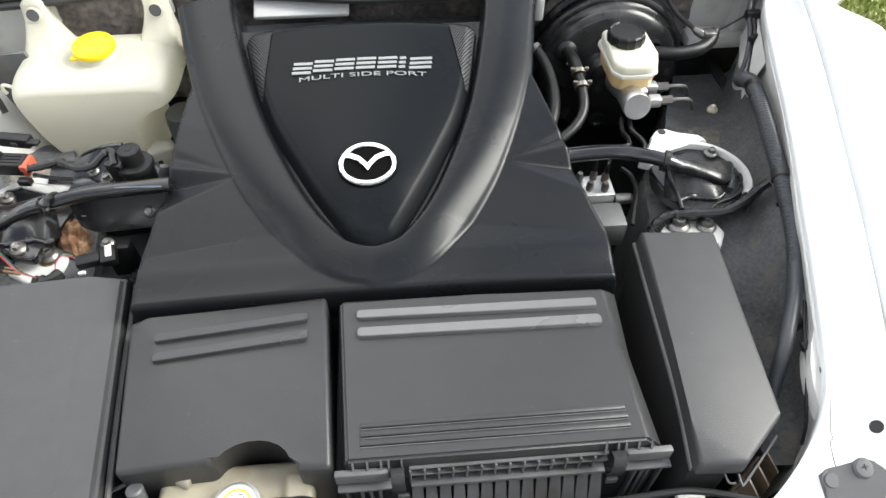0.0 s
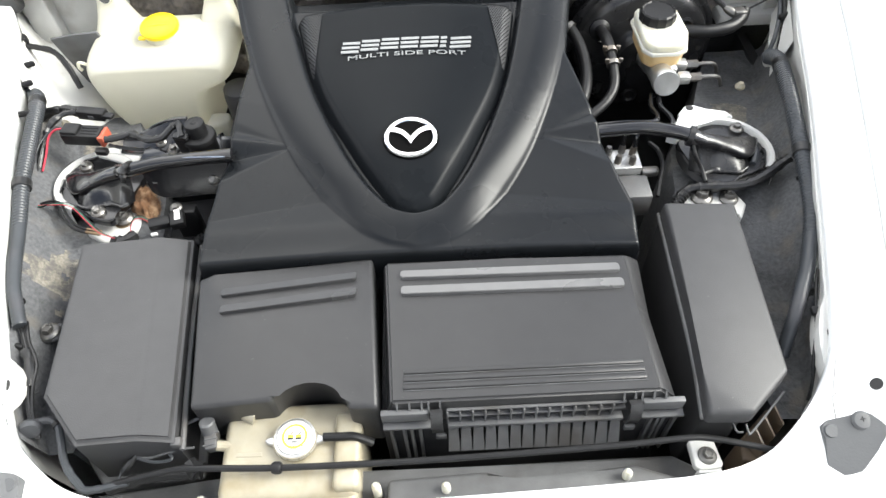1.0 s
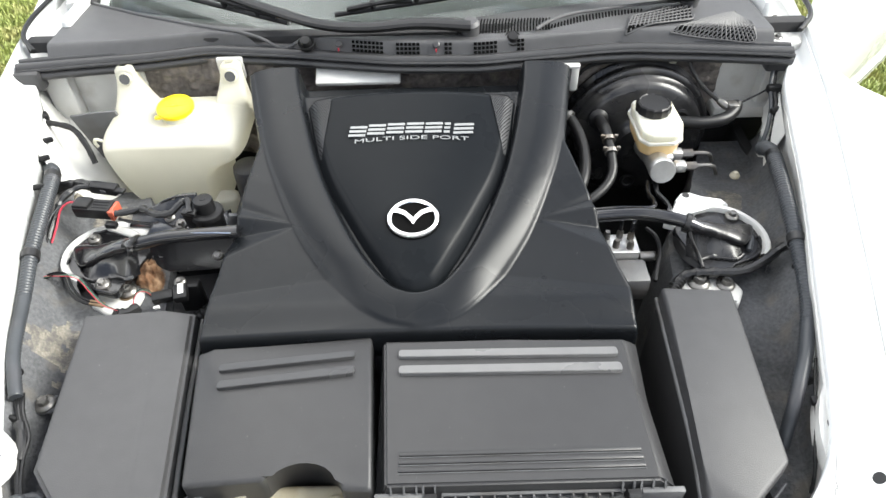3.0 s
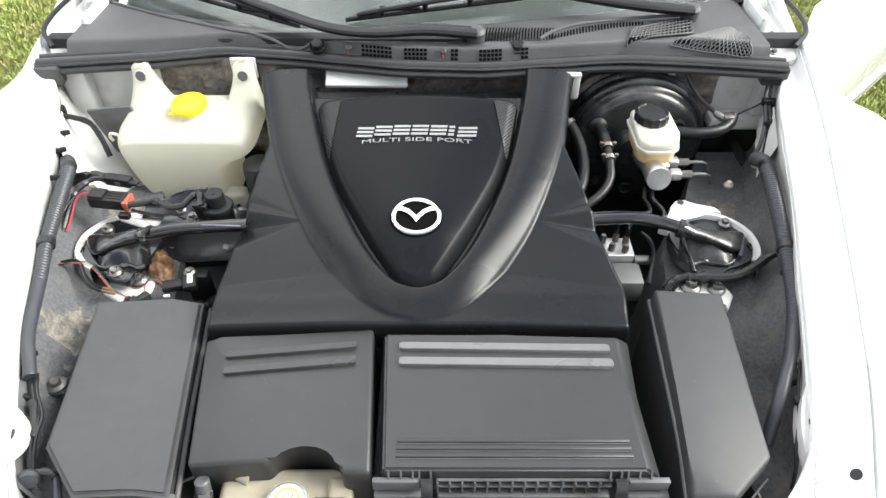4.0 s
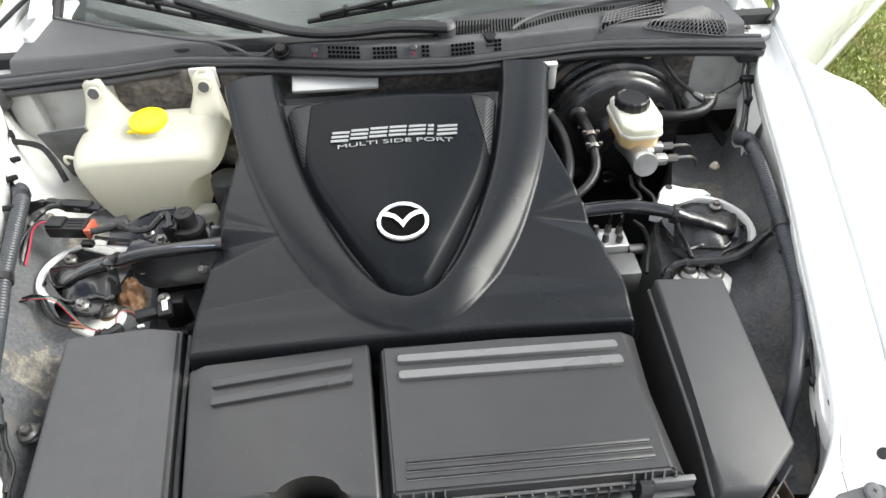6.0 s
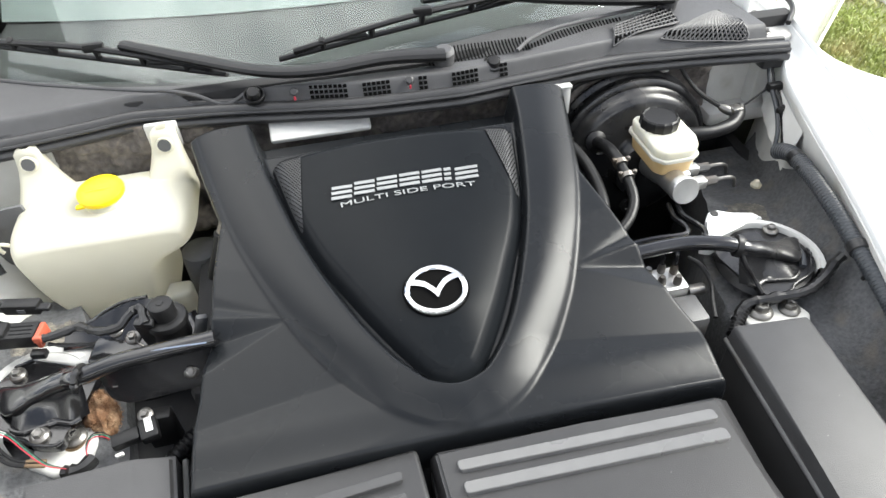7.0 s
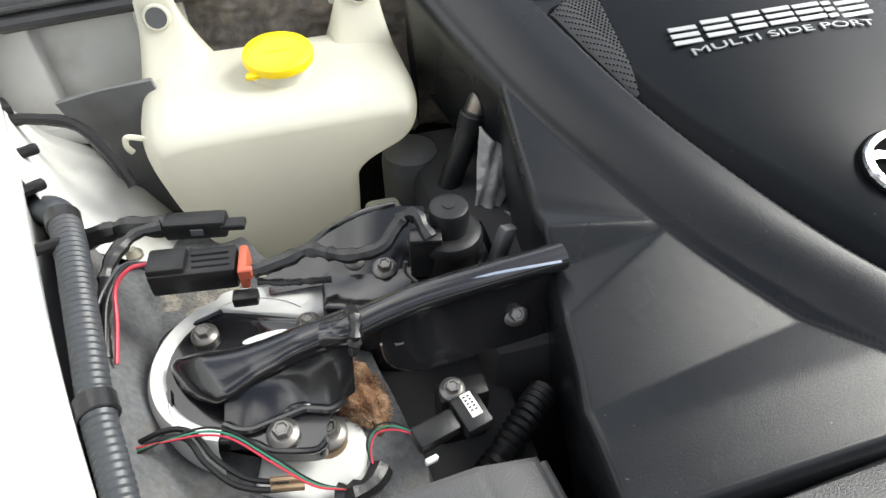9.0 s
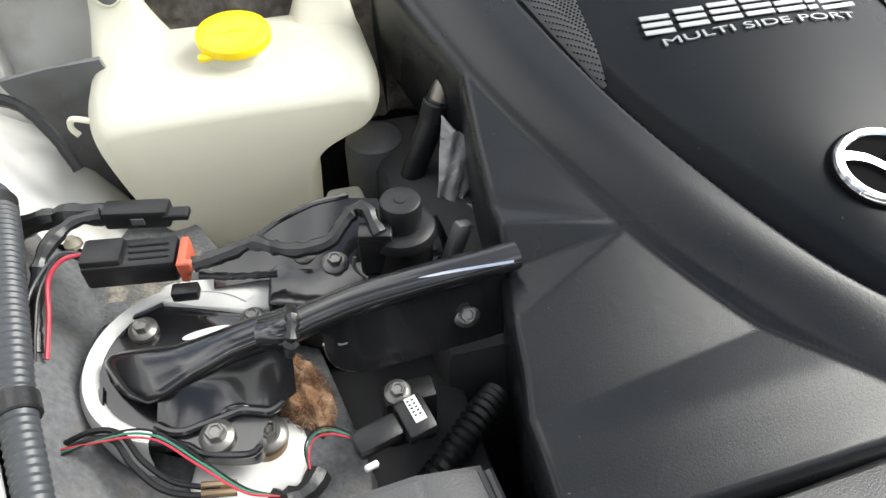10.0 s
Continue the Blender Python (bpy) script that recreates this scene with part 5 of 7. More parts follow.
def pillow(pts, y0, y1, r_front, r_back=0.012, step=5):
    """A closed outline in x and z, eased, swept from y1 (front) to y0 with well rounded edges."""
    ring = [Vector((v.x, 0, v.y)) for v in smooth_path([(x, z, 0) for x, z in pts + pts[:1]], step)[:-1]]
    m = len(ring)
    area = sum(ring[k].x * ring[(k + 1) % m].z - ring[(k + 1) % m].x * ring[k].z for k in range(m))
    sg = 1 if area > 0 else -1
    nor = []
    for k in range(m):
        d = (ring[(k + 2) % m] - ring[k - 2]).normalized()
        nor.append(Vector((-d.z * sg, 0, d.x * sg)))
    b = bmesh.new()
    rows = []
    prof = [(0.34 * r_front * (1 - math.sin(a)), y1 + r_front * (1 - math.cos(a))) for a in np.linspace(0.0, math.pi / 2, 14)]
    prof += [(r_back * (1 - math.cos(a)), y0 - r_back * (1 - math.sin(a))) for a in np.linspace(0, math.pi / 2, 5)]
    for j, (ins, y) in enumerate(prof):
        q = np.array([tuple(ring[k] + nor[k] * ins) for k in range(m)])
        for _ in range(int(ins * 500)):
            q = 0.25 * np.roll(q, 1, 0) + 0.5 * q + 0.25 * np.roll(q, -1, 0)
        rows.append([b.verts.new((v[0], y, v[2])) for v in q])
    for p0, p1 in zip(rows, rows[1:]):
        for k in range(m):
            b.faces.new((p0[k], p0[(k + 1) % m], p1[(k + 1) % m], p1[k]))
    b.faces.new(rows[0])
    b.faces.new(rows[-1][::-1])
    return b


def washer_tank():
    p = thing("washer_tank", "milky plastic washer fluid tank with a yellow cap", "washer tank")
    pts = [(-0.580, 0.868), (-0.598, 0.861), (-0.608, 0.846), (-0.610, 0.825), (-0.605, 0.795), (-0.594, 0.752), (-0.572, 0.706), (-0.535, 0.672), (-0.48, 0.652), (-0.428, 0.646), (-0.410, 0.665), (-0.405, 0.72), (-0.402, 0.766), (-0.394, 0.783),
           (-0.372, 0.794), (-0.350, 0.805), (-0.336, 0.824), (-0.334, 0.845), (-0.342, 0.861), (-0.36, 0.868), (-0.40, 0.870), (-0.45, 0.870), (-0.50, 0.870), (-0.55, 0.870)]
    part("tank", pillow(pts, 0.565, 0.412, 0.066), M_TANK, p, sharp=70)
    for x0, x1, a0, a1 in ((-0.607, -0.522, -0.594, -0.556), (-0.414, -0.337, -0.388, -0.348)):
        rows = []
        for z in np.linspace(0.845, 0.936, 22):
            f = min(1.0, max(0.0, (z - 0.852) / 0.076))
            g = 1 - (1 - f) ** 1.7
            r = max(0.0, (z - 0.926) / 0.010)
            xl, xr = x0 + (a0 - x0) * g + 0.012 * r * r, x1 + (a1 - x1) * g - 0.012 * r * r
            yf = 0.500 + 0.062 * (1 - (1 - f) ** 2.2) + 0.006 * r * r
            ring = []
            for q in np.linspace(0, 2 * math.pi, 25):
                cx, cy = math.cos(q), math.sin(q)
                ring.append(((xl + xr) / 2 + (xr - xl) / 2 * math.copysign(abs(cx) ** 0.45, cx), (yf + 0.586) / 2 - (0.586 - yf) / 2 * math.copysign(abs(cy) ** 0.45, cy), z))
            rows.append(ring)
        part("mounting_tab", loft(rows), M_TANK, p, sharp=70)
        c = (a0 + a1) / 2
        part("tab_hole", lathe([(0.0105, 0), (0.0105, 0.0045), (0, 0.0045)], 20, axis_pose((c, 0.5610, 0.912), (0, -1, 0.25))), M_GREY, p, "dark fixing hole")
        part("tab_rim", lathe([(0.0105, 0.0), (0.0105, 0.005), (0.0125, 0.005), (0.0145, 0.0)], 20, axis_pose((c, 0.5610, 0.912), (0, -1, 0.25))), M_TANK, p)
    part("filler_neck", lathe([(0.038, -0.014), (0.031, -0.002), (0.0295, 0.012), (0.0290, 0.017), (0, 0.017)], 28, Matrix.Translation((-0.465, 0.491, 0.868)) @ Matrix.Rotation(0.12, 4, "X")), M_WHITEP, p)
    m = Matrix.Translation((-0.465, 0.491, 0.888)) @ Matrix.Rotation(0.12, 4, "X")
    cap = part("cap", lathe([(0.0330, -0.004), (0.0350, -0.003), (0.0355, 0.002), (0.0342, 0.0050), (0.030, 0.0072), (0.022, 0.0085), (0, 0.0095)], 40, m), M_YELLOW, p, "bright yellow flip cap")
    part("cap_ridge", tube([m @ Vector((-0.024, -0.004, 0.0068)), m @ Vector((0.0, -0.004, 0.0088)), m @ Vector((0.024, 0.000, 0.0068))], 0.0035, 8, flat=0.35), M_YELLOW, cap)
    part("cap_tab", box(*(m @ Vector((-0.028, -0.024, -0.003))), 0.014, 0.010, 0.005, 0.002), M_YELLOW, cap)
    part("hook", tube([(-0.600, 0.445, 0.846), (-0.618, 0.448, 0.850), (-0.622, 0.447, 0.842), (-0.618, 0.446, 0.834)], 0.003, 8), M_TANK, p)
    part("pump_foot", prism([(-0.414, 0.386), (-0.405, 0.431), (-0.368, 0.43), (-0.365, 0.399)], 0.60, 0.735, 0.008), M_TANK, p)


washer_tank()


def booster():
    p = thing("brake_booster", "gloss black brake booster drum with a vacuum hose", "brake booster")
    m = axis_pose((0.450, 0.61, 0.758), (0, -1, 0.04))
    part("drum", lathe([(0.128, 0.0), (0.130, 0.05), (0.142, 0.053), (0.149, 0.058), (0.149, 0.064), (0.143, 0.069), (0.137, 0.068), (0.133, 0.072), (0.132, 0.082), (0.128, 0.091), (0.120, 0.096), (0.110, 0.098), (0.104, 0.101), (0.070, 0.107), (0.060, 0.112), (0.055, 0.130), (0.03, 0.136), (0, 0.136)], 56, m), M_SATIN, p, sharp=50)
    part("rear_rim", lathe([(0.145, 0.02), (0.152, 0.026), (0.152, 0.032), (0.145, 0.038)], 56, m), M_SATIN, p)
    for a in (150, 40, 265):
        q = m @ Vector((0.095 * math.cos(math.radians(a)), 0.095 * math.sin(math.radians(a)), 0.104))
        part("dimple", lathe([(0.016, -0.004), (0.017, 0.002), (0.012, 0.004), (0.009, 0.001), (0, 0.0)], 20, axis_pose(q, (0, -1, 0.15))), M_RUBBER, p)
    h = thing("vacuum_hose", "black and grey rubber vacuum hose with spring clamps", "hose")
    part("elbow", tube([(0.358, 0.525, 0.818), (0.357, 0.500, 0.828), (0.355, 0.470, 0.842), (0.353, 0.435, 0.853), (0.353, 0.40, 0.854)], 0.0105, 12), M_RUBBER, h)
    part("grommet", lathe([(0.020, -0.004), (0.020, 0.004), (0.014, 0.008), (0.010, 0.010)], 20, axis_pose((0.358, 0.508, 0.824), (0, -1, 0.4))), M_RUBBER, h)
    part("tube", tube([(0.353, 0.40, 0.854), (0.354, 0.36, 0.842), (0.350, 0.328, 0.830), (0.332, 0.300, 0.820), (0.300, 0.276, 0.810), (0.268, 0.26, 0.80)], 0.0085, 12, rough=0.0003), M_RUBBER, h)
    for q, w in (((0.3535, 0.398, 0.8535), (0, 1, 0.3)), ((0.354, 0.371, 0.846), (0, 1, 0.35))):
        c = part("clamp", lathe([(0.0100, -0.004), (0.0122, -0.004), (0.0122, 0.004), (0.0100, 0.004)], 20, axis_pose(q, w)), M_STEEL, h, "zinc spring clamp")
        for k in (-1, 1):
            part("clamp_ear", box(q[0] + k * 0.012, q[1], q[2] + 0.008, 0.008, 0.006, 0.008, 0.002), M_STEEL, c)
    k = thing("coolant_hose", "black rubber hose beside the engine cover", "hose")
    part("tube", tube([(0.282, 0.49, 0.852), (0.297, 0.475, 0.846), (0.308, 0.43, 0.838), (0.310, 0.385, 0.83), (0.302, 0.335, 0.824), (0.286, 0.295, 0.815), (0.265, 0.26, 0.80)], 0.0105, 12), M_RUBBER, k)
    part("clamp", lathe([(0.011, -0.004), (0.0135, -0.004), (0.0135, 0.004), (0.011, 0.004)], 18, axis_pose((0.293, 0.481, 0.849), (0.6, -0.6, -0.2))), M_STEEL, k, "zinc spring clamp")


booster()


def brake_master():
    p = thing("brake_reservoir", "white brake fluid reservoir with a black ribbed cap", "brake reservoir")
    top = lambda x, y: 0.872 - 0.10 * max(0, 0.425 - y)
    up = [(0.410, 0.478), (0.416, 0.487), (0.480, 0.489), (0.490, 0.48), (0.4945, 0.41), (0.488, 0.385), (0.472, 0.374), (0.425, 0.374), (0.412, 0.39)]
    part("upper_tank", prism(up, 0.848, 0.87, 0.007, 3, top, -0.03), M_WHITEP, p)
    part("seam", prism([(x + (x - 0.452) * 0.05, y + (y - 0.43) * 0.04) for x, y in up], 0.844, 0.850, 0.002), M_WHITEP, p)
    part("lower_tank", prism([(0.452 + (x - 0.452) * 0.98, 0.430 + (y - 0.432) * 0.97) for x, y in up], 0.818, 0.846, 0.006, 3, None, -0.08), M_AMBER, p, "amber fluid-filled lower half")
    c = Matrix.Translation((0.446, 0.452, 0))
    part("cap", lathe([(0.031, 0.868), (0.032, 0.871), (0.032, 0.882), (0.0305, 0.886), (0.028, 0.888), (0.026, 0.886), (0, 0.886)], 56, c, wave=4, depth=0.0013), M_RUBBER, p, "black ribbed screw cap", 25)
    p.location = (0, 0.008, 0.005)
    q = thing("master_cylinder", "cast aluminium master cylinder with two brake line unions", "master cylinder")
    part("body", lathe([(0.024, 0.0), (0.022, 0.04), (0.020, 0.05), (0.022, 0.11), (0.0235, 0.112), (0.0235, 0.126), (0.0225, 0.128), (0, 0.128)], 28, axis_pose((0.450, 0.462, 0.790), (-0.03, -1, 0.26))), M_ALU, q)
    part("boss", box(0.455, 0.402, 0.812, 0.045, 0.050, 0.026, 0.006), M_ALU, q)
    for y, z in ((0.396, 0.818), (0.366, 0.812)):
        part("union", box(0.486, y, z, 0.022, 0.020, 0.018, 0.004), M_ALU, q)
        part("hex_nut", lathe([(0.008, -0.010), (0.008, 0.010)], 6, axis_pose((0.507, y, z), (1, 0, 0.02))), M_STEEL, q)
        part("brake_line", tube([(0.512, y, z), (0.535, y + 0.001, z), (0.552, y + 0.003, z - 0.006), (0.565, y + 0.012, z - 0.03)], 0.0035, 8), M_STEEL, q)
    for k, pts in enumerate(([(0.428, 0.350, 0.790), (0.420, 0.315, 0.792), (0.421, 0.285, 0.80), (0.414, 0.262, 0.806), (0.395, 0.255, 0.809), (0.35, 0.256, 0.81), (0.28, 0.26, 0.80)],
                             [(0.440, 0.345, 0.790), (0.437, 0.315, 0.792), (0.444, 0.275, 0.80), (0.436, 0.247, 0.806), (0.410, 0.240, 0.809), (0.35, 0.242, 0.81), (0.28, 0.246, 0.80)])):
        t = thing("brake_pipe", "thin black brake pipe bent towards the engine", "pipe", "brake pipes")
        part("pipe", tube(pts, 0.0045, 8), M_GLOSS, t)


brake_master()


def bulkhead_lines():
    p = thing("clutch_line", "thin black line along the bulkhead with a brass union", "pipe")
    part("pipe", tube([(0.300, 0.575, 0.845), (0.335, 0.580, 0.895), (0.38, 0.582, 0.908), (0.46, 0.582, 0.914), (0.50, 0.580, 0.922), (0.53, 0.575, 0.918), (0.545, 0.560, 0.895), (0.565, 0.535, 0.873), (0.59, 0.505, 0.860)], 0.0042, 8), M_RUBBER, p)
    part("union", lathe([(0.006, -0.014), (0.008, -0.006), (0.008, 0.006), (0.006, 0.014)], 10, axis_pose((0.598, 0.497, 0.857), (0.7, -0.6, -0.3))), M_STEEL, p)
    part("clip", box(0.507, 0.578, 0.915, 0.016, 0.012, 0.022, 0.004), M_WHITEP, p, "white plastic clip")
    h = thing("clutch_hose", "thick black rubber hose behind the brake booster", "hose")
    part("tube", tube([(0.50, 0.46, 0.845), (0.545, 0.455, 0.845), (0.59, 0.465, 0.846), (0.615, 0.485, 0.850), (0.628, 0.51, 0.856)], 0.012, 12, rough=0.0006), M_RUBBER, h)
    part("joint", box(0.612, 0.492, 0.858, 0.022, 0.022, 0.014, 0.004), M_STEEL, h, "brass fitting")


bulkhead_lines()


# ---- strut tops, braces ----
def ring_arc(cx, cy, r0, r1, a0, a1, z, h, n=40):
    rows = []
    for k in range(n + 1):
        a = math.radians(a0 + (a1 - a0) * k / n)
        c, s = math.cos(a), math.sin(a)
        rows.append([(cx + c * r, cy + s * r, zz) for r, zz in ((r0, z - 0.02), (r0, z + h * 0.6), (r0 + 0.003, z + h), (r1 - 0.004, z + h), (r1, z + h * 0.5), (r1 + 0.004, z - 0.03))])
    return loft(rows)


FOOT = [(-0.605, 0.193), (-0.607, 0.219), (-0.604, 0.239), (-0.592, 0.252), (-0.573, 0.254), (-0.556, 0.260), (-0.539, 0.260), (-0.510, 0.252), (-0.500, 0.242), (-0.492, 0.228), (-0.466, 0.224), (-0.466, 0.201), (-0.477, 0.157), (-0.488, 0.134), (-0.492, 0.115), (-0.501, 0.111), (-0.528, 0.119), (-0.539, 0.128), (-0.552, 0.134), (-0.570, 0.141), (-0.587, 0.157), (-0.599, 0.177)]


def brace_foot(b, side, dy, steel):
    """The pressed foot of a brace: a flat flange with a rolled rim, and a flattened horn that narrows into the bar over an upright web."""
    pts = [(side(x), y + dy) for x, y in FOOT]
    ring = [(v.x, v.y) for v in smooth_path([(x, y, 0) for x, y in pts + pts[:1]], 4)[:-1]]
    part("foot", prism(ring, 0.772, 0.786, 0.003, 2), steel, b, sharp=50)
    part("foot_rim", tube([(x, y, 0.787) for x, y in pts[14:] + pts[:6]], 0.0026, 8, 4), steel, b)
    rows = []
    for f in np.linspace(0, 1, 40):
        x = -0.5895 + 0.130 * f
        yc = float(np.interp(f, [0, 0.12, 0.3, 0.55, 0.8, 1], [0.190, 0.1855, 0.1815, 0.1765, 0.174, 0.1715]))
        hw = float(np.interp(f, [0, 0.03, 0.10, 0.2, 0.4, 0.65, 1], [0.006, 0.020, 0.0270, 0.0260, 0.0180, 0.0135, 0.0120]))
        zc = float(np.interp(f, [0, 0.05, 0.15, 0.4, 0.7, 1], [0.789, 0.796, 0.800, 0.810, 0.826, 0.838]))
        hz = float(np.interp(f, [0, 0.05, 0.2, 0.6, 1], [0.002, 0.006, 0.009, 0.011, 0.0118]))
        lean = 0.45 * (1 - f)
        ring = []
        for a in np.linspace(0, 2 * math.pi, 29):
            u, v = math.cos(a), math.sin(a)
            u, v = math.copysign(abs(u) ** 0.8, u), math.copysign(abs(v) ** 0.8, v)
            ring.append((side(x - lean * hw * u * 1.3), yc + dy + hw * u, zc + hz * v - 0.004 * (1 - f) * u))
        rows.append(ring)
    part("horn", loft(rows), steel, b, sharp=60)
    web = []
    for f in np.linspace(0, 1, 24):
        x = -0.556 + 0.096 * f
        yt, zt = float(np.interp(f, [0, 0.35, 1], [0.168, 0.166, 0.164])), float(np.interp(f, [0, 0.4, 1], [0.800, 0.812, 0.832]))
        yb = float(np.interp(f, [0, 0.15, 0.35, 0.6, 0.8, 1], [0.150, 0.139, 0.142, 0.146, 0.140, 0.150]))
        web.append([(side(x - 0.004 * q), yt + (yb - yt) * q + dy, zt + (0.787 - zt) * q ** 0.8) for q in np.linspace(0, 1, 10)])
    part("foot_web", loft(web), steel, b, sharp=60)
    part("web_roll", tube([(side(-0.560 + 0.096 * f), float(np.interp(f, [0, 0.15, 0.35, 0.6, 0.8, 1], [0.150, 0.139, 0.142, 0.146, 0.140, 0.150])) + dy - 0.001, 0.7885) for f in np.linspace(0.0, 0.9, 10)], 0.0030, 8, 4), steel, b)
    part("weld_bead", lathe([(0, 0.004), (0.004, 0.003), (0.007, 0.0)], 14, Matrix.Translation((side(-0.507), 0.148 + dy, 0.789)) @ Matrix.Diagonal((1.6, 0.7, 1, 1))), steel, b)
    part("rib", tube([(side(x), y + dy, 0.788) for x, y in ((-0.598, 0.190), (-0.596, 0.168), (-0.585, 0.150), (-0.568, 0.139))], 0.0022, 6, 4), steel, b)
    part("slot", lathe([(0.0185, 0), (0.0185, 0.001), (0, 0.0012)], 28, Matrix.Translation((side(-0.5235), 0.2225 + dy, 0.7862)) @ Matrix.Rotation(0.06, 4, "Z") @ Matrix.Diagonal((1, 0.22, 1, 1))), M_PAINT, b, "white metal showing through a slot")


def strut_left():
    t = thing("suspension_mount", "white painted suspension mount under a black brace foot", "suspension mount", "suspension mounts")
    part("rim", ring_arc(-0.540, 0.203, 0.060, 0.0755, 40, 250, 0.776, 0.014), M_PAINTIN, t, "white painted rim")
    part("rim_flange", prism([(-0.568, 0.264), (-0.556, 0.281), (-0.545, 0.283), (-0.540, 0.276), (-0.50, 0.272), (-0.463, 0.264), (-0.462, 0.234), (-0.49, 0.232), (-0.53, 0.25)], 0.76, 0.789, 0.004), M_PAINTIN, t, "white painted flange")
    part("plate", prism([(-0.518, 0.182), (-0.485, 0.167), (-0.473, 0.158), (-0.465, 0.145), (-0.462, 0.127), (-0.468, 0.106), (-0.478, 0.092), (-0.509, 0.088), (-0.549, 0.112), (-0.542, 0.136)], 0.72, 0.757, 0.006), M_PAINTIN, t, "white painted tower plate")
    part("plate_recess", lathe([(0.0145, 0), (0.0145, 0.0012), (0, 0.0012)], 20, Matrix.Translation((-0.491, 0.133, 0.7565))), M_BRASS, t, "rusty recess round the bolt")
    bolt((-0.490, 0.137, 0.762), (0.05, -0.1, 1), 1.35, t)
    b = thing("strut_brace", "gloss black steel strut brace bolted to the tower", "strut brace", "strut braces")
    brace_foot(b, lambda x: x, 0.0, M_GLOSS)
    part("bar", tube([(-0.475, 0.171, 0.835)] + [(-0.461, 0.165, 0.842), (-0.439, 0.168, 0.846), (-0.407, 0.172, 0.850), (-0.358, 0.175, 0.852), (-0.315, 0.178, 0.852), (-0.292, 0.180, 0.852)], 0.0122, 16, flat=0.9), M_GLOSS, b)
    # The bar's highlight is laid on as a thin bright metal line.
    part("bar_seam", tube([(-0.407, 0.168, 0.858), (-0.359, 0.169, 0.861), (-0.299, 0.166, 0.861)], 0.0012, 6), M_CHROME, b, "bright highlight line laid along the bar")
    wb = loft([[Vector(p) + (Vector(q) - Vector(p)) * f + Vector((0, 0.0015 * math.sin(f * 3.14), 0)) for f in np.linspace(0, 1, 8)] for p, q in (((-0.440, 0.167, 0.846), (-0.437, 0.166, 0.806)), ((-0.428, 0.170, 0.846), (-0.435, 0.163, 0.796)), ((-0.416, 0.171, 0.846), (-0.427, 0.160, 0.790)), ((-0.399, 0.174, 0.846), (-0.415, 0.155, 0.789)), ((-0.374, 0.177, 0.846), (-0.390, 0.155, 0.789)), ((-0.344, 0.179, 0.846), (-0.350, 0.158, 0.789)), ((-0.318, 0.181, 0.846), (-0.315, 0.160, 0.789)), ((-0.289, 0.183, 0.846), (-0.293, 0.162, 0.789)))])
    part("web_plate", thick(wb, 0.003), M_GLOSS, b)
    # Highlight of the lower web edge, likewise laid on as a bright line.
    part("web_edge", tube([(-0.438, 0.166, 0.815), (-0.436, 0.166, 0.798), (-0.431, 0.162, 0.791), (-0.417, 0.156, 0.789), (-0.390, 0.155, 0.789), (-0.350, 0.158, 0.789), (-0.315, 0.160, 0.789), (-0.296, 0.161, 0.789)], 0.0016, 6), M_STEEL, b)
    part("web_slot", tube([(-0.390, 0.172, 0.815), (-0.367, 0.172, 0.816), (-0.345, 0.172, 0.817)], 0.0014, 6), M_STEEL, b, "bright slot edge")
    for q in ((-0.332, 0.168, 0.812), (-0.425, 0.172, 0.812)):
        bolt(q, (0, -0.75, 0.65), 1.0, b)
    bolt((-0.520, 0.129, 0.789), (0, -0.1, 1), 1.1, b)
    bolt((-0.570, 0.236, 0.790), (0, -0.1, 1), 1.0, b)
    bolt((-0.488, 0.225, 0.790), (0, -0.1, 1), 0.9, b)
    part("tie", tube([(-0.456, 0.179, 0.846), (-0.455, 0.161, 0.858), (-0.457, 0.148, 0.857), (-0.459, 0.146, 0.848), (-0.462, 0.143, 0.838)], 0.0042, 8, 8, rough=0.0014), M_TAPE, b)


strut_left()


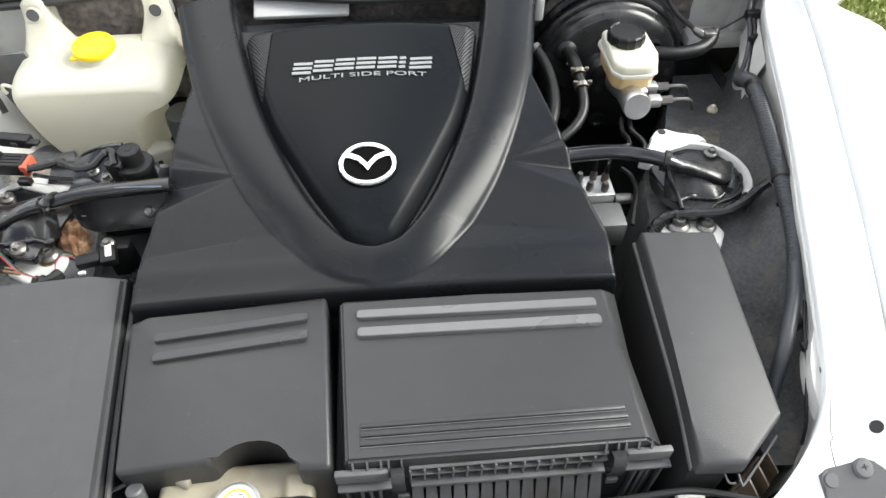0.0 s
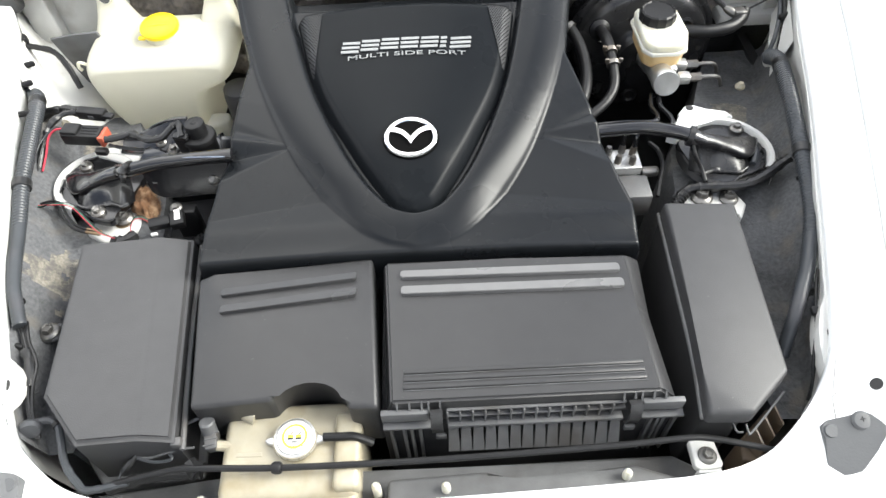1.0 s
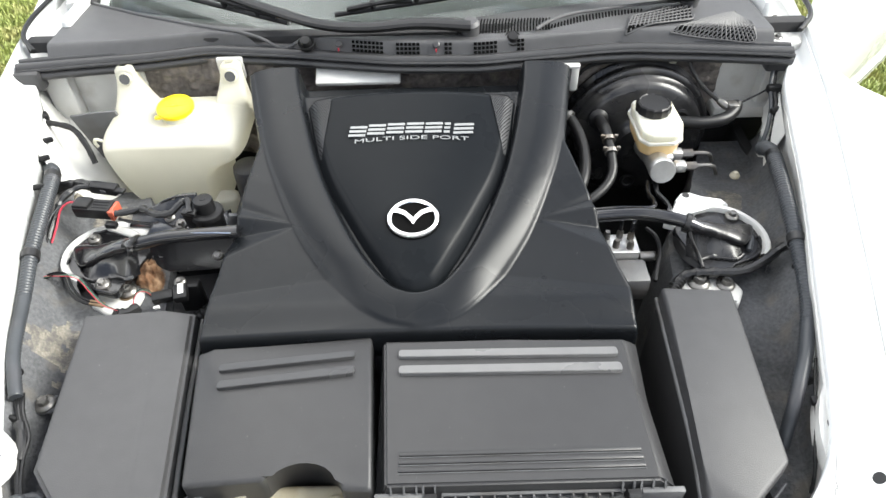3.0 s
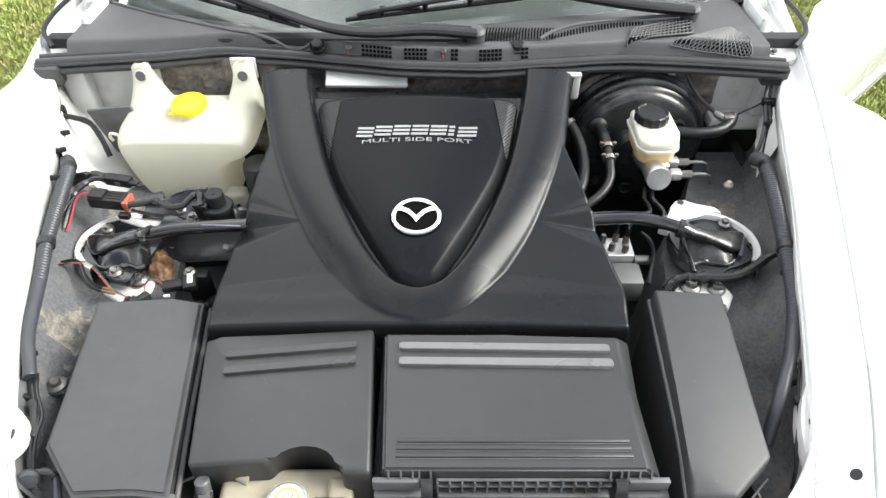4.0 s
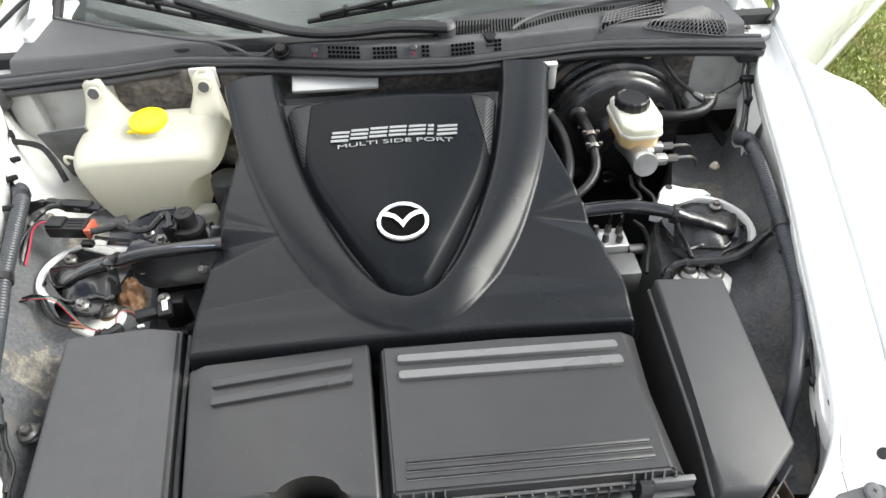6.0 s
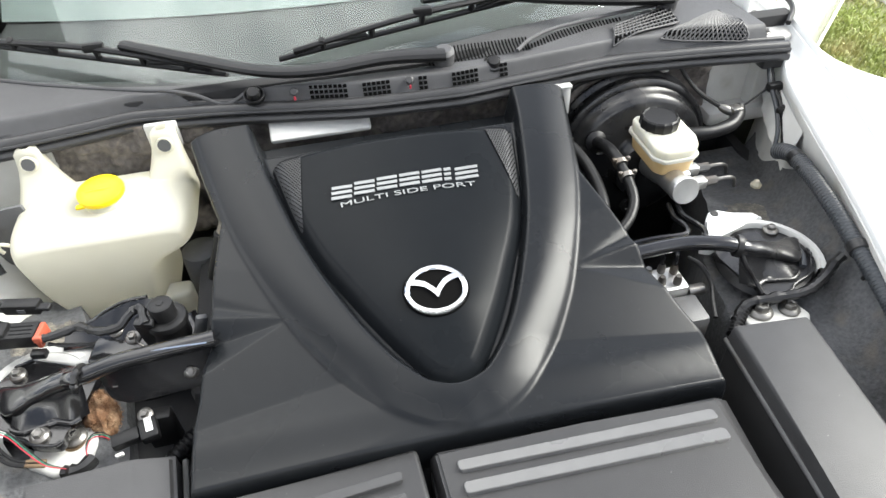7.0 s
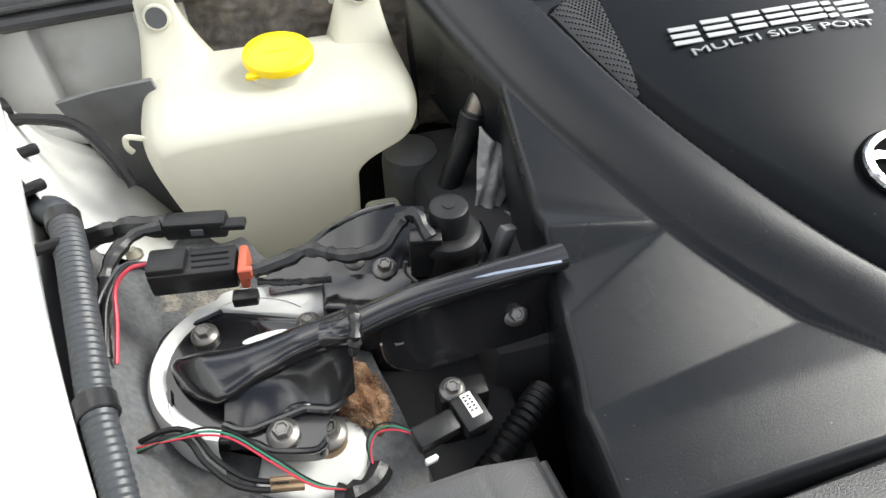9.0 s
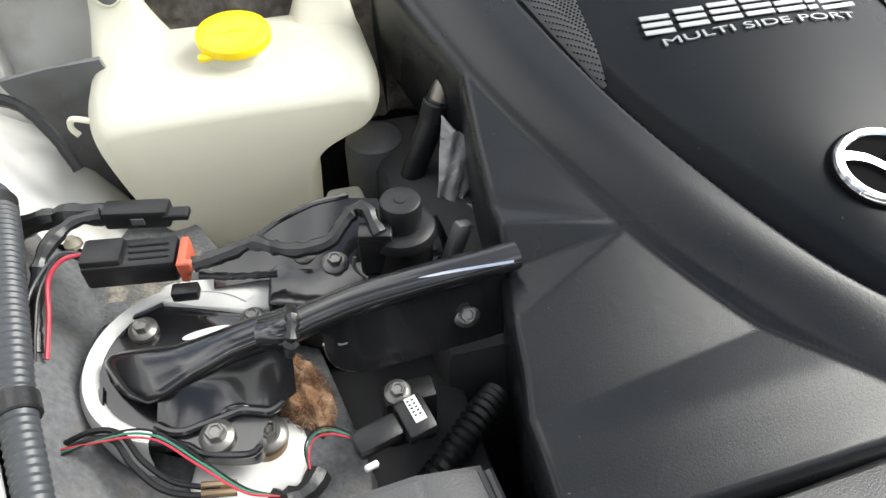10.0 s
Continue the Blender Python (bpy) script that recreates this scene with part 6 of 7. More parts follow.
def strut_right():
    t = thing("suspension_mount", "white painted suspension mount with a pierced ear", "suspension mount", "suspension mounts")
    part("rim", ring_arc(0.515, 0.197, 0.070, 0.084, -38, 122, 0.782, 0.013), M_PAINTIN, t, "white painted rim")
    part("flange", prism([(0.434, 0.252), (0.455, 0.262), (0.462, 0.292), (0.478, 0.312), (0.496, 0.314), (0.510, 0.296), (0.545, 0.295), (0.556, 0.277), (0.50, 0.266), (0.45, 0.243)], 0.765, 0.794, 0.004), M_PAINT, t, "white painted flange")
    part("ear_hole", lathe([(0.0065, 0), (0.0065, 0.0012), (0, 0.0012)], 16, Matrix.Translation((0.485, 0.304, 0.794))), M_INK, t)
    part("dish", lathe([(0.074, 0.772), (0.066, 0.782), (0.045, 0.786), (0.03, 0.781), (0, 0.780)], 40, Matrix.Translation((0.515, 0.197, 0))), M_RUBBER, t)
    part("plate", prism([(0.428, 0.125), (0.445, 0.135), (0.52, 0.130), (0.532, 0.10), (0.515, 0.070), (0.495, 0.088), (0.465, 0.098), (0.436, 0.092)], 0.73, 0.764, 0.005), M_PAINTIN, t, "pale painted tower plate")
    bolt((0.462, 0.118, 0.766), size=1.7, parent=t)
    bolt((0.505, 0.112, 0.766), size=1.4, parent=t)
    bolt((0.553, 0.250, 0.790), size=1.1, parent=t)
    b = thing("strut_brace", "gloss black steel strut brace over the strut top", "strut brace", "strut braces")
    part("bar", tube([(0.288, 0.204, 0.839), (0.31, 0.205, 0.842), (0.37, 0.203, 0.845), (0.415, 0.190, 0.846), (0.445, 0.181, 0.842), (0.462, 0.179, 0.835)], 0.0125, 14, flat=0.85), M_GLOSS, b)
    brace_foot(b, lambda x: -x - 0.018, 0.008, M_SATIN)
    part("foot_lip", tube([(0.556, 0.222, 0.789), (0.565, 0.205, 0.792), (0.564, 0.185, 0.792), (0.554, 0.165, 0.789)], 0.005, 8), M_HOSE, b)
    part("tie", lathe([(0.0145, -0.004), (0.0165, -0.004), (0.0165, 0.004), (0.0145, 0.004)], 16, axis_pose((0.443, 0.183, 0.8405), (1, -0.4, -0.15))), M_TAPE, b)
    part("tie_lead", tube([(0.445, 0.172, 0.835), (0.45, 0.160, 0.82), (0.462, 0.148, 0.80), (0.466, 0.130, 0.79)], 0.003, 6), M_TAPE, b)


strut_right()


# ---- fittings on the left of the engine ----
def purge_valve():
    p = thing("purge_valve", "black round solenoid valve with a domed rubber cap", "valve")
    m = Matrix.Translation((-0.362, 0.245, 0))
    part("body", lathe([(0.025, 0.74), (0.025, 0.827), (0.0255, 0.830), (0.0280, 0.832), (0.0280, 0.838), (0.0265, 0.841), (0.0225, 0.843), (0.0185, 0.8435), (0.017, 0.8435)], 36, m), M_RUBBER, p)
    part("cap", lathe([(0.0165, 0.842), (0.0165, 0.863), (0.0155, 0.866), (0.0135, 0.867), (0.005, 0.867), (0.0045, 0.868), (0.0025, 0.868), (0, 0.867)], 32, m), M_RUBBER, p, "black rubber cap")
    part("ear", box(-0.320, 0.232, 0.822, 0.016, 0.010, 0.040, 0.003, 2, pose(0, 0, 0, 0, 20, 20)), M_BAY, p)
    part("plug", box(-0.386, 0.239, 0.826, 0.022, 0.020, 0.044, 0.003, 2, pose(0, 0, 0, 8, 0, -14)), M_RUBBER, p)
    part("plug_collar", box(-0.385, 0.232, 0.850, 0.026, 0.014, 0.008, 0.002, 2, pose(0, 0, 0, 8, 0, -14)), M_TAPE, p)
    part("plug_clip", tube([(-0.403, 0.230, 0.830), (-0.404, 0.228, 0.820), (-0.396, 0.224, 0.810)], 0.0016, 6), M_STEEL, p)
    part("bracket", prism([(-0.475, 0.225), (-0.47, 0.262), (-0.44, 0.285), (-0.38, 0.292), (-0.33, 0.28), (-0.32, 0.245), (-0.36, 0.212), (-0.42, 0.205)], 0.70, 0.803, 0.004), M_GLOSS, p, "gloss black steel bracket")
    bolt((-0.417, 0.252, 0.805), (0, -0.2, 1), 1.0, p)


purge_valve()


def loom_bracket():
    """A folded black steel sheet that carries the loom beside the valve."""
    b = thing("loom_bracket", "gloss black folded steel bracket carrying the loom", "bracket")
    sheet = loft([[(x, y0 + (y1 - y0) * f, z0 + (z1 - z0) * f - 0.012 * float(f > 0.99)) for f in (0, 0.04, 0.5, 0.96, 1.0)]
                  for x, y0, y1, z0, z1 in ((-0.515, 0.262, 0.292, 0.793, 0.800), (-0.48, 0.258, 0.296, 0.796, 0.806), (-0.455, 0.250, 0.300, 0.800, 0.818), (-0.425, 0.248, 0.302, 0.802, 0.828), (-0.395, 0.250, 0.300, 0.804, 0.832), (-0.372, 0.262, 0.292, 0.806, 0.832))])
    part("sheet", thick(sheet, 0.002), M_GLOSS, b)
    part("folded_edge", tube([(-0.515, 0.292, 0.800), (-0.48, 0.296, 0.806), (-0.455, 0.300, 0.818), (-0.425, 0.302, 0.828), (-0.395, 0.300, 0.832)], 0.0025, 8), M_GLOSS, b)
    bolt((-0.440, 0.266, 0.809), (0, -0.35, 1), 0.9, b)


loom_bracket()


def wiring_left():
    c = thing("wiring_connector", "black wiring connector with an orange-red lock clip", "connector")
    r = pose(0, 0, 0, 0, 0, -8)
    part("housing", box(-0.566, 0.272, 0.828, 0.068, 0.030, 0.022, 0.003, 2, r), M_RUBBER, c)
    part("housing_cap", box(-0.585, 0.275, 0.834, 0.030, 0.026, 0.020, 0.003, 2, r), M_RUBBER, c)
    for k in range(3):
        part("ridge", box(-0.552 + 0.0, 0.2625 + 0.007 * k, 0.8395, 0.030, 0.003, 0.002, 0.0008, 1, r), M_RUBBER, c)
    part("lock_clip", box(-0.5275, 0.2625, 0.830, 0.007, 0.030, 0.021, 0.002, 2, r), M_ORANGE, c, "faded orange-red lock clip")
    part("clip_tooth", box(-0.5265, 0.247, 0.838, 0.011, 0.006, 0.010, 0.001, 1, r), M_ORANGE, c)
    part("latch", box(-0.531, 0.240, 0.818, 0.020, 0.012, 0.010, 0.002, 2, r), M_RUBBER, c)
    d = thing("wiring_connector", "black two-pin wiring connector taped into the loom", "connector")
    part("housing", box(-0.562, 0.318, 0.836, 0.052, 0.018, 0.018, 0.003, 2, pose(0, 0, 0, 0, 0, -12)), M_RUBBER, d)
    part("tongue", box(-0.532, 0.308, 0.838, 0.020, 0.012, 0.006, 0.001, 1, pose(0, 0, 0, 0, 0, -12)), M_RUBBER, d)
    part("window", box(-0.562, 0.3085, 0.836, 0.010, 0.002, 0.006, 0, 1, pose(0, 0, 0, 0, 0, -12)), M_GREY, d)
    for nm, lab, pts, rad in (
            ("loom", "black taped wiring loom crossing to the valve", [(-0.521, 0.250, 0.835), (-0.509, 0.251, 0.836), (-0.492, 0.253, 0.838), (-0.475, 0.256, 0.840), (-0.461, 0.247, 0.840), (-0.447, 0.240, 0.840), (-0.432, 0.237, 0.842), (-0.418, 0.238, 0.845), (-0.408, 0.245, 0.852), (-0.396, 0.252, 0.858), (-0.387, 0.247, 0.860), (-0.385, 0.236, 0.856), (-0.382, 0.227, 0.852)], 0.0058),
            ("loom", "black taped wiring loom behind the connector", [(-0.520, 0.251, 0.822), (-0.501, 0.246, 0.820), (-0.480, 0.243, 0.818), (-0.463, 0.243, 0.815)], 0.0028),
            ("loom", "black taped wiring loom along the wing", [(-0.590, 0.322, 0.838), (-0.612, 0.318, 0.838), (-0.632, 0.295, 0.832), (-0.640, 0.262, 0.815), (-0.642, 0.225, 0.80)], 0.0055),
            ("loom", "black taped wiring loom beneath the washer tank", [(-0.585, 0.33, 0.83), (-0.62, 0.345, 0.825), (-0.66, 0.352, 0.815), (-0.69, 0.345, 0.80)], 0.009)):
        t = thing(nm, lab, "wiring loom", "taped wiring looms")
        part("taped_cable", tube(pts, rad, 8, 8, rough=rad * 0.22), M_TAPE, t)
    w = thing("wire", "bright red and black wires curling down from the connector", "wire")
    part("red_strand", tube([(-0.600, 0.282, 0.836), (-0.615, 0.280, 0.836), (-0.627, 0.270, 0.828), (-0.629, 0.245, 0.815), (-0.632, 0.216, 0.802)], 0.0018, 8), M_RED, w, "red insulated strand")
    part("black_strand", tube([(-0.600, 0.277, 0.834), (-0.618, 0.286, 0.834), (-0.633, 0.264, 0.826), (-0.637, 0.235, 0.815), (-0.640, 0.21, 0.80)], 0.0015, 8), M_RUBBER, w)
    part("grey_strand", tube([(-0.600, 0.285, 0.834), (-0.622, 0.290, 0.832), (-0.640, 0.266, 0.824), (-0.645, 0.235, 0.815), (-0.648, 0.22, 0.80)], 0.0015, 8), M_HOSE, w)
    s = thing("pressure_sensor", "small black sensor with a white printed label", "sensor")
    rr = pose(0, 0, 0, 8, 0, 14)
    part("body", box(-0.378, 0.110, 0.785, 0.022, 0.029, 0.016, 0.003, 2, rr), M_RUBBER, s)
    part("plug", box(-0.406, 0.105, 0.783, 0.034, 0.018, 0.015, 0.003, 2, rr), M_RUBBER, s)
    part("plug_tab", box(-0.414, 0.088, 0.776, 0.010, 0.004, 0.006, 0.001, 1, rr), M_WHITE, s)
    part("label", box(-0.377, 0.1125, 0.7937, 0.0085, 0.019, 0.0012, 0, 1, rr), M_WHITE, s, "white printed label")
    for k in range(2):
        for j in range(5):
            part("label_print", box(-0.3778 + 0.0034 * k - 0.0008 * j, 0.1075 + 0.0027 * j + 0.0008 * k, 0.7937 + 0.0004 * j, 0.0020, 0.0014, 0.0008, 0, 1, rr), M_INK, s)
    part("mount", box(-0.376, 0.137, 0.742, 0.040, 0.020, 0.078, 0.004), M_RUBBER, s)
    bolt((-0.385, 0.133, 0.787), (0, -0.2, 1), 0.9, s)
    s.location = (-0.009, -0.002, 0)
    for lab, mt, dy in (("red sensor wire looping to the loom", M_RED, 0.0), ("green sensor wire looping to the loom", M_GREEN, 0.003), ("black sensor wire looping to the loom", M_RUBBER, 0.006)):
        t = thing("wire", lab, "wire", "sensor wires")
        part("strand", tube([(-0.430, 0.103 + dy * 0.5, 0.786), (-0.444, 0.110 + dy, 0.788), (-0.457, 0.111 + dy, 0.786), (-0.463 - dy * 0.3, 0.102 + dy, 0.780), (-0.463, 0.090, 0.772)], 0.0007, 6), mt, t)
        part("strand", tube([(-0.485, 0.082, 0.776), (-0.505, 0.084 + dy * 0.6, 0.789), (-0.530, 0.105 + dy, 0.798), (-0.552, 0.126 + dy, 0.802), (-0.570, 0.135 + dy, 0.802), (-0.590, 0.138 + dy * 0.5, 0.801), (-0.622, 0.142 - dy, 0.797)], 0.0008, 6), mt, t)
    g = thing("loom_joint", "knot of black taped wires on the tower plate", "wiring loom")
    part("taped_knot", tube([(-0.459, 0.094, 0.768), (-0.466, 0.084, 0.770), (-0.478, 0.080, 0.770), (-0.490, 0.084, 0.766)], 0.008, 8, 8, rough=0.0024), M_TAPE, g)
    part("lead", tube([(-0.632, 0.136, 0.79), (-0.605, 0.143, 0.797), (-0.585, 0.140, 0.797), (-0.574, 0.122, 0.790), (-0.558, 0.104, 0.784), (-0.540, 0.096, 0.780), (-0.522, 0.094, 0.776)], 0.0023, 8), M_RUBBER, g)
    part("lead", tube([(-0.632, 0.145, 0.79), (-0.600, 0.150, 0.797), (-0.580, 0.143, 0.797), (-0.568, 0.124, 0.790), (-0.552, 0.108, 0.784), (-0.538, 0.102, 0.780), (-0.522, 0.099, 0.776)], 0.0021, 8), M_RUBBER, g)
    for k in (0, 1):
        part("terminal", tube([(-0.534, 0.0955 + 0.006 * k, 0.779), (-0.512, 0.0935 + 0.006 * k, 0.774)], 0.0027, 8), M_BRASS, g, "brown terminal sleeve")


wiring_left()


def fibre():
    p = thing("fibre_pad", "rusty brown matted fibre pad beside the strut top", "fibre pad")
    bm = bmesh.new()
    bmesh.ops.create_icosphere(bm, subdivisions=4, radius=1.0)
    for v in bm.verts:
        k = 1 + 0.22 * noise.noise(v.co * 3.1) + 0.10 * noise.noise(v.co * 9)
        v.co = Vector((-0.466 + v.co.x * 0.023 * k - v.co.y * 0.012, 0.172 + v.co.y * 0.038 * k, 0.745 + v.co.z * 0.036 * k))
    part("core", bm, M_FIBRE, p, sharp=80)
    hair = bmesh.new()
    rng = random.Random(5)
    for _ in range(1200):
        d = Vector((rng.gauss(0, 1), rng.gauss(0, 1), abs(rng.gauss(0, 1)))).normalized()
        a = Vector((-0.466 + d.x * 0.023 - d.y * 0.012, 0.172 + d.y * 0.038, 0.745 + d.z * 0.036))
        t = Vector((rng.gauss(0, 1), rng.gauss(0, 1), rng.gauss(0, 0.6))).normalized() * rng.uniform(0.003, 0.009)
        tube([a, a + t * 0.5 + d * 0.001, a + t * 0.9 - d * 0.001], 0.00035, 3, 2, bm=hair)
    tagged(part("matted_hair", hair, M_FIBRE, p), kind="stuff")


fibre()


def heat_shield():
    p = thing("heat_shield", "crinkled grey foil heat shield beside the engine", "heat shield")
    foil = (((-0.294, 0.370, 0.847), (-0.251, 0.370, 0.811), (-0.272, 0.350, 0.752), (-0.306, 0.350, 0.762)), ((-0.278, 0.330, 0.770), (-0.257, 0.330, 0.790), (-0.241, 0.310, 0.714), (-0.260, 0.310, 0.719)))
    for k, (a, b, c, d) in enumerate(foil):
        a, b, c, d = (Vector(q) for q in (a, b, c, d))
        rows = []
        for v in np.linspace(0, 1, 26):
            row = []
            for u in np.linspace(0, 1, 22):
                q = (a * (1 - u) + b * u) * (1 - v) + (d * (1 - u) + c * u) * v
                bulge = 0.016 * math.sin(u * 3.14) + 0.005 * noise.noise(Vector((u * 3, v * 2, k * 9))) + 0.0045 * abs(math.sin(u * 9 + 2 * v)) + 0.002 * noise.noise(Vector((u * 14, v * 9, 3)))
                row.append(q + Vector((0, -bulge, 0)))
            rows.append(row)
        part("foil_sheet", thick(loft(rows), 0.002), M_FOIL, p, "creased grey foil sheet", sharp=60)
    part("pipe", tube([(-0.266, 0.420, 0.897), (-0.274, 0.410, 0.867), (-0.290, 0.400, 0.836), (-0.302, 0.395, 0.808), (-0.315, 0.390, 0.778), (-0.326, 0.385, 0.746)], 0.0125, 14), M_RUBBER, p, "black rubber hose")
    part("pipe_collar", lathe([(0.0130, -0.010), (0.0145, -0.008), (0.0145, 0.008), (0.0130, 0.010)], 18, axis_pose((-0.291, 0.400, 0.833), (-0.25, -0.1, -0.9))), M_RUBBER, p)
    part("pipe_bend", tube([(-0.264, 0.420, 0.884), (-0.278, 0.405, 0.864), (-0.288, 0.398, 0.844)], 0.0105, 14), M_STEEL, p, "bare metal pipe end")
    part("canister", lathe([(0.030, 0), (0.032, 0.012), (0.032, 0.10), (0.030, 0.112), (0.022, 0.118), (0, 0.119)], 28, Matrix.Translation((-0.345, 0.455, 0.66))), M_BAY, p, "dark round canister")
    part("bracket_arm", tube([(-0.332, 0.260, 0.827), (-0.326, 0.250, 0.811), (-0.324, 0.240, 0.792)], 0.006, 8, flat=0.4), M_GLOSS, p)
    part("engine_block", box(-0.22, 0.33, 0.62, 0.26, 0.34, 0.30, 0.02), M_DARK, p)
    q = thing("corrugated_tube", "black corrugated tube below the sensor", "hose")
    part("tube", tube([(-0.315, 0.136, 0.740), (-0.334, 0.120, 0.745), (-0.354, 0.103, 0.742), (-0.370, 0.092, 0.735), (-0.383, 0.087, 0.720)], 0.0125, 14, ribs=0.0022, pitch=0.0065), M_RUBBER, q)
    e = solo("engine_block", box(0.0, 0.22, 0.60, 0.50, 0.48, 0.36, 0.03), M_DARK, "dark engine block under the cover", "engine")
    f = solo("engine_undertray", box(-0.42, 0.14, 0.66, 0.18, 0.20, 0.12, 0.01), M_DARK, "dark tray beneath the strut brace", "tray")


heat_shield()


def abs_unit():
    p = thing("hydraulic_unit", "cast aluminium hydraulic unit with pipe unions", "hydraulic unit")
    part("block", box(0.342, 0.190, 0.772, 0.062, 0.046, 0.036, 0.003), M_ALU, p)
    part("motor", box(0.345, 0.140, 0.752, 0.075, 0.052, 0.05, 0.006), M_BAY, p)
    part("side_valve", lathe([(0.009, -0.01), (0.009, 0.014), (0.006, 0.018), (0, 0.018)], 12, axis_pose((0.384, 0.172, 0.775), (1, 0, 0))), M_STEEL, p)
    for x, y in ((0.322, 0.203), (0.345, 0.206), (0.362, 0.200), (0.334, 0.182), (0.357, 0.178)):
        part("union", lathe([(0.006, 0.785), (0.006, 0.800), (0.004, 0.806), (0, 0.806)], 10, Matrix.Translation((x, y, 0))), M_STEEL, p)
    part("pipe", tube([(0.345, 0.206, 0.80), (0.346, 0.212, 0.825), (0.352, 0.225, 0.835)], 0.004, 8), M_GLOSS, p)
    part("pipe", tube([(0.362, 0.200, 0.80), (0.366, 0.208, 0.825), (0.376, 0.228, 0.835)], 0.004, 8), M_GLOSS, p)
    w = thing("wire", "thin black lead hanging beside the hydraulic unit", "wire")
    part("strand", tube([(0.392, 0.215, 0.80), (0.402, 0.195, 0.80), (0.406, 0.17, 0.79), (0.396, 0.14, 0.78), (0.388, 0.115, 0.775)], 0.0035, 8), M_RUBBER, w)


abs_unit()


# ---- wing looms and small clips ----
def wing_loom(pts, lab):
    t = thing("wing_loom", lab, "wiring loom", "wing looms")
    part("corrugated_tube", tube(pts, 0.0138, 14, 10, ribs=0.0012, pitch=0.0060, ends=(1.05, 0.70)), M_HOSE, t)
    for k in (2, 4):
        a, b = Vector(pts[k]), Vector(pts[k + 1])
        part("tape_band", lathe([(0.0132, -0.008), (0.0143, -0.007), (0.0143, 0.007), (0.0132, 0.008)], 16, axis_pose(a, b - a)), M_TAPE, t)
    return t


wing_loom([(0.650, 0.402, 0.822), (0.650, 0.385, 0.832), (0.646, 0.351, 0.842), (0.625, 0.251, 0.849), (0.608, 0.142, 0.836), (0.587, 0.034, 0.823), (0.558, -0.047, 0.811), (0.533, -0.097, 0.801), (0.519, -0.126, 0.788), (0.509, -0.148, 0.767), (0.500, -0.170, 0.745)],
          "grey corrugated wiring tube running along the wing")
wing_loom([(-0.745, 0.420, 0.800), (-0.706, 0.402, 0.818), (-0.670, 0.354, 0.837), (-0.645, 0.230, 0.834), (-0.633, 0.159, 0.828), (-0.617, 0.092, 0.821), (-0.591, -0.018, 0.813), (-0.574, -0.062, 0.807), (-0.561, -0.094, 0.800)],
          "grey corrugated wiring tube along the dusty wing")
t = thing("loom", "black taped loom bridging to the strut top", "wiring loom", "taped wiring looms")
part("taped_cable", tube([(0.605, 0.155, 0.81), (0.59, 0.150, 0.80), (0.562, 0.132, 0.795), (0.525, 0.118, 0.79), (0.48, 0.122, 0.785), (0.44, 0.125, 0.778), (0.415, 0.105, 0.77)], 0.0075, 8, 8, rough=0.0016), M_TAPE, t)
part("corrugated_tail", tube([(0.435, 0.12, 0.775), (0.415, 0.100, 0.77), (0.40, 0.085, 0.765)], 0.0095, 10, 8, ribs=0.002, pitch=0.006), M_TAPE, t)


def cable(name, lab, pts, r, mt, cat="cable"):
    c = thing(name, lab, cat)
    part("sheath", tube(pts, r, 8, rough=r * 0.1), mt, c)
    return c


k = cable("cable", "black cable from the seal to the washer tank", [(-0.752, 0.555, 0.905), (-0.742, 0.520, 0.885), (-0.728, 0.488, 0.868), (-0.700, 0.478, 0.868), (-0.665, 0.468, 0.862), (-0.640, 0.445, 0.845), (-0.622, 0.42, 0.81)], 0.0055, M_RUBBER)
part("clip", box(-0.730, 0.492, 0.872, 0.026, 0.022, 0.018, 0.004, 2, pose(0, 0, 0, 0, 0, 25)), M_RUBBER, k)
k = cable("cable", "black cables dropping from the seal to the loom", [(0.705, 0.553, 0.905), (0.694, 0.52, 0.885), (0.690, 0.48, 0.865), (0.680, 0.44, 0.84), (0.665, 0.405, 0.815)], 0.005, M_RUBBER)
part("sheath", tube([(0.700, 0.553, 0.905), (0.686, 0.515, 0.885), (0.680, 0.475, 0.862), (0.665, 0.435, 0.84), (0.650, 0.41, 0.815)], 0.004, 8), M_HOSE, k)
part("clip", box(0.692, 0.510, 0.882, 0.028, 0.016, 0.016, 0.004), M_RUBBER, k)
k = cable("wire", "thin black wire stretched to the brass union", [(0.688, 0.515, 0.882), (0.66, 0.505, 0.872), (0.628, 0.497, 0.86)], 0.0018, M_RUBBER, "wire")
clip = thing("wing_clip", "black plastic cable clip on the inner wing", "clip", "wing clips")
part("wing", box(0, 0, 0, 0.034, 0.010, 0.014, 0.004), M_RUBBER, clip)
part("stud", lathe([(0.006, -0.02), (0.006, 0.0), (0, 0.0)], 10, axis_pose((0.016, 0, 0), (1, 0, 0))), M_RUBBER, clip)
clip.matrix_basis = pose(0.690, 0.468, 0.862, 10, 0, 20)
for x, y, z, rz in ((-0.690, 0.432, 0.868, 200), (-0.681, 0.385, 0.861, 205), (-0.664, 0.314, 0.852, 190), (0.650, 0.323, 0.853, 10), (0.615, 0.102, 0.826, 15), (0.566, -0.065, 0.800, 20), (0.558, -0.095, 0.795, 20), (-0.573, -0.045, 0.803, 170), (-0.555, -0.115, 0.79, 165)):
    copy_thing(clip, pose(x + AXIS, y, z - 0.006, 15, 0, rz) @ Matrix.Scale(0.75, 4))
knob = thing("tower_plug", "pale yellowed plastic plug on the strut tower", "plug", "tower plugs")
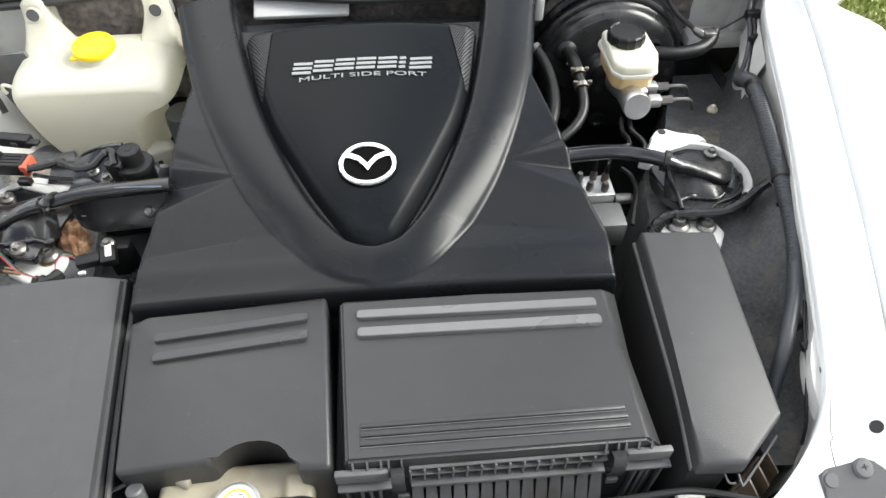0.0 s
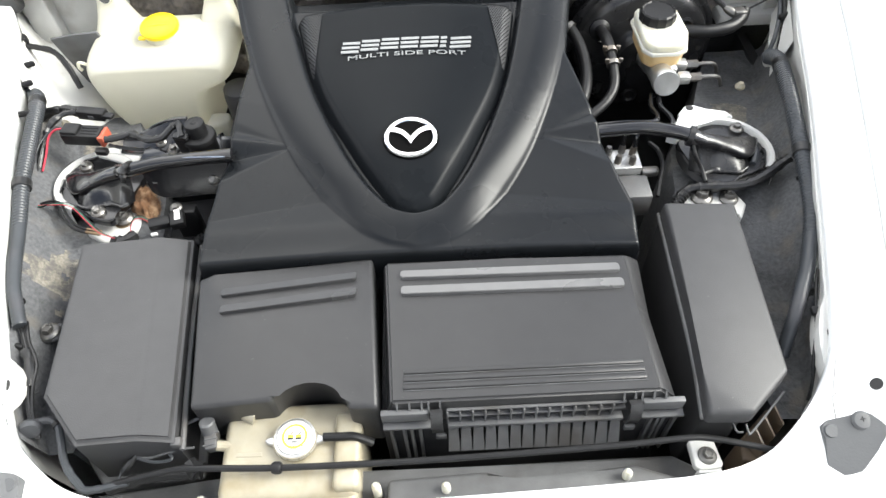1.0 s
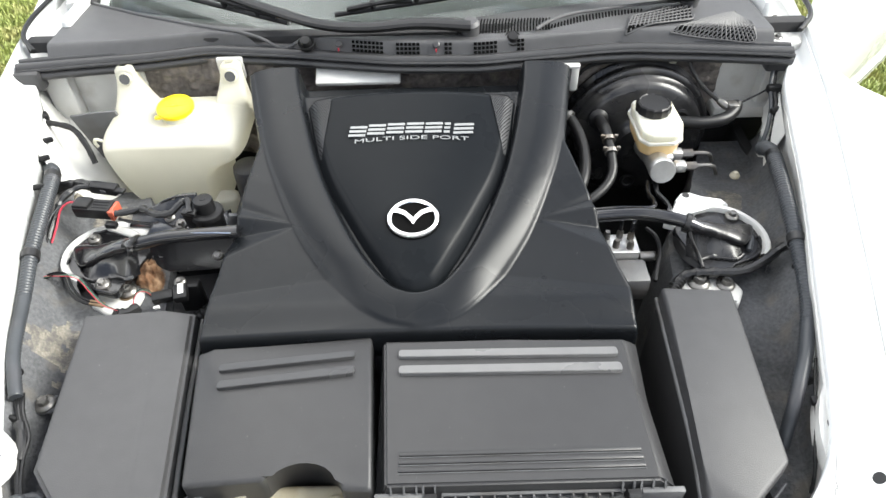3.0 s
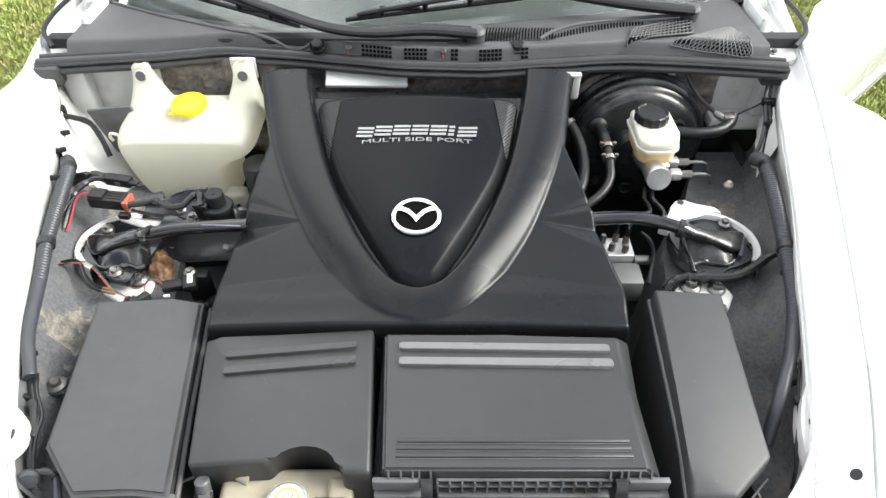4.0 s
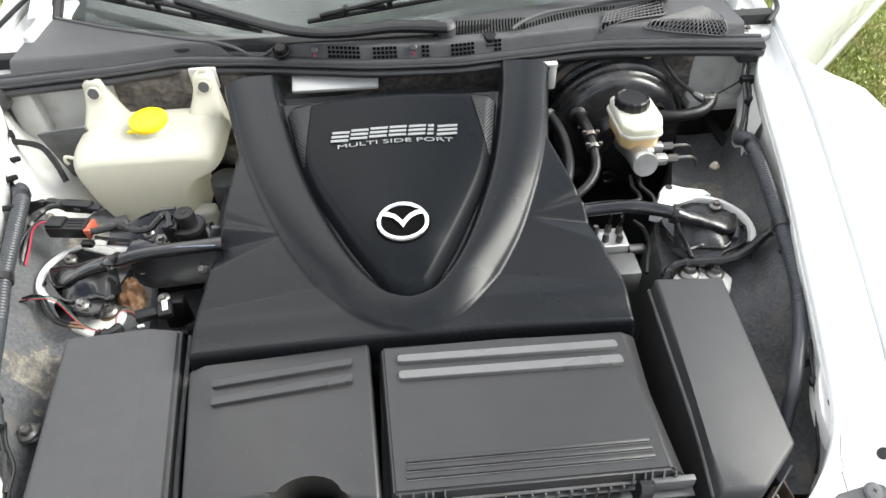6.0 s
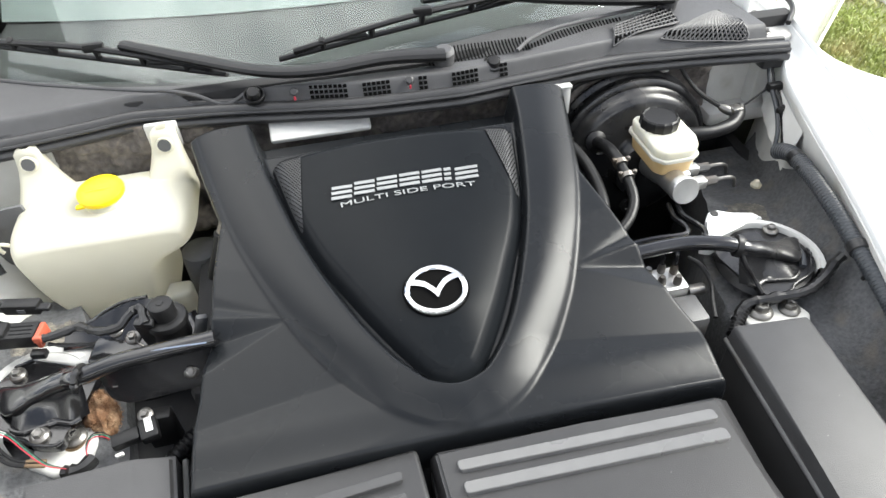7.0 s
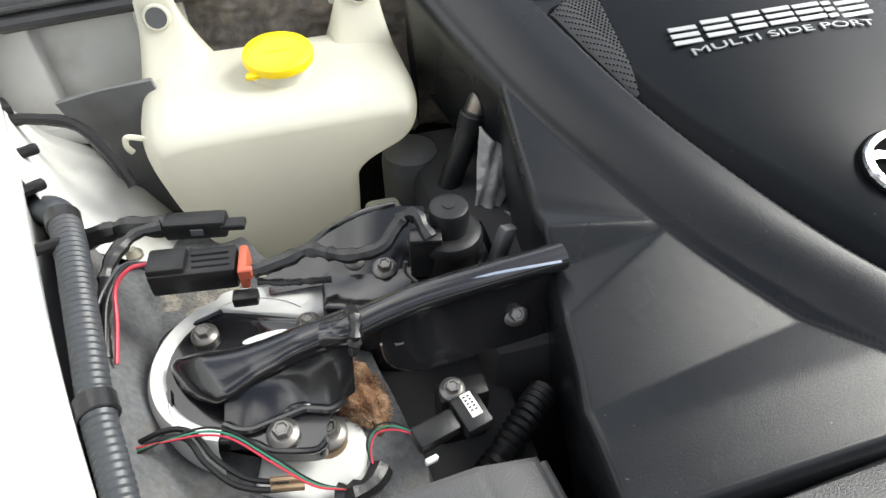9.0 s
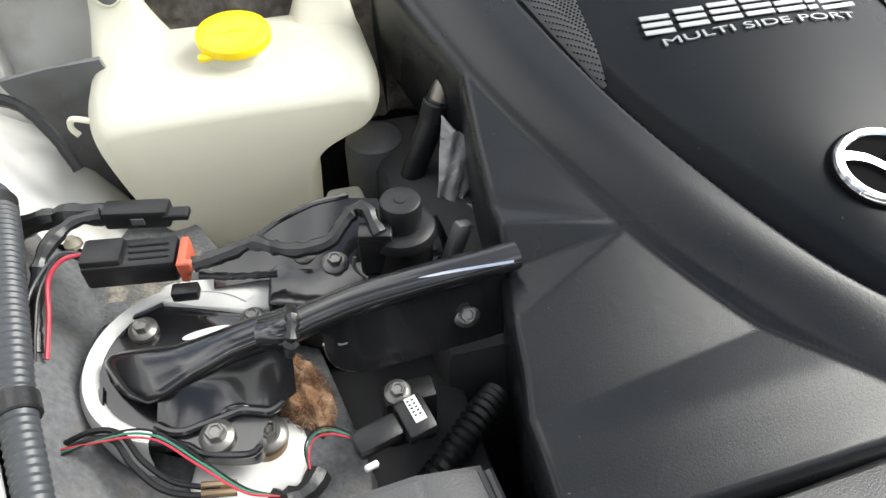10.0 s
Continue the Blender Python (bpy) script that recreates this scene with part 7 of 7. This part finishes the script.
part("plug", lathe([(0.013, 0), (0.013, 0.006), (0.009, 0.010), (0.006, 0.016), (0, 0.016)], 10), M_CREAM, knob)
knob.matrix_basis = pose(0.592, 0.358, 0.790) @ Matrix.Scale(0.7, 4)
copy_thing(knob, pose(-0.618, 0.318, 0.815, 0, 0, 30) @ Matrix.Scale(0.8, 4))
pb = thing("tower_bolt_plate", "dusty square plate with a large bolt", "plate")
part("plate", box(-0.549, -0.072, 0.747, 0.026, 0.030, 0.006, 0.002, 1, pose(0, 0, 0, 0, 0, 6)), M_GREY, pb)
bolt((-0.551, -0.072, 0.751), size=1.4, parent=pb)
hc = thing("tank_connector", "grey wiring connector on the coolant tank", "connector")
part("housing", box(-0.278, -0.253, 0.750, 0.016, 0.026, 0.022, 0.003, 2, pose(0, 0, 0, 10, 0, 10)), M_BAY, hc)
for k in range(3):
    part("rib", box(-0.2775 + 0.001 * k, -0.263 + 0.008 * k, 0.7615, 0.017, 0.002, 0.002, 0.0006, 1, pose(0, 0, 0, 10, 0, 10)), M_GREY, hc)
part("collar", lathe([(0.010, -0.012), (0.010, 0.008), (0.008, 0.010), (0, 0.010)], 14, axis_pose((-0.281, -0.240, 0.766), (0, 0.3, 1))), M_GREY, hc)
part("stem", tube([(-0.27, -0.26, 0.750), (-0.25, -0.262, 0.748)], 0.007, 10), M_CREAM, hc)
for k in range(3):
    part("lead", tube([(-0.278, -0.230, 0.766), (-0.296, -0.222 - 0.001 * k, 0.757), (-0.337, -0.239 - 0.002 * k, 0.752 + 0.002 * k), (-0.365, -0.259 + 0.001 * k, 0.750), (-0.379, -0.272, 0.748 - 0.002 * k), (-0.392, -0.288, 0.742), (-0.40, -0.30, 0.733)], 0.0015, 6), M_HOSE if k else M_GREY, hc)
part("lead", tube([(-0.299, -0.262, 0.752), (-0.318, -0.264, 0.753), (-0.338, -0.268, 0.751), (-0.356, -0.271, 0.748), (-0.376, -0.270, 0.748)], 0.0017, 6), M_GREY, hc)
part("lead", tube([(-0.376, -0.270, 0.749), (-0.350, -0.276, 0.745), (-0.330, -0.273, 0.744), (-0.338, -0.264, 0.746), (-0.362, -0.264, 0.748)], 0.0024, 6), M_HOSE, hc)
part("tape_wrap", tube([(-0.374, -0.268, 0.749), (-0.384, -0.279, 0.746), (-0.392, -0.289, 0.742)], 0.0048, 8, 6, rough=0.001), M_TAPE, hc)
fr = thing("wire", "thin black wires leaving the corrugated tube", "wire")
for k in range(4):
    part("strand", tube([(-0.570 + 0.004 * k, -0.082, 0.795), (-0.556 + 0.003 * k, -0.112, 0.789 + 0.002 * (k % 2)), (-0.540 + 0.004 * k, -0.145, 0.785), (-0.532 + 0.003 * k, -0.178, 0.780 + 0.003 * (k % 2)), (-0.523 + 0.002 * k, -0.212, 0.772), (-0.513 + 0.002 * k, -0.240, 0.755)], 0.0024, 6), M_TAPE if k % 2 else M_RUBBER, fr)
part("tape_wrap", tube([(-0.548, -0.125, 0.788), (-0.536, -0.150, 0.785), (-0.529, -0.180, 0.781)], 0.0072, 10, 8, rough=0.0014), M_TAPE, fr)
part("grommet", lathe([(0.012, -0.006), (0.014, 0.0), (0.012, 0.006), (0, 0.007)], 14, axis_pose((-0.516, -0.232, 0.768), (0.4, -1, 0.3))), M_HOSE, fr)
fl = thing("loom", "black taped loom beside the battery cover", "wiring loom", "taped wiring looms")
part("taped_cable", tube([(-0.29, -0.29, 0.735), (-0.33, -0.290, 0.738), (-0.37, -0.296, 0.738), (-0.41, -0.305, 0.732)], 0.008, 8, 8, rough=0.0016), M_TAPE, fl)
part("taped_knot", tube([(-0.305, -0.278, 0.745), (-0.296, -0.288, 0.742), (-0.283, -0.292, 0.738)], 0.012, 8, 8, rough=0.003), M_TAPE, fl)
k = cable("cable", "black cable looping round the front of the battery", [(-0.514, -0.222, 0.766), (-0.494, -0.221, 0.767), (-0.481, -0.230, 0.766), (-0.470, -0.253, 0.764), (-0.459, -0.279, 0.760), (-0.437, -0.304, 0.757), (-0.420, -0.313, 0.756), (-0.372, -0.305, 0.757)], 0.0050, M_HOSE)
part("tie", lathe([(0.0062, -0.003), (0.0062, 0.003)], 12, axis_pose((-0.483, -0.228, 0.766), (0.6, -0.5, 0))), M_RUBBER, k)
k = cable("cable", "thin black cable at the wing's front corner", [(0.566, -0.065, 0.805), (0.553, -0.097, 0.801), (0.541, -0.131, 0.799), (0.532, -0.160, 0.795), (0.519, -0.195, 0.785), (0.516, -0.218, 0.768), (0.512, -0.235, 0.745)], 0.0022, M_RUBBER)
part("clip", box(0.541, -0.131, 0.800, 0.013, 0.012, 0.009, 0.002), M_RUBBER, k)
sh = thing("splash_sheet", "dark rubber splash sheet beside the washer tank", "splash sheet")
part("sheet", upright([(-0.640, 0.715), (-0.683, 0.866), (-0.640, 0.872), (-0.590, 0.876), (-0.560, 0.70)], 0.508, 0.503, 0.001, 1), M_BAY, sh)
